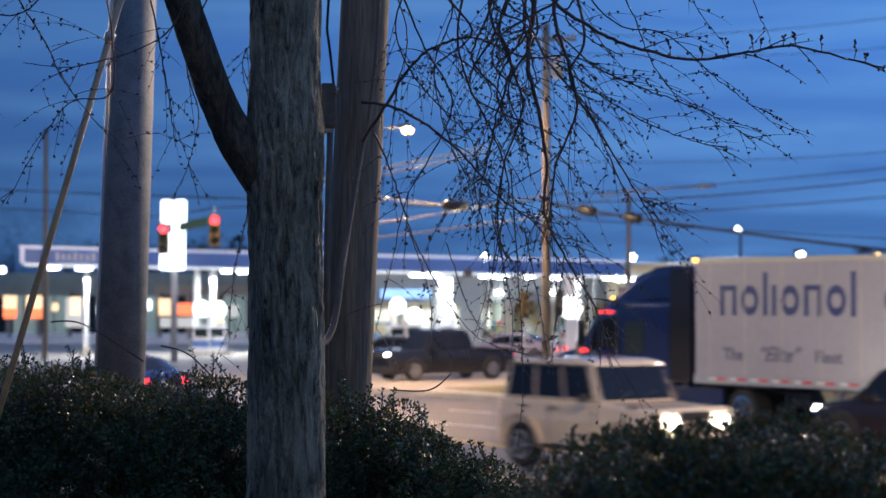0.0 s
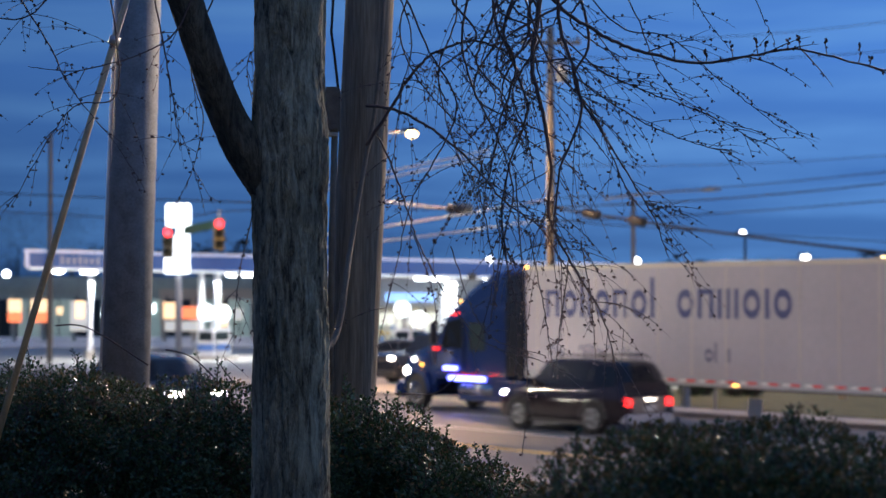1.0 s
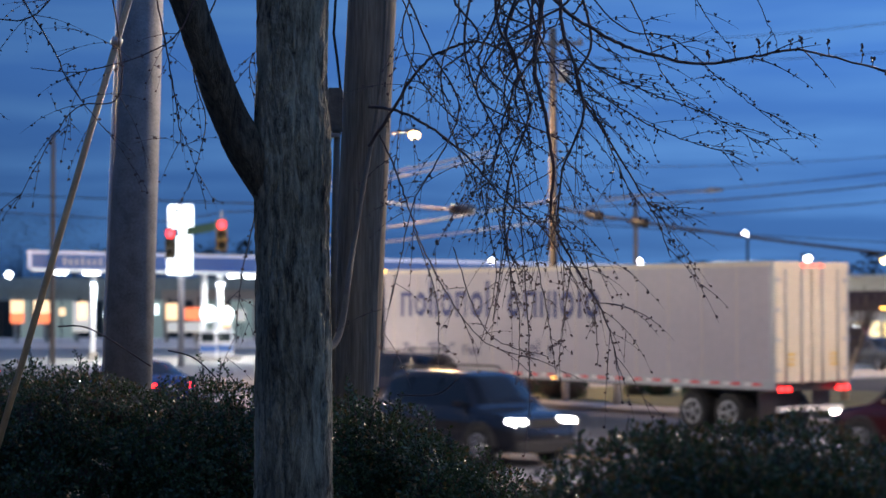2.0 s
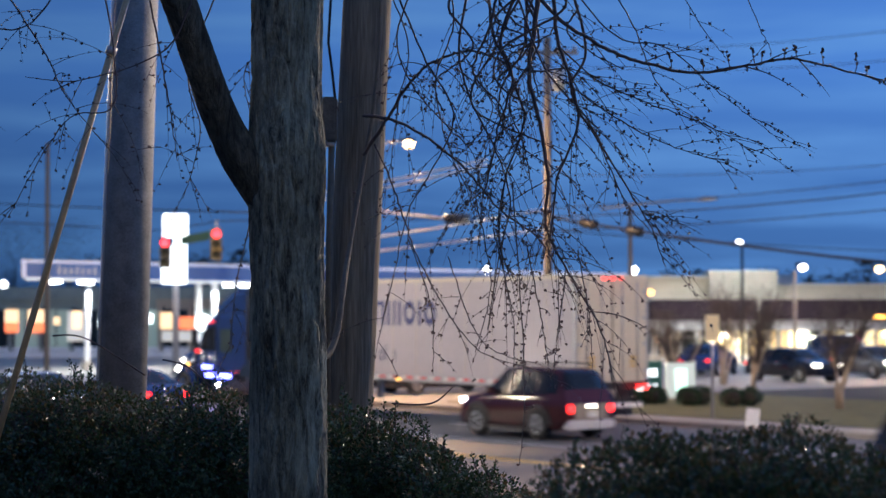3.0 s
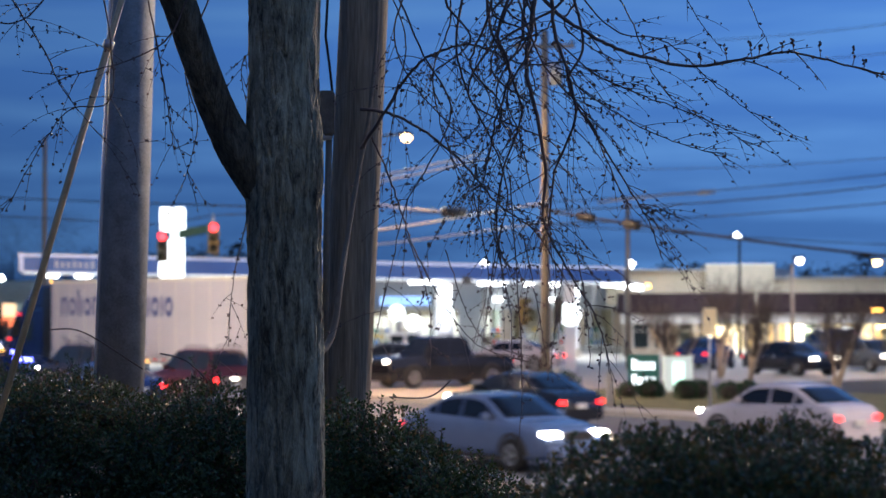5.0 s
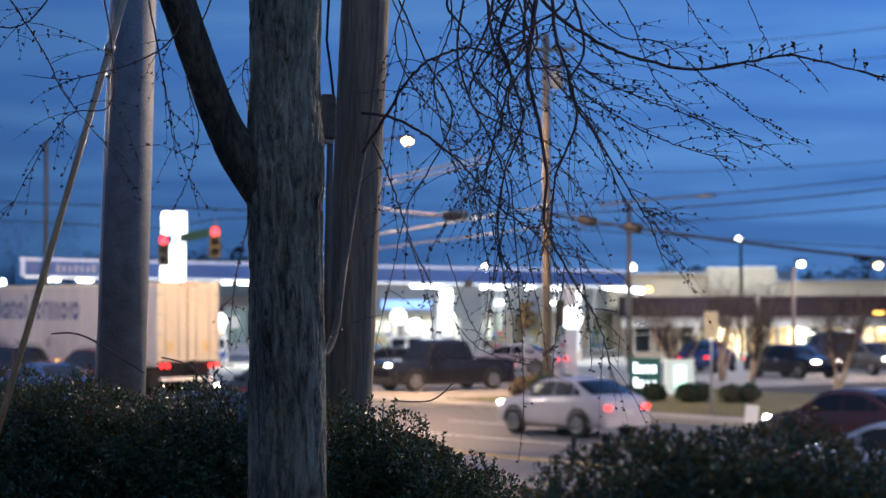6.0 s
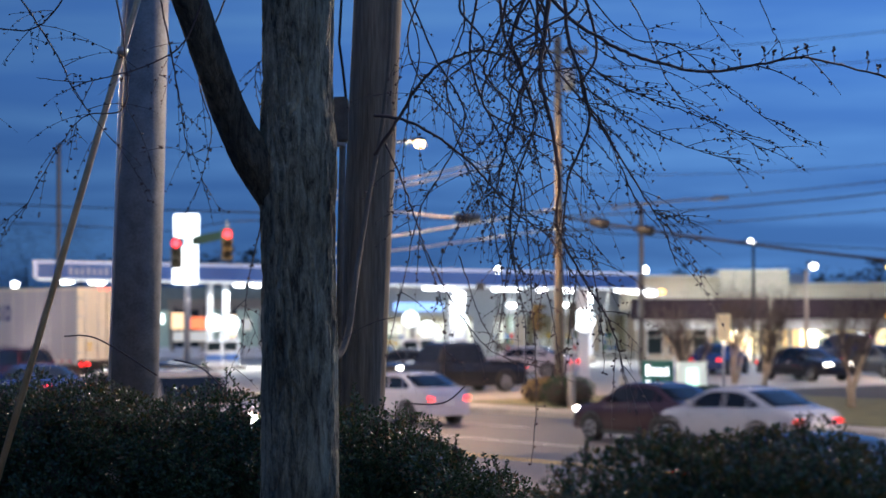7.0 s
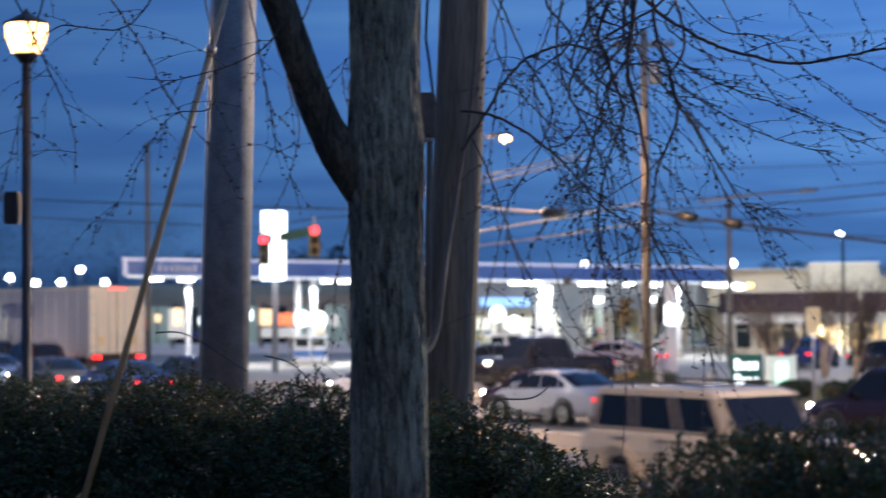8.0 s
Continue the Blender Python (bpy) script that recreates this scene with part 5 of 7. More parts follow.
def lantern_post():
    x, y = -4.761, 17.5
    base = 1.0
    p = thing("lantern_post", pose(x, y, base), "black lamp post with a glowing warm lantern", "lamp post")
    h = 5.582 - base
    rod("post", M_BLACK, p, [(0, 0, 0), (0, 0, 0.5), (0, 0, 0.55), (0, 0, h - 0.02)], [0.09, 0.08, 0.048, 0.04], 14)
    rod("collar", M_BLACK, p, [(0, 0, h - 0.06), (0, 0, h), (0, 0, h + 0.03)], [0.05, 0.1, 0.12], 14)
    bm = bmesh.new()
    tube(bm, [(0, 0, h + 0.03), (0, 0, h + 0.2), (0, 0, h + 0.3)], [0.13, 0.2, 0.2], 8)
    g = part("glass", bm, glow("warm_lantern_glass", (1.0, 0.54, 0.19), 8), p)
    g.visible_shadow = False
    for k in range(4):
        a = 2 * math.pi * (k + 0.5) / 4
        rod("glazing_bar", M_BLACK, g, [(0.135 * math.cos(a), 0.135 * math.sin(a), h + 0.03), (0.205 * math.cos(a), 0.205 * math.sin(a), h + 0.2), (0.205 * math.cos(a), 0.205 * math.sin(a), h + 0.3)], 0.005, 5)
    rod("cap", M_BLACK, p, [(0, 0, h + 0.3), (0, 0, h + 0.32), (0, 0, h + 0.38), (0, 0, h + 0.41), (0, 0, h + 0.45)], [0.215, 0.2, 0.08, 0.03, 0.01], 16)
    # dark bracketed box on the post
    b = cuboid("box", M_BLACK, p, -0.2, -0.06, -0.08, 0.08, h - 1.55, h - 1.25, 0.015)


lantern_post()
lamp_light("lantern_light", "POINT", pose(-4.761, 17.5, 5.8), 800, (1.0, 0.76, 0.5), 0.08)


def roadside_poles():
    d = 13.5
    top, low = Vector((-2.144, 13.5, 6.367)), Vector((-2.287, 13.5, 1.92))
    p = thing("steel_pole", Matrix.Identity(4), "thick grey galvanised strain pole behind the hedge", "pole")
    rod("shaft", M_CONCRETE_POLE, p, [low, low.lerp(top, 0.5), top], [0.171, 0.161, 0.147], 40)
    side = Vector((-0.167, -0.05, 0))
    # White rod added for the highlight along the shaft's edge.
    rod("conduit", M_WHITE, p, [low.lerp(top, 0.12) + side, low.lerp(top, 0.5) + side * 0.97, top + side * 0.9], 0.012, 8, "thin white rod in place of the bright rim light")
    rod("base_plate", M_CONC, p, [(low.x, low.y, low.z - 0.6), (low.x, low.y, low.z)], 0.35, 24)
    # guy wire in its guard
    d = 12.0
    a, b = Vector((-2.436, 10.2, 2.359)), Vector((-1.674, 10.2, 4.981))
    g = thing("guy_wire", Matrix.Identity(4), "slanting guy wire in a tan plastic guard", "guy wire")
    far = a + (a - b) * 0.12
    near = b + (b - a) * 0.5
    rod("guard", M_GUARD, g, [far, a.lerp(b, 0.5), b], 0.018, 10)
    rod("cable", M_WIRE_BARE_LIT, g, [b, near], 0.008, 6)
    rod("clamp", M_GALV, g, [a.lerp(b, 0.86), a.lerp(b, 0.875)], 0.03, 8)
    # wooden utility pole behind the tree
    top, low = Vector((-0.419, 11.5, 6.04)), Vector((-0.636, 11.5, 1.508))
    u = thing("utility_pole", Matrix.Identity(4), "weathered brown wooden utility pole with cable and box", "utility pole")
    bm = bmesh.new()
    rings, n = 90, 64
    vs = []
    for i in range(rings + 1):
        k = i / rings
        c = low.lerp(top, k)
        r = 0.152 * (1.0 - 0.06 * k)
        ring = []
        for j in range(n):
            a = 2 * math.pi * j / n
            crack = noise.noise((math.cos(a) * 9, math.sin(a) * 9, k * 3.0))
            rr = r * (1 + 0.012 * crack - 0.03 * max(0, noise.noise((math.cos(a) * 14, math.sin(a) * 14, k * 1.5)) - 0.35))
            ring.append(bm.verts.new((c.x + rr * math.cos(a), c.y + rr * math.sin(a), c.z)))
        vs.append(ring)
    for a, b in zip(vs, vs[1:]):
        for k in range(n):
            bm.faces.new((a[k], a[(k + 1) % n], b[(k + 1) % n], b[k]))
    part("shaft", bm, M_POLEWOOD, u, smooth=True)
    rod("conduit", M_VINE, u, [(-0.685, 11.2, 2.706), (-0.675, 11.2, 3.596), (-0.656, 11.2, 4.321)], 0.02, 10, "grey conduit up the pole")
    bm = bmesh.new()
    q = Vector((-0.669, 11.2, 4.36))
    box(bm, q.x - 0.049, q.x + 0.043, q.y - 0.06, q.y + 0.06, q.z - 0.132, q.z + 0.132)
    bevel(bm, 0.012)
    part("junction_box", bm, M_VINE, u, "grey metal junction box")
    rod("cable", M_WIRE, u, [(-0.639, 11.2, 4.485), (-0.659, 11.2, 4.666), (-0.679, 11.2, 4.815), (-0.659, 11.2, 5.177)], 0.008, 8)
    rod("bracket", M_GALV, u, [(-0.688, 11.2, 4.238), (-0.688, 11.2, 4.205)], 0.05, 8)


roadside_poles()


def far_pole(x, y, z, r, name, label, cross=True):
    p = thing(name, pose(x, y, 0.1), label, "utility pole", "far poles")
    rod("shaft", M_FARWOOD, p, [(0, 0, 0), (0, 0, z - 0.1)], [r, r * 0.75], 14)
    if cross:
        cuboid("crossarm", M_FARWOOD, p, -1.1, 1.1, -0.06, 0.06, z - 0.75, z - 0.62, 0.01)
        rod("transformer", M_GALV, p, [(0.42, 0, z - 2.1), (0.42, 0, z - 1.3)], 0.24, 16)
        for k in (-1.0, -0.4, 0.4, 1.0):
            rod("insulator", M_GALV, p, [(k, 0, z - 0.62), (k, 0, z - 0.45)], 0.05, 8)
    return p


far_pole(3.768, 70, 13.235, 0.18, "far_utility_pole", "tall wooden utility pole behind the twigs")
far_pole(-19.671, 95, 11.549, 0.14, "far_utility_pole", "slim wooden pole near the signals", False)
far_pole(8.709, 90, 8.015, 0.13, "far_utility_pole", "slim pole with an unlit lamp arm", False)


far_pole(-5.94, 66, 6.647, 0.14, "far_utility_pole", "signal span pole behind the tree", False)
far_pole(-23.593, 74, 7.32, 0.14, "far_utility_pole", "signal span pole across the road", False)


def wires():
    def span(name, a, b, sag, r, mat, label, lumps=()):
        a, b = Vector(a), Vector(b)
        w = thing(name, Matrix.Identity(4), label, "overhead wire", "overhead wires")
        n = 18
        pts = []
        for k in range(n + 1):
            t = k / n
            p = a.lerp(b, t)
            p.z -= sag * 4 * t * (1 - t)
            pts.append(p)
        rod("strand", mat, w, pts, r, 6)
        for t, length in lumps:
            p, q = a.lerp(b, t), a.lerp(b, t + length)
            p.z -= sag * 4 * t * (1 - t)
            q.z -= sag * 4 * (t + length) * (1 - t - length)
            rod("splice_case", M_BLACK, w, [p, p.lerp(q, 0.1), p.lerp(q, 0.9), q], [r, 0.17, 0.17, r], 10)
    dark = "dark cable strung across the sky"
    span("overhead_cable", (3.932, 70, 6.606), (14.261, 58, 4.564), 0.1, 0.05, M_WIRE, dark, ((0.09, 0.055), (0.235, 0.05)))
    span("overhead_cable", (3.932, 70, 6.132), (17.212, 70, 5.309), 0.05, 0.02, M_WIRE, dark)
    span("overhead_cable", (3.932, 70, 6.647), (14.753, 60, 7.009), 0.15, 0.025, M_WIRE, dark)
    span("overhead_cable", (3.932, 70, 6.132), (14.753, 60, 6.444), 0.1, 0.02, M_WIRE, dark)
    span("overhead_cable", (3.932, 70, 6.956), (14.753, 60, 7.362), 0.1, 0.018, M_WIRE, dark)
    span("overhead_cable", (3.932, 70, 12.824), (15.282, 60, 12.162), 0.3, 0.012, M_WIRE, dark)
    span("overhead_cable", (3.932, 70, 12.206), (15.282, 60, 11.191), 0.3, 0.012, M_WIRE, dark)
    span("overhead_cable", (3.932, 70, 8.191), (15.282, 60, 7.891), 0.2, 0.012, M_WIRE, dark)
    span("overhead_cable", (-31.882, 100, 9.338), (-7.082, 70, 6.812), 0.1, 0.03, M_WIRE, dark)
    # The pale strand colour carries the lamp light on these cables.
    lit = "cable coloured pale for the light of the street lamp"
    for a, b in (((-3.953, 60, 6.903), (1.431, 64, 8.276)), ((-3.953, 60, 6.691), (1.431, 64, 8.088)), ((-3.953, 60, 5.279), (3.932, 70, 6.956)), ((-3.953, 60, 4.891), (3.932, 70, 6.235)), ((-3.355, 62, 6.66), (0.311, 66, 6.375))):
        span("lit_cable", a, b, 0.05, 0.04, M_WIRE_BARE_LIT, lit)
    span("overhead_cable", (-1.659, 60, 6.056), (3.932, 70, 6.812), 0.05, 0.02, M_WIRE, dark, ((0.3, 0.14),))
    p = thing("unlit_street_lamp", Matrix.Identity(4), "unlit street lamp arm reaching over the road", "street lamp")
    rod("arm", M_GALV, p, [(7.306, 90, 7.962), (8.709, 90, 8.147), (10.747, 90, 8.359), (12.071, 90, 8.412)], 0.05, 8)
    rod("head", M_GALV, p, [(11.938, 90, 8.385), (12.203, 90, 8.438), (12.812, 90, 8.465)], [0.06, 0.14, 0.08], 10)


wires()


def traffic_signals():
    M_HOUSING = material("signal_housing", (0.035, 0.035, 0.03), 0.5, vary=0.15)
    M_HOUSING_Y = material("yellow_signal_housing", (0.13, 0.095, 0.035), 0.5, vary=0.15)
    M_RED = glow("red_signal_lens", (1.0, 0.035, 0.05), 6)
    M_OFF = glass("dark_signal_lens", (0.03, 0.03, 0.02), 0.2)

    def head(x, y, z, mat, label, yaw=0, lit=True, drop=None):
        s = thing("traffic_signal", pose(x, y, z, 0, 0, yaw), label, "traffic signal", "traffic signals")
        cuboid("housing", mat, s, -0.19, 0.19, -0.1, 0.14, -0.56, 0.56, 0.03)
        for k in range(3):
            zz = 0.36 - 0.36 * k
            bm = bmesh.new()
            bmesh.ops.create_uvsphere(bm, u_segments=16, v_segments=8, radius=0.15, matrix=pose(0, -0.1, zz) @ Matrix.Diagonal((1, 0.35, 1, 1)))
            lens = part("lens", bm, M_RED if k == 0 and lit else M_OFF, s, smooth=True)
            bm = bmesh.new()
            seg = 10
            loft(bm, [[(rr * math.cos(math.pi * (0.02 + 0.96 * q / seg)), yy, zz + rr * math.sin(math.pi * (0.02 + 0.96 * q / seg))) for rr, yy in ((0.165, -0.1), (0.165, -0.34), (0.18, -0.34), (0.18, -0.1))] for q in range(seg + 1)])
            part("visor", bm, mat, s)
        rod("hanger", M_GALV, s, [(0, 0, 0.56), (0, 0, 0.85)] if drop is None else [(0, 0.05, -0.5), (0, 0.05, drop - z)], 0.03 if drop is None else 0.07, 8)
        return s
    head(*(-10.191, 70, 5.35), M_HOUSING, "black traffic signal showing red")
    head(*(-8.1, 68, 5.59), M_HOUSING_Y, "yellow-brown traffic signal showing red", 12)
    head(*(3.304, 78, 2.906), M_HOUSING_Y, "yellow traffic signal seen from the side", 55, False, 0.1)
    head(*(5.211, 86, 2.997), M_HOUSING, "black traffic signal facing away", 170, False, 0.1)
    a, b = Vector((-10.191, 70, 5.35)) + Vector((0, 0, 0.8)), Vector((-8.1, 68, 5.59)) + Vector((0, 0, 0.8))
    w = thing("signal_span", Matrix.Identity(4), "signal span wire with a dark green name plate", "signal span")
    rod("wire", M_WIRE, w, [(-23.593, 74, 7.015), a, b, (-5.94, 66, 6.375)], 0.02, 6)
    q0, q1 = Vector((-9.615, 70, 5.782)), Vector((-8.442, 69, 5.949))
    bm = bmesh.new()
    loft(bm, [[(q.x, q.y + dy, q.z + dz) for dy, dz in ((-0.02, -0.16), (0.02, -0.16), (0.02, 0.16), (-0.02, 0.16))] for q in (q0, q1)])
    part("name_plate", bm, material("green_plate", (0.02, 0.055, 0.04), 0.5, vary=0.1), w)
    # post-mounted signs by the far kerb
    p = thing("road_sign", pose(7.651, 55, 0.15), "cream back of a road sign on a steel post", "road sign")
    rod("post", M_GALV, p, [(0, 0, 0), (0, 0, 2.95)], 0.04, 8)
    cuboid("plate", M_YELLOW_SIGN, p, -0.2, 0.2, -0.06, -0.03, 2.2, 2.95, 0.008)
    p = thing("lawn_sign", pose(7.797, 49, 0.15, 0, 6, 10), "small white lawn sign in the grass", "lawn sign")
    cuboid("panel", M_WHITE, p, -0.18, 0.18, -0.012, 0.012, 0.12, 0.58)
    for k in (-0.13, 0.13):
        rod("stake", M_GALV, p, [(k, 0, -0.05), (k, 0, 0.14)], 0.008, 6)
    for x, d in ((3.6, 60), (5.049, 58)):
        p = thing("bollard_post", pose(x, d, 0.13), "short pale concrete post by the kerb", "post", "kerb posts")
        rod("shaft", M_CONC, p, [(0, 0, 0), (0, 0, 1.0), (0, 0, 1.12)], [0.12, 0.12, 0.06], 14)
    p = thing("white_column", pose(5.849, 88, 0.1), "bright white lit sign column at the forecourt", "sign column")
    bm = bmesh.new()
    tube(bm, [(0, -0.18, 2.65), (0, -0.14, 2.65), (0, 0.14, 2.65), (0, 0.18, 2.65)], [0.42, 0.52, 0.52, 0.42], 24)
    part("lit_panel", bm, M_SIGN_WHITE, p)
    cuboid("column", M_WHITE, p, -0.25, 0.25, -0.13, 0.13, 0, 4.1, 0.03)


traffic_signals()


# ---- planting ----
def bare_tree(x, y, base, height, spread, stems, label, mat=M_VINE, seed=1, fine=True):
    rnd = random.Random(seed)
    t = thing("bare_tree", pose(x, y, base), label, "tree", "bare ornamental trees")
    tips = []
    for k in range(stems):
        a = rnd.uniform(0, 6.28)
        lean = rnd.uniform(0.25, 0.5) * spread
        pts = [Vector((0.1 * math.cos(a), 0.1 * math.sin(a), 0))]
        for q in range(1, 5):
            pts.append(Vector((math.cos(a) * lean * (q / 4) ** 1.3 + rnd.uniform(-0.08, 0.08), math.sin(a) * lean * (q / 4) ** 1.3 + rnd.uniform(-0.08, 0.08), height * 0.66 * q / 4)))
        rod("stem", M_CRAPE_STEM, t, pts, [0.06, 0.05, 0.042, 0.034, 0.02], 7)
        tips += pts[2:]
    bm = bmesh.new()
    for tip in tips:
        for q in range(13):
            d = Vector((rnd.gauss(tip.x * 0.25, 0.2 * spread), rnd.gauss(tip.y * 0.25, 0.2 * spread), rnd.uniform(0.15, 0.5) * height * 0.85))
            mid = tip + d * 0.5 + Vector((rnd.gauss(0, 0.08), rnd.gauss(0, 0.08), rnd.gauss(0, 0.06)))
            tube(bm, [tip, mid, tip + d], [0.012, 0.009, 0.005], 3, False)
            for _ in range(3):
                e = mid.lerp(tip + d, rnd.random())
                tube(bm, [e, e + Vector((rnd.gauss(0, 0.22), rnd.gauss(0, 0.22), rnd.uniform(0.1, 0.4)))], [0.005, 0.002], 3, False)
    part("branch", bm, M_CRAPE, t, kind="stuff")
    return t


for i, (x, d, h, sp) in enumerate(((8.565, 70, 3.3, 2.2), (10.502, 66, 3.6, 1.8), (12.282, 60, 3.3, 1.9), (11.553, 80, 4.2, 2.2), (15.646, 66, 3.0, 2.0))):
    bare_tree(x, d, 0.14, h, sp, 5, "bare multi-stemmed ornamental tree by the car park", seed=20 + i)


def leaf_part(name, centres, count, size, mat, parent, seed, label="", shell=0.55, flat=0.85, extra=()):
    """Many small pointed leaves through rounded clumps, thickest near their skin."""
    g = np.random.default_rng(seed)
    c = np.array(centres)
    w = c[:, 3] ** 2
    pick = g.choice(len(c), size=count, p=w / w.sum())
    c = c[pick]
    d = g.normal(size=(count, 3)) + np.array((0, 0, 0.3))
    d /= np.linalg.norm(d, axis=1)[:, None]
    q = c[:, 3] * (shell + (1.08 - shell) * g.random(count) ** 0.6)
    p = c[:, :3] + d * q[:, None] * np.array((1, 1, flat))
    out = d + g.normal(size=(count, 3)) * 0.6 + np.array((0, 0, 0.3))
    if len(extra):
        e = np.array(extra)
        p, out = np.vstack((p, e[:, :3])), np.vstack((out, e[:, 3:]))
    n = len(p)
    out /= np.linalg.norm(out, axis=1)[:, None]
    side = np.cross(out, g.normal(size=(n, 3)))
    side /= np.linalg.norm(side, axis=1)[:, None]
    nrm = np.cross(out, side)
    s = (size * g.uniform(0.6, 1.3, n))[:, None]
    v = np.stack((p, p + out * s * 0.5 + side * s * 0.28 + nrm * s * 0.07, p + out * s, p + out * s * 0.5 - side * s * 0.28 + nrm * s * 0.07), axis=1).reshape(-1, 3)
    k = np.arange(n)[:, None] * 4
    f = np.hstack((k, k + 1, k + 2, k, k + 2, k + 3)).reshape(-1, 3)
    me = bpy.data.meshes.new(name)
    me.from_pydata(v.tolist(), [], f.tolist())
    me.materials.append(mat)
    ob = new(name, me)
    ob.parent = parent
    return tagged(ob, label=label, kind="stuff")


def shrub(name, x, y, base, clumps, leaves, size, label, seed, dry=0.12, sprigs=26):
    """An evergreen shrub: stems, a dense crown of leaves and a few leggy sprigs."""
    rnd = random.Random(seed)
    t = thing(name, pose(x, y, base), label, "shrub", "hedge shrubs")
    for k in range(5):
        c = clumps[rnd.randrange(len(clumps))]
        rod("stem", M_STEM, t, [(c[0] * 0.5 + rnd.uniform(-0.1, 0.1), c[1] * 0.5, -0.1), (c[0] * 0.8, c[1] * 0.8, c[2] * 0.5), (c[0], c[1], c[2])], [0.025, 0.018, 0.008], 6)
    # Solid dark spheres fill the clumps behind the leaves.
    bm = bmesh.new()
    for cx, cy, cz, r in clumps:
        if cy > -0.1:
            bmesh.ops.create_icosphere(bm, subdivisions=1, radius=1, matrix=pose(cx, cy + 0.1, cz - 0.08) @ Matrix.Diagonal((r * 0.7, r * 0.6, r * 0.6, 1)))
    part("dark_core", bm, M_STEM, t, "solid dark core inside the clumps", kind="stuff")
    sb, extra = bmesh.new(), []
    tops = sorted(clumps, key=lambda c: -c[2] - c[3])[:max(4, len(clumps) // 4)]
    for _ in range(sprigs):
        c = rnd.choice(tops)
        a = rnd.uniform(0, 6.28)
        p = Vector((c[0] + math.cos(a) * c[3] * 0.5, c[1] + math.sin(a) * c[3] * 0.5, c[2] + c[3] * 0.5))
        d = Vector((rnd.gauss(0, 0.3), rnd.gauss(0, 0.2), 1)).normalized() * rnd.uniform(0.007, 0.019) * y
        tube(sb, [p, p + d * 0.6 + Vector((rnd.gauss(0, 0.01), 0, 0)), p + d], [0.004, 0.003, 0.0015], 4)
        for q in range(20):
            e = p + d * (0.05 + 0.95 * q / 20)
            ang = q * 2.4
            extra.append((*e, math.cos(ang), math.sin(ang), 0.7))
    part("sprig", sb, M_STEM, t, kind="stuff")
    leaf_part("foliage", clumps, int(leaves * (1 - dry)), size, M_LEAF, t, seed, "small glossy dark green leaves", extra=extra)
    leaf_part("bronzed_foliage", tops, int(leaves * dry * 0.5), size, M_LEAF_DRY, t, seed + 50, "bronzed outer leaves", shell=0.85)
    return t


def hedge():
    rnd = random.Random(3)

    def row(name, x0, x1, z0, z1, d, base, leaves, size, label, seed, dry):
        cx = (x0 + x1) / 2
        clumps = []
        n = max(4, int((x1 - x0) / 0.1))
        for k in range(n):
            t = (k + 0.5) / n
            top = z0 + (z1 - z0) * t - base - d * (0.004 * math.sin(k * 0.9 + seed) + rnd.gauss(0, 0.002))
            for layer in range(7):
                for row_y in (-0.25, 0.0, 0.25):
                    r = rnd.uniform(0.11, 0.18)
                    drop = layer * 0.15 + (0.05 if row_y < 0 else 0.0) + rnd.uniform(-0.02, 0.06)
                    if top - r - drop > 0.05:
                        clumps.append((x0 + (x1 - x0) * t - cx + rnd.gauss(0, 0.05), row_y + rnd.gauss(0, 0.07) - 0.03 * layer, top - r - drop, r))
        return shrub(name, cx, d, base, clumps, leaves, size, label, seed, dry, 60 if d < 6 else 30)
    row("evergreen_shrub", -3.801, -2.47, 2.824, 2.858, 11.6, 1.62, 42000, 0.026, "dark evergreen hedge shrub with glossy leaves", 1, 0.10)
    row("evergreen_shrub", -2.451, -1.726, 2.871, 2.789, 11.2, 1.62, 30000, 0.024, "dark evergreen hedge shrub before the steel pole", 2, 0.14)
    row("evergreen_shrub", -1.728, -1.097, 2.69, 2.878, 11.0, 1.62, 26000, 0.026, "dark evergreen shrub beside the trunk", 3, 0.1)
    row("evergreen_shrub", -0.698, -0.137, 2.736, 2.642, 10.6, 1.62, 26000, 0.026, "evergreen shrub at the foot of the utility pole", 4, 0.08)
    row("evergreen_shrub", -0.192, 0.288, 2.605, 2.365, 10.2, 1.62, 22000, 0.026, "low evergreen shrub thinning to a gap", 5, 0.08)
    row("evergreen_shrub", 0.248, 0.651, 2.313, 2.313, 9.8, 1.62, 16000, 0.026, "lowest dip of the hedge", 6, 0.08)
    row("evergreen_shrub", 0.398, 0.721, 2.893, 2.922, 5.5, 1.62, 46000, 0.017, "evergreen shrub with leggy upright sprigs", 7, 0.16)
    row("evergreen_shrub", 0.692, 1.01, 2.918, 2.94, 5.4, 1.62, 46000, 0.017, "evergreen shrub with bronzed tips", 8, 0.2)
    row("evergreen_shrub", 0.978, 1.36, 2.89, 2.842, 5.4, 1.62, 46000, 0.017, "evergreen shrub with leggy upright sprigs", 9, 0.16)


hedge()


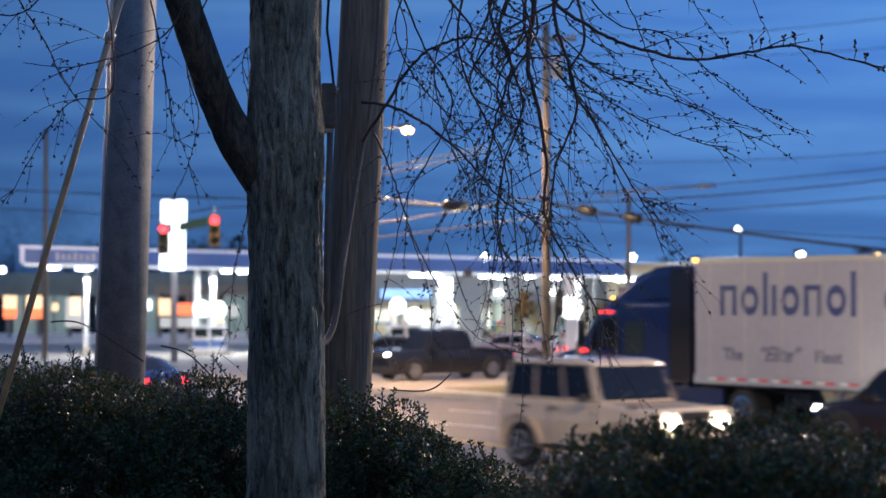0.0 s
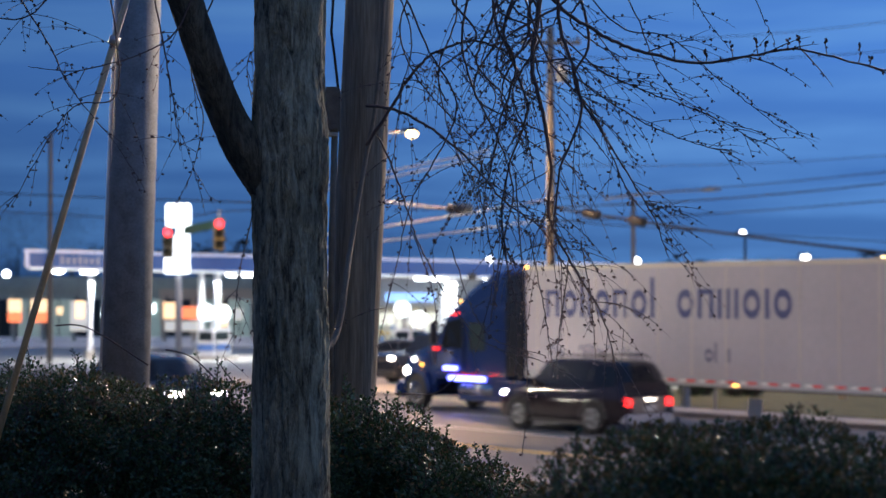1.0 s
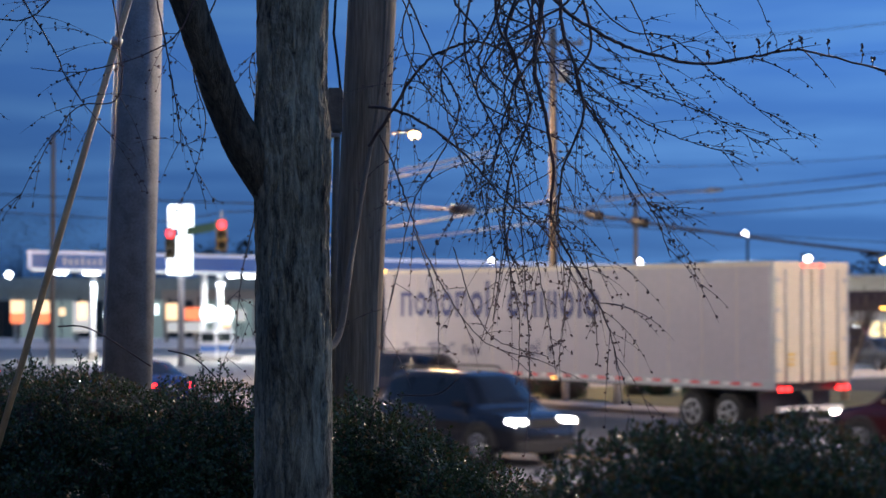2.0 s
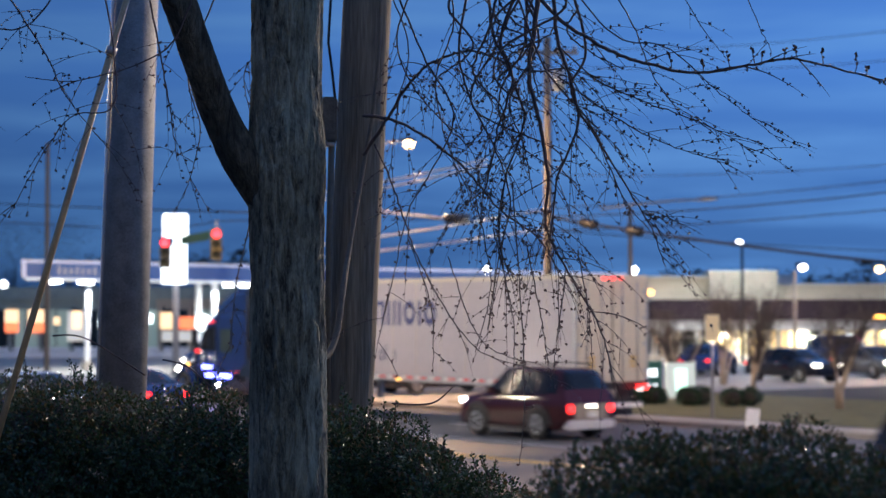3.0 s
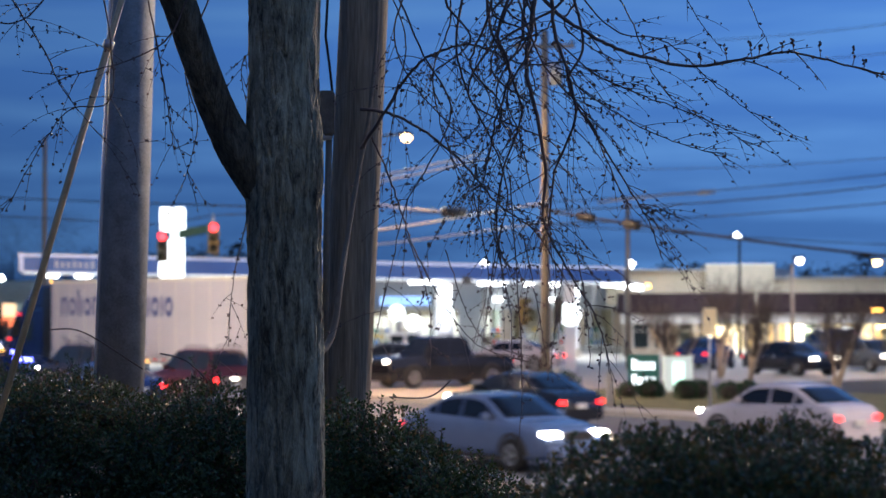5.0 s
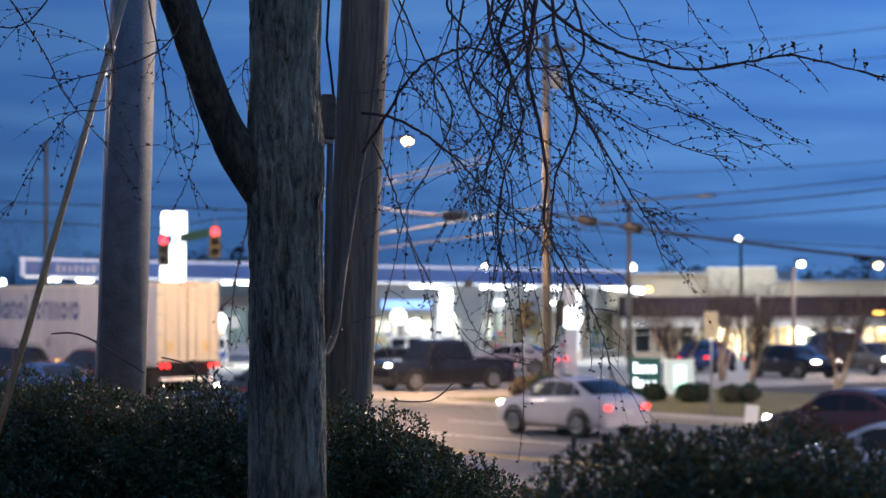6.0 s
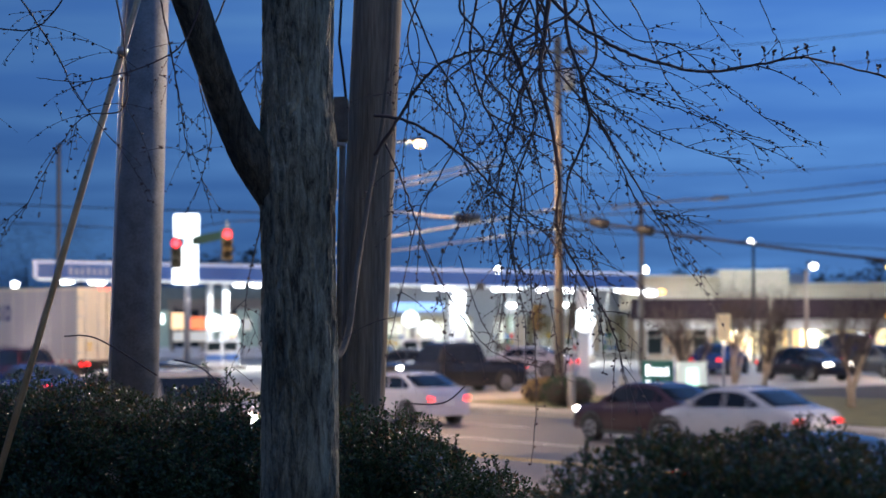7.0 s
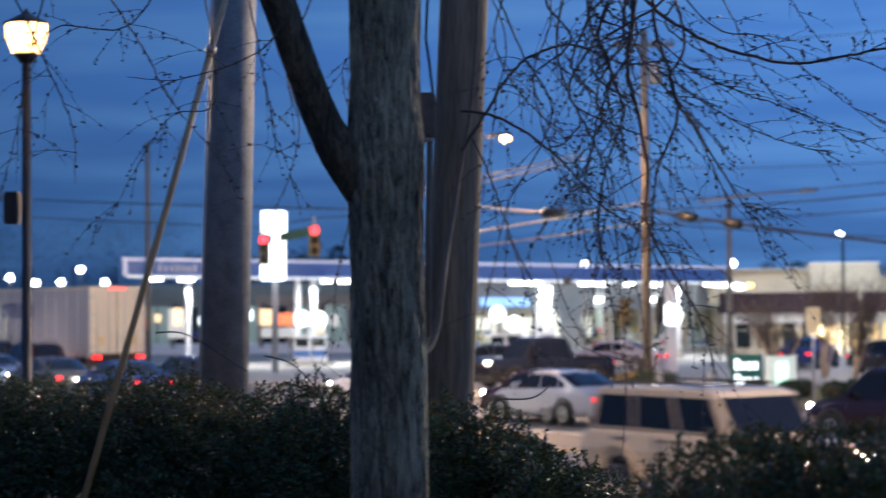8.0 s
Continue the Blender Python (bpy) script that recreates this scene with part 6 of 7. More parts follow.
def verge_bushes():
    for i, (x, d, w, h) in enumerate(((3.9, 61, 2.1, 0.95), (2.748, 64, 1.0, 0.8), (8.9, 62, 2.8, 0.62), (6.9, 63, 2.2, 0.55))):
        rnd = random.Random(40 + i)
        t = thing("clipped_bush", pose(x, d, 0.14), "straw-coloured winter clump by the kerb" if i == 1 else "rounded clipped bush on the verge", "bush", "verge bushes")
        cl = [(rnd.uniform(-0.4, 0.4) * w, rnd.uniform(-0.3, 0.3), h * 0.45 + rnd.uniform(-0.05, 0.05), h * 0.6) for _ in range(5)]
        leaf_part("foliage", cl, 2600, 0.09, M_STRAW if i == 1 else M_LEAF, t, 60 + i)
        bm = bmesh.new()
        for cx, cy, cz, r in cl:
            bmesh.ops.create_icosphere(bm, subdivisions=2, radius=1, matrix=pose(cx, cy, cz) @ Matrix.Diagonal((r * 0.85, r * 0.85, r * 0.7, 1)))
        part("dark_core", bm, M_STEM, t, kind="stuff")


verge_bushes()


def far_trees():
    M_FAR = material("far_tree_twigs", (0.045, 0.045, 0.05), 0.95, vary=0.3)
    rnd = random.Random(11)
    t = thing("far_woods", Matrix.Identity(4), "dark far line of bare trees and pines", "woods")
    tagged(t, kind="stuff")
    bm = bmesh.new()
    for k in range(230):
        d = rnd.uniform(210, 300)
        way = rnd.uniform(-0.407, 0.284)
        rise = 0.0185 if way > 0.116 else (0.044 if way < -0.19 else 0.0297 if way < -0.098 else 0.0147)
        x, z = way * d, 3.25 + (rise + rnd.gauss(0, 0.0032)) * d
        if z < 3:
            continue
        base = Vector((x, d, 0))
        tube(bm, [base, base + Vector((0, 0, z * (0.9 if way > -0.19 else 0.6)))], [0.2, 0.05], 4, False)
        pine = rnd.random() < (0.5 if way > -0.19 else 0.0)
        for q in range(60 if way > -0.19 else 320):
            h = z * rnd.uniform(0.35, 1.0)
            w = z * (0.28 if not pine else 0.2) * math.sqrt(max(0.03, 1 - (h / z - 0.5) ** 2 * 3.2))
            e = Vector((x + rnd.gauss(0, 0.6) * w, d + rnd.gauss(0, 0.5) * w, h))
            s = rnd.uniform(0.3, 0.7) if pine else rnd.uniform(0.12, 0.3) if way > -0.19 else rnd.uniform(0.07, 0.17)
            a = Vector((rnd.gauss(0, 1), rnd.gauss(0, 1), rnd.gauss(0, 1))).normalized() * s
            b = a.cross(Vector((rnd.gauss(0, 1), rnd.gauss(0, 1), 1))).normalized() * s
            v = [bm.verts.new(e), bm.verts.new(e + a), bm.verts.new(e + a * 0.6 + b), bm.verts.new(e + b * 0.8)]
            bm.faces.new(v)
    part("crowns", bm, M_FAR, t, kind="stuff")


far_trees()


# ---- the weeping tree ----
def weeping_tree():
    D = 9.6
    tree = thing("weeping_tree", pose(-0.788, D, 1.62), "furrowed grey weeping tree with budding bare twigs", "tree")

    def bark(name, pts, radii, n, rings, seed, depth=1.0, mat=None):
        pts = [Vector(p) - Vector((-0.788, D, 1.62)) for p in pts]
        bm = bmesh.new()
        vs = []
        m = len(pts) - 1
        for i in range(rings + 1):
            t = i / rings * m
            k = min(int(t), m - 1)
            f = t - k
            p0, p1, p2, p3 = pts[max(k - 1, 0)], pts[k], pts[k + 1], pts[min(k + 2, m)]
            c = 0.5 * (2 * p1 + (p2 - p0) * f + (2 * p0 - 5 * p1 + 4 * p2 - p3) * f * f + (3 * p1 - p0 - 3 * p2 + p3) * f ** 3)
            ff = f * f * (3 - 2 * f)
            r = radii[k] + (radii[k + 1] - radii[k]) * ff
            ring = []
            for j in range(n):
                a = 2 * math.pi * j / n
                ca, sa = math.cos(a), math.sin(a)
                q = Vector((ca * r * 30, sa * r * 30, c.z * 4.2 + seed))
                warp = noise.noise(Vector((ca * 2, sa * 2, c.z * 3 + seed))) * 1.5
                ridge = abs(noise.noise(q + Vector((warp, warp, 0))))
                fine = noise.noise(Vector((ca * r * 90, sa * r * 90, c.z * 22 + seed)))
                lump = noise.noise(Vector((ca * 1.6, sa * 1.6, c.z * 1.8 + seed)))
                rr = r * (1 + 0.035 * lump) + depth * (0.015 * min(ridge * 2.2, 0.8) + 0.004 * fine - 0.008)
                ring.append(bm.verts.new((c.x + rr * ca, c.y + rr * sa, c.z)))
            vs.append(ring)
        for a, b in zip(vs, vs[1:]):
            for k in range(n):
                bm.faces.new((a[k], a[(k + 1) % n], b[(k + 1) % n], b[k]))
        return part(name, bm, mat or M_BARK, tree, smooth=True)
    R = 0.186
    bark("trunk", [(-0.779, 9.6, 1.881), (-0.782, 9.6, 2.474), (-0.782, 9.6, 3.038), (-0.791, 9.6, 3.603), (-0.793, 9.6, 4.026), (-0.793, 9.6, 4.394), (-0.785, 9.6, 4.958), (-0.779, 9.6, 5.579)], [R * 1.12, R * 1.03, R * 1.0, R * 0.99, R * 1.05, R * 0.94, R * 0.97, R * 0.9], 150, 330, 0.0)
    bark("limb", [(-0.858, 9.6, 3.744), (-0.983, 9.55, 3.972), (-1.101, 9.5, 4.192), (-1.183, 9.4, 4.425), (-1.266, 9.3, 4.686), (-1.377, 9.2, 5.022), (-1.456, 9.1, 5.351)], [R * 0.6, R * 0.68, R * 0.53, R * 0.49, R * 0.48, R * 0.46, R * 0.42], 60, 120, 5.0, 0.4, M_BARK_SHADED)

    # hanging branches: stems from the crown, each with side twigs and buds
    rnd = random.Random(17)
    origin = Vector((-0.788, D, 1.62))
    wood, buds = bmesh.new(), bmesh.new()

    def spur(p, way):
        tube(wood, [p, p + way * 0.6 + Vector((rnd.gauss(0, 0.004), 0, 0)), p + way], [0.0028, 0.0022, 0.0015], 5, False)
        for k in (0.45, 0.7, 0.85, 1.0):
            bud(p + way * k, (way.normalized() + Vector((rnd.gauss(0, 0.6), rnd.gauss(0, 0.6), rnd.gauss(0, 0.3)))).normalized(), 0.026)

    def bud(p, out, s):
        side = out.cross(Vector((0.3, 1, 0.2))).normalized()
        up = out.cross(side)
        mid = p + out * s * 0.55
        a, b = p + out * s * 0.1, p + out * s
        ring = [mid + side * s * 0.3, mid + up * s * 0.3, mid - side * s * 0.3, mid - up * s * 0.3]
        va, vb = buds.verts.new(a), buds.verts.new(b)
        vr = [buds.verts.new(q) for q in ring]
        for k in range(4):
            buds.faces.new((va, vr[k], vr[(k + 1) % 4]))
            buds.faces.new((vb, vr[(k + 1) % 4], vr[k]))

    def budded(pts, spacing, size, start=0.0):
        gap = spacing * rnd.random()
        for a, b in zip(pts, pts[1:]):
            seg = b - a
            length = seg.length
            while gap < length:
                q = a + seg * (gap / length)
                out = (Vector((rnd.gauss(0, 1), rnd.gauss(0, 0.6), rnd.gauss(0.25, 0.8)))).normalized() * 0.8 + seg.normalized() * 0.5
                for _ in range(rnd.choice((1, 1, 2, 2, 3))):
                    bud(q, (out + Vector((rnd.gauss(0, 0.5), rnd.gauss(0, 0.5), rnd.gauss(0, 0.5)))).normalized(), size * rnd.uniform(0.7, 1.25))
                gap += spacing * rnd.uniform(0.5, 1.6)
            gap -= length

    def droop(p, d, length, r, weight, steps=12, wiggle=0.13):
        """A twig that leaves p towards d and bends down under its weight."""
        pts = [p.copy()]
        d = d.normalized()
        for k in range(steps):
            d = (d + Vector((rnd.gauss(0, wiggle), rnd.gauss(0, wiggle), rnd.gauss(0, wiggle) - weight)) * (length / steps) * 4).normalized()
            pts.append(pts[-1] + d * (length / steps))
        tube(wood, pts, [r * (1 - 0.75 * k / steps) for k in range(steps + 1)], 5, False)
        return pts

    def smooth_path(pts, steps):
        pts = [Vector(p) - origin for p in pts]
        m = len(pts) - 1
        res = []
        for i in range(steps + 1):
            t = i / steps * m
            k = min(int(t), m - 1)
            f = t - k
            p0, p1, p2, p3 = pts[max(k - 1, 0)], pts[k], pts[k + 1], pts[min(k + 2, m)]
            res.append(0.5 * (2 * p1 + (p2 - p0) * f + (2 * p0 - 5 * p1 + 4 * p2 - p3) * f * f + (3 * p1 - p0 - 3 * p2 + p3) * f ** 3))
        return res

    def branch(pts, r0, r1, twigs, length, pull, out_x=0.0, steps=36, bud_gap=0.056, first=0.15, spurs=0):
        weight = pull * 1.75
        path = smooth_path(pts, steps)
        for k in range(1, len(path)):
            path[k] = path[k] + Vector((rnd.gauss(0, 0.002), rnd.gauss(0, 0.002), rnd.gauss(0, 0.002)))
        tube(wood, path, [0.72 * (r0 + (r1 - r0) * k / steps) for k in range(steps + 1)], 7, False)
        for k in range(spurs):
            spur(path[int(steps * (0.45 + 0.53 * (k + rnd.random()) / spurs))], Vector((rnd.gauss(0, 0.25), 0, 1)).normalized() * rnd.uniform(0.03, 0.085))
        if bud_gap:
            budded(path[int(steps * 0.25):], bud_gap * 1.4, 0.019)
        for _ in range(int(twigs * 1.35)):
            k = int(rnd.uniform(first, 1.0) * (steps - 1))
            d = (path[k + 1] - path[k]).normalized()
            way = d * 0.7 + Vector((rnd.gauss(out_x, 0.55), rnd.gauss(0, 0.45), rnd.gauss(0.1, 0.4)))
            tw = droop(path[k], way, length * rnd.uniform(0.35, 1.1), max(0.0021, r1 * 0.62), weight)
            budded(tw[2:], (bud_gap or 0.06) * 1.25, 0.018)
            if rnd.random() < 0.6:
                j = rnd.randrange(3, 10)
                t2 = droop(tw[j], (tw[j] - tw[j - 1]).normalized() + Vector((rnd.gauss(out_x, 0.6), rnd.gauss(0, 0.5), rnd.gauss(0, 0.4))), length * rnd.uniform(0.2, 0.5), 0.0018, weight)
                budded(t2[1:], (bud_gap or 0.06) * 1.25, 0.017)

    # long arm reaching to the right
    branch([(0.395, 9.2, 4.833), (0.544, 9.2, 4.657), (0.747, 9.2, 4.522), (0.936, 9.2, 4.441), (1.213, 9.25, 4.393), (1.466, 9.3, 4.434), (1.685, 9.3, 4.467), (1.941, 9.35, 4.419), (2.284, 9.4, 4.342)], 0.014, 0.006, 7, 0.4, 0.2, 0.5, 60, spurs=10)
    # thick hanging stems in the middle
    branch([(0.473, 9.4, 4.923), (0.445, 9.4, 4.646), (0.417, 9.4, 4.397), (0.47, 9.35, 4.144), (0.503, 9.3, 3.893), (0.495, 9.3, 3.647), (0.618, 9.3, 3.4), (0.755, 9.3, 3.154), (0.81, 9.3, 2.908)], 0.02, 0.003, 22, 0.6, 0.3, 0.3, 60)
    branch([(0.506, 9, 4.851), (0.532, 9, 4.534), (0.598, 9, 4.322), (0.625, 9, 4.11), (0.532, 9, 3.872), (0.506, 9, 3.66), (0.466, 9, 3.501)], 0.014, 0.004, 18, 0.6, 0.3, 0.5)
    branch([(0.395, 9.2, 4.887), (0.273, 9.2, 4.562), (0.327, 9.2, 4.373), (0.26, 9.2, 4.129), (0.219, 9.2, 3.913), (0.179, 9.2, 3.778)], 0.012, 0.004, 16, 0.6, 0.32, -0.2)
    branch([(0.212, 9.5, 4.94), (0.24, 9.5, 4.633), (0.324, 9.5, 4.438), (0.394, 9.5, 4.186), (0.296, 9.5, 3.879), (0.268, 9.5, 3.599), (0.338, 9.5, 3.404)], 0.012, 0.004, 18, 0.6, 0.34, 0.0)
    branch([(0.591, 9.3, 4.905), (0.687, 9.3, 4.522), (0.618, 9.3, 4.303), (0.755, 9.3, 4.057), (0.919, 9.3, 3.783), (1.001, 9.3, 3.647), (1.07, 9.3, 3.455)], 0.011, 0.003, 16, 0.5, 0.3, 0.5)
    branch([(0.551, 9.1, 4.495), (0.739, 9.1, 4.334), (0.98, 9.1, 4.227), (1.194, 9.1, 4.147), (1.381, 9.1, 4.053), (1.475, 9.1, 3.986)], 0.006, 0.002, 12, 0.3, 0.25, 0.6)
    branch([(0.556, 9.4, 4.397), (0.763, 9.4, 4.245), (0.957, 9.4, 4.121), (1.15, 9.4, 4.038), (1.344, 9.4, 3.977), (1.427, 9.4, 3.941)], 0.006, 0.002, 9, 0.3, 0.25, 0.5)
    branch([(0.13, 9.6, 4.902), (0.073, 9.6, 4.563), (0.13, 9.6, 4.309), (0.243, 9.6, 4.083), (0.328, 9.6, 3.801), (0.271, 9.6, 3.518), (0.215, 9.6, 3.151)], 0.01, 0.003, 16, 0.5, 0.34, 0.0)
    # arching stems that rise from behind the pole
    branch([(-0.432, 10.2, 4.075), (-0.309, 10.1, 4.245), (-0.174, 10, 4.441), (-0.041, 9.9, 4.54), (0.161, 9.8, 4.573), (0.417, 9.7, 4.463), (0.638, 9.6, 4.464)], 0.014, 0.005, 9, 0.6, 0.38, 0.0, 48, 0.07)
    branch([(-0.436, 10.3, 4.295), (-0.282, 10.2, 4.261), (-0.1, 10, 4.153), (0.105, 9.9, 3.978), (0.277, 9.8, 3.769), (0.474, 9.7, 3.607), (0.616, 9.7, 3.378)], 0.013, 0.004, 10, 0.6, 0.36, 0.1, 48, 0.07)
    branch([(-0.372, 10.2, 4.135), (-0.282, 10.2, 3.925), (-0.205, 10.1, 3.71), (-0.144, 10, 3.529), (0.017, 9.9, 3.235), (0.19, 9.8, 3.034), (0.45, 9.8, 2.947)], 0.008, 0.0025, 8, 0.4, 0.3, 0.1, 40, 0.08)
    branch([(-0.247, 10, 4.912), (-0.099, 9.9, 4.546), (0.047, 9.9, 4.255), (-0.07, 9.9, 3.963), (-0.186, 9.9, 3.76), (-0.274, 9.9, 3.381), (-0.361, 9.9, 3.002)], 0.008, 0.0025, 9, 0.5, 0.3, 0.0, 40, 0.07)
    branch([(0.591, 9.3, 4.85), (0.837, 9.3, 4.577), (1.083, 9.3, 4.522), (1.302, 9.3, 4.33), (1.493, 9.3, 4.18), (1.658, 9.3, 4.043)], 0.006, 0.002, 7, 0.35, 0.25, 0.5)
    branch([(0.779, 9.6, 4.958), (0.949, 9.6, 4.676), (1.033, 9.6, 4.45), (1.146, 9.6, 4.281), (1.288, 9.6, 4.196)], 0.006, 0.002, 7, 0.35, 0.25, 0.4)
    branch([(1.185, 9.8, 4.936), (1.314, 9.8, 4.706), (1.401, 9.8, 4.59), (1.458, 9.8, 4.518)], 0.004, 0.0018, 2, 0.2, 0.25, 0.3, 20)
    branch([(1.47, 9.5, 4.885), (1.568, 9.5, 4.647), (1.615, 9.5, 4.549), (1.626, 9.5, 4.488)], 0.004, 0.0018, 1, 0.2, 0.25, 0.3, 20)
    branch([(-0.126, 9.7, 4.976), (-0.24, 9.7, 4.634), (-0.154, 9.7, 4.377), (0.017, 9.7, 4.177), (0.16, 9.7, 4.006), (0.188, 9.7, 3.664)], 0.007, 0.002, 12, 0.5, 0.3, 0.0)
    branch([(0.017, 9.4, 4.923), (0.044, 9.4, 4.646), (-0.039, 9.4, 4.397), (-0.011, 9.4, 4.149), (0.1, 9.4, 3.872), (0.265, 9.4, 3.679)], 0.007, 0.002, 12, 0.5, 0.3, 0.0)
    branch([(0.307, 9, 4.851), (0.466, 9, 4.401), (0.678, 9, 4.137), (0.784, 9, 3.899), (0.863, 9, 3.74), (0.995, 9, 3.581)], 0.008, 0.002, 14, 0.45, 0.28, 0.5)
    branch([(-0.306, 10, 4.971), (-0.188, 10, 4.618), (-0.247, 10, 4.294), (-0.276, 10, 3.971), (-0.232, 10, 3.618)], 0.006, 0.002, 8, 0.4, 0.3, 0.0)
    # close-hung stems that make the dark middle of the crown
    for k in range(13):
        x, d = 0.331 + rnd.gauss(0, 0.16), rnd.uniform(8.9, 9.8)
        sway = [rnd.gauss(0, 0.07) for _ in range(5)]
        low = rnd.uniform(0.35, 1.15)
        top = 4.877
        branch([(x + sway[0], d, top), (x + sway[1], d, top - low * 0.3), (x + sway[2] * 1.3, d, top - low * 0.6), (x + sway[3] * 1.6, d, top - low * 0.85), (x + sway[4] * 2.2, d, top - low * 1.1)], rnd.uniform(0.006, 0.012), 0.003, 4, 0.4, 0.3, rnd.gauss(0, 0.3), 30, 0.07, 0.2)
    for a, b, c in (((0.24, 9.5, 3.655), (0.338, 9.5, 3.208), (0.333, 9.5, 2.887)), ((0.395, 9.2, 3.561), (0.471, 9.2, 3.155), (0.509, 9.2, 2.885)), ((0.61, 9.6, 3.462), (0.568, 9.6, 3.151), (0.539, 9.6, 2.925)), ((0.017, 9.8, 3.524), (0.19, 9.8, 3.091), (0.507, 9.8, 2.962)), ((0.155, 9.4, 3.789), (0.224, 9.4, 3.374), (0.149, 9.4, 3.043)), ((0.632, 9.1, 3.531), (0.685, 9.1, 3.21), (0.699, 9.1, 2.942)), ((0.32, 9, 3.846), (0.373, 9, 2.946), (0.347, 9, 2.522)), ((-0.186, 9.9, 3.614), (-0.07, 9.9, 3.265), (-0.061, 9.9, 2.915))):
        branch([a, b, c], 0.0045, 0.0022, 3, 0.16, 0.3, 0.0, 24, 0.045, 0.2)
    # fans above the limb and to the far side
    for a, b, c, d in (((-1.188, 9.2, 4.833), (-1.337, 9.2, 4.508), (-1.724, 9.1, 4.347), (-1.991, 9.1, 4.361)), ((-2.155, 9, 4.878), (-1.89, 9, 4.481), (-1.771, 9, 4.243), (-1.572, 9, 4.004)), ((-1.643, 9.1, 4.896), (-1.563, 9.1, 4.254), (-1.804, 9.1, 4.147), (-2.072, 9.1, 3.692)), ((-1.445, 9.2, 4.887), (-1.35, 9.2, 4.4), (-1.31, 9.2, 4.156), (-1.283, 9.2, 3.967)), ((-1.118, 9.9, 5.012), (-1.322, 9.9, 4.517), (-1.264, 9.9, 4.167), (-1.351, 9.9, 3.818)), ((-0.665, 10.1, 5.047), (-0.903, 10.1, 4.691), (-1.052, 10.1, 4.513), (-1.022, 10.1, 4.275)), ((-0.982, 10, 4.265), (-0.997, 10, 3.824), (-1.074, 9.9, 3.381), (-1.104, 9.9, 3.032)), ((-2.578, 9, 4.878), (-2.366, 9, 4.428), (-2.234, 9, 4.11), (-2.221, 9, 3.846)), ((-2.365, 9.2, 4.914), (-2.473, 9.2, 4.589), (-2.554, 9.2, 4.129), (-2.636, 9.2, 3.805)), ((-1.816, 9.3, 4.932), (-2.035, 9.3, 4.631), (-2.391, 9.3, 4.631), (-2.527, 9.3, 4.385))):
        branch([a, b, c, d], 0.007, 0.0022, 6, 0.4, 0.26, 0.0, 30, 0.05, 0.2)
    part("twig", wood, M_TWIG, tree, "thin dark weeping twigs", kind="stuff")
    part("bud", buds, M_BUD, tree, "clustered swelling reddish buds", kind="stuff")
    # the curved shoot that leans on the pole
    pts = smooth_path([(-0.672, 10.2, 2.989), (-0.618, 10.3, 3.023), (-0.581, 10.4, 3.146), (-0.556, 10.5, 3.361), (-0.538, 10.7, 3.552), (-0.508, 10.8, 3.774), (-0.462, 10.9, 4.067), (-0.414, 10.9, 4.324), (-0.372, 10.9, 4.741), (-0.359, 10.9, 5.19)], 40)
    bm = bmesh.new()
    tube(bm, pts, [0.021 - 0.012 * k / 40 for k in range(41)], 10)
    part("curved_shoot", bm, M_VINE, tree, "smooth grey curved shoot beside the pole", smooth=True)
    for a, b, c in (((-1.919, 9.4, 3.126), (-1.753, 9.4, 3.112), (-1.463, 9.4, 2.932)), ((-1.38, 9.4, 3.009), (-1.255, 9.4, 2.974), (-1.145, 9.4, 2.877)), ((-0.265, 9.6, 2.784), (-0.068, 9.6, 2.784), (0.045, 9.6, 2.869))):
        path = smooth_path([a, b, c], 14)
        bm = bmesh.new()
        tube(bm, path, [0.004] * 15, 5)
        part("stray_twig", bm, M_TWIG, tree, smooth=True)


weeping_tree()


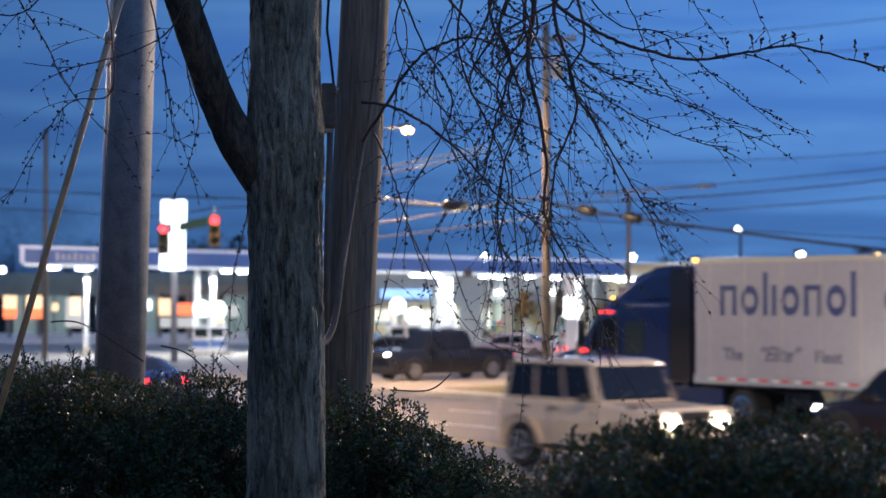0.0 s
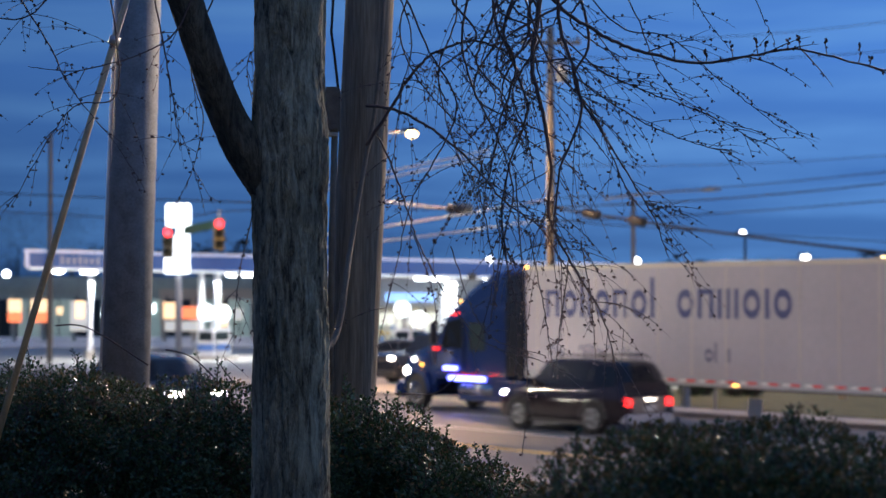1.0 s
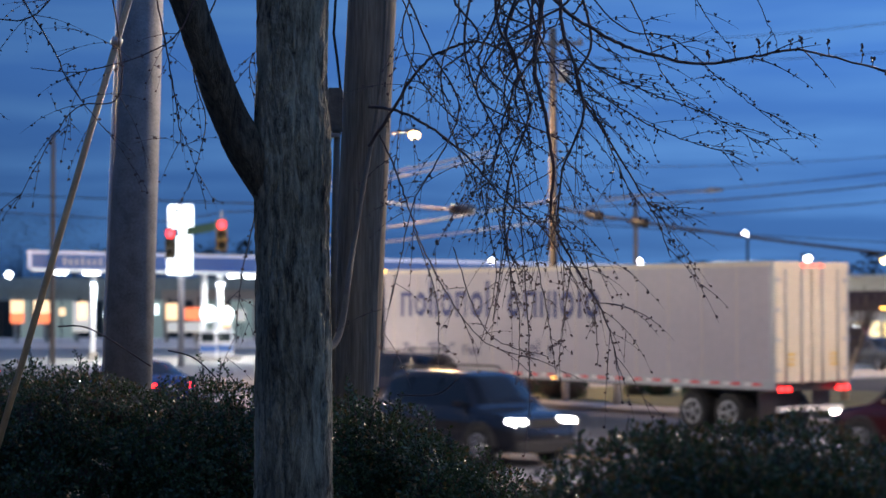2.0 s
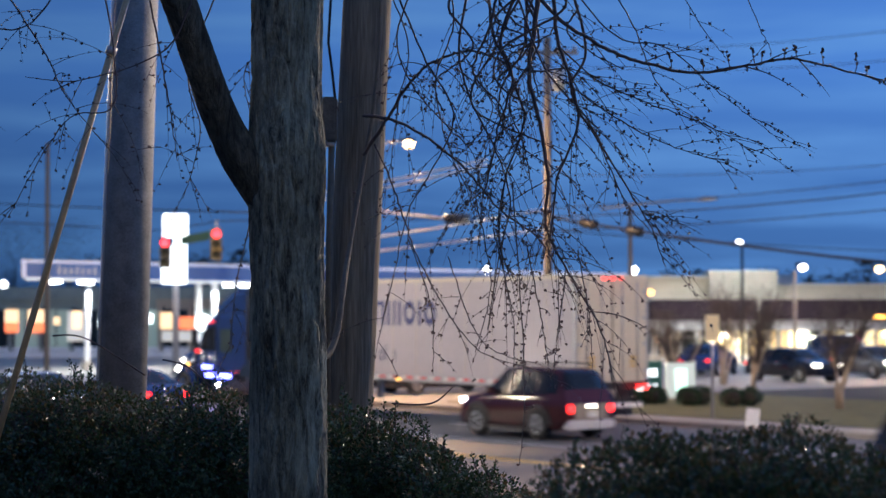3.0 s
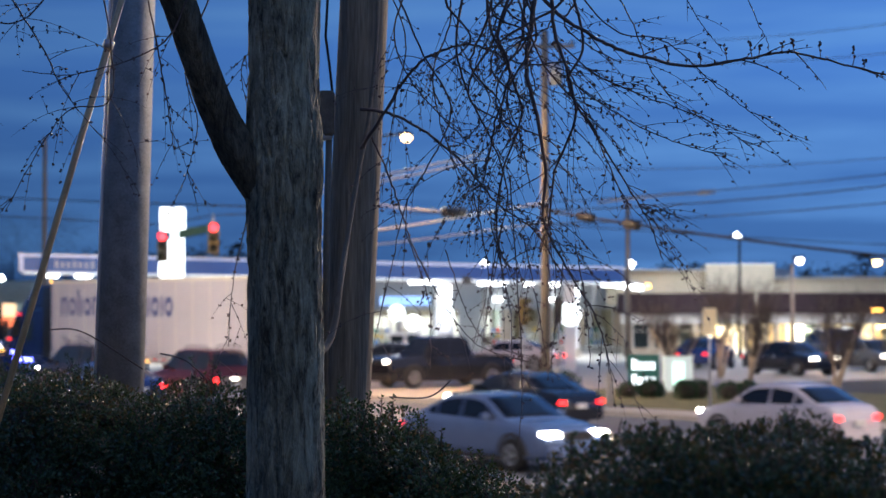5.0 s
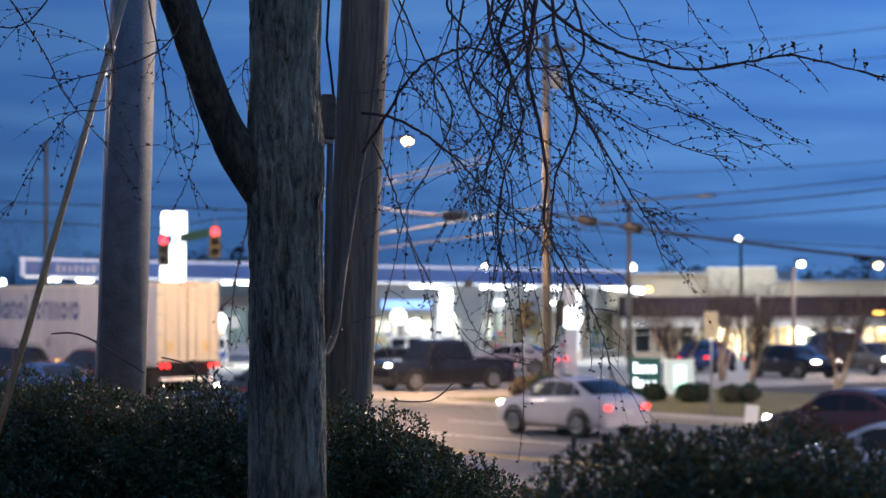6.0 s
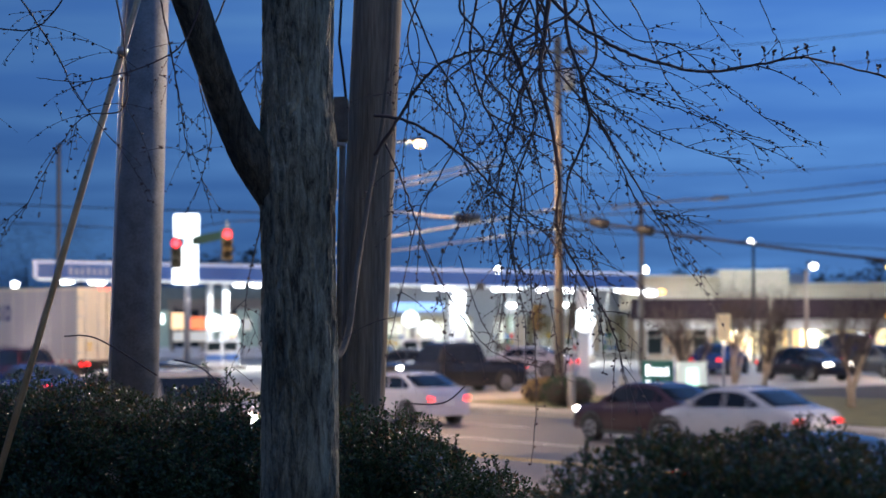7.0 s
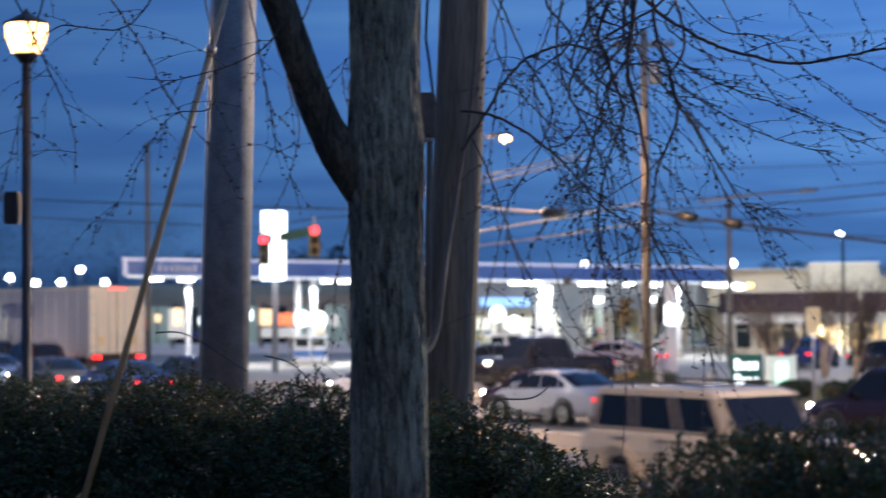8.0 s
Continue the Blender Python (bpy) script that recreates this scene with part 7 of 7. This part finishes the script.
# ---- what moves ----
def motions():
    def drive(car, n, rows, way):
        # rows of seconds and metres along the road; carried on at even speed to both ends of the clip
        rows = list(rows)
        t0, s0 = rows[0]
        t1, s1 = rows[1]
        if t0 > 0:
            rows.insert(0, (0.0, s0 - (s1 - s0) / (t1 - t0) * t0))
        ta, sa = rows[-2]
        tb, sb = rows[-1]
        if tb < 8:
            rows.append((8.0, sb + (sb - sa) / (tb - ta) * (8 - tb)))
        walk(car, [(t, way(n, s)) for t, s in rows])

    drive(trailer, TRUCK_N, [(0, -18.2), (1.0, -25.0), (1.6, -29.15), (2.8, -37.5), (3.5, -42.6), (4.4, -49.8), (6.0, -62.1), (8.0, -77.2)], heading_left)
    drive(tractor, TRUCK_N, [(0, -35.3), (1.0, -42.1), (1.6, -46.25), (2.8, -54.6), (3.5, -59.7), (4.4, -66.9), (6.0, -79.2), (8.0, -94.3)], heading_left)
    drive(jeep_first, ONCOMING_N, [(0, -26.954), (0.2, -23.881), (0.4, -21.404), (0.6, -18.485)], heading_right)
    drive(suv_first, SUV_N, [(0, -25.603), (0.6, -31.757), (1, -36.376), (1.4, -41.124), (1.6, -42.438)], heading_left)
    drive(suv_second, SUV_N, [(2.8, -35.647), (3, -38.183), (3.2, -40.597), (3.5, -43.429), (3.8, -45.896), (4.6, -52.153)], heading_left)
    drive(van_dark, ONCOMING_N, [(2.8, -20.63), (3, -17.915)], heading_right)
    drive(sedan_black, CAR_N, [(3.8, -26.019), (4, -28.461), (4.2, -30.459), (4.4, -32.817), (4.6, -34.951), (5.2, -41.635), (5.8, -49.281), (6.5, -56.344), (7, -59.792), (8, -64.61)], heading_left)
    drive(sedan_white, CAR_N, [(4.4, -26.016), (4.6, -27.219), (5.8, -35.826), (6, -37.318), (6.2, -38.877), (6.5, -41.286), (7, -45.165), (8, -51.149)], heading_left)
    drive(sedan_brown, CAR_N, [(5.8, -26.518), (6, -27.861), (6.2, -29.235), (6.5, -31.18), (7, -34.774), (7.5, -38.628), (8, -42.657)], heading_left)
    drive(sedan_silver, CAR_N, [(6.5, -25.292), (6.8, -28.988), (7, -31.756), (7.2, -34.676), (7.4, -37.158), (7.6, -39.173), (8, -42.078)], heading_left)
    drive(car_steel, ONCOMING_N, [(4.5, -35.781), (4.6, -34.683)], heading_right)
    drive(car_blue, NEAREST_N, [(6.5, -27.343), (7, -18.867)], heading_right)
    drive(jeep_second, NEAREST_N, [(7, -38.3), (7.4, -32.1), (7.6, -29.15), (7.8, -26.15), (8, -22.95)], heading_right)
    drive(car_waiting, 27.9, [(0, -53.2), (4.4, -53.2), (5.0, -54.5), (6.0, -59.0), (7.0, -60.8), (8.0, -61.0)], heading_left)
    drive(suv_plum, CAR_N, [(7.4, -26.397), (7.6, -28.021), (8, -29.407)], heading_left)


motions()
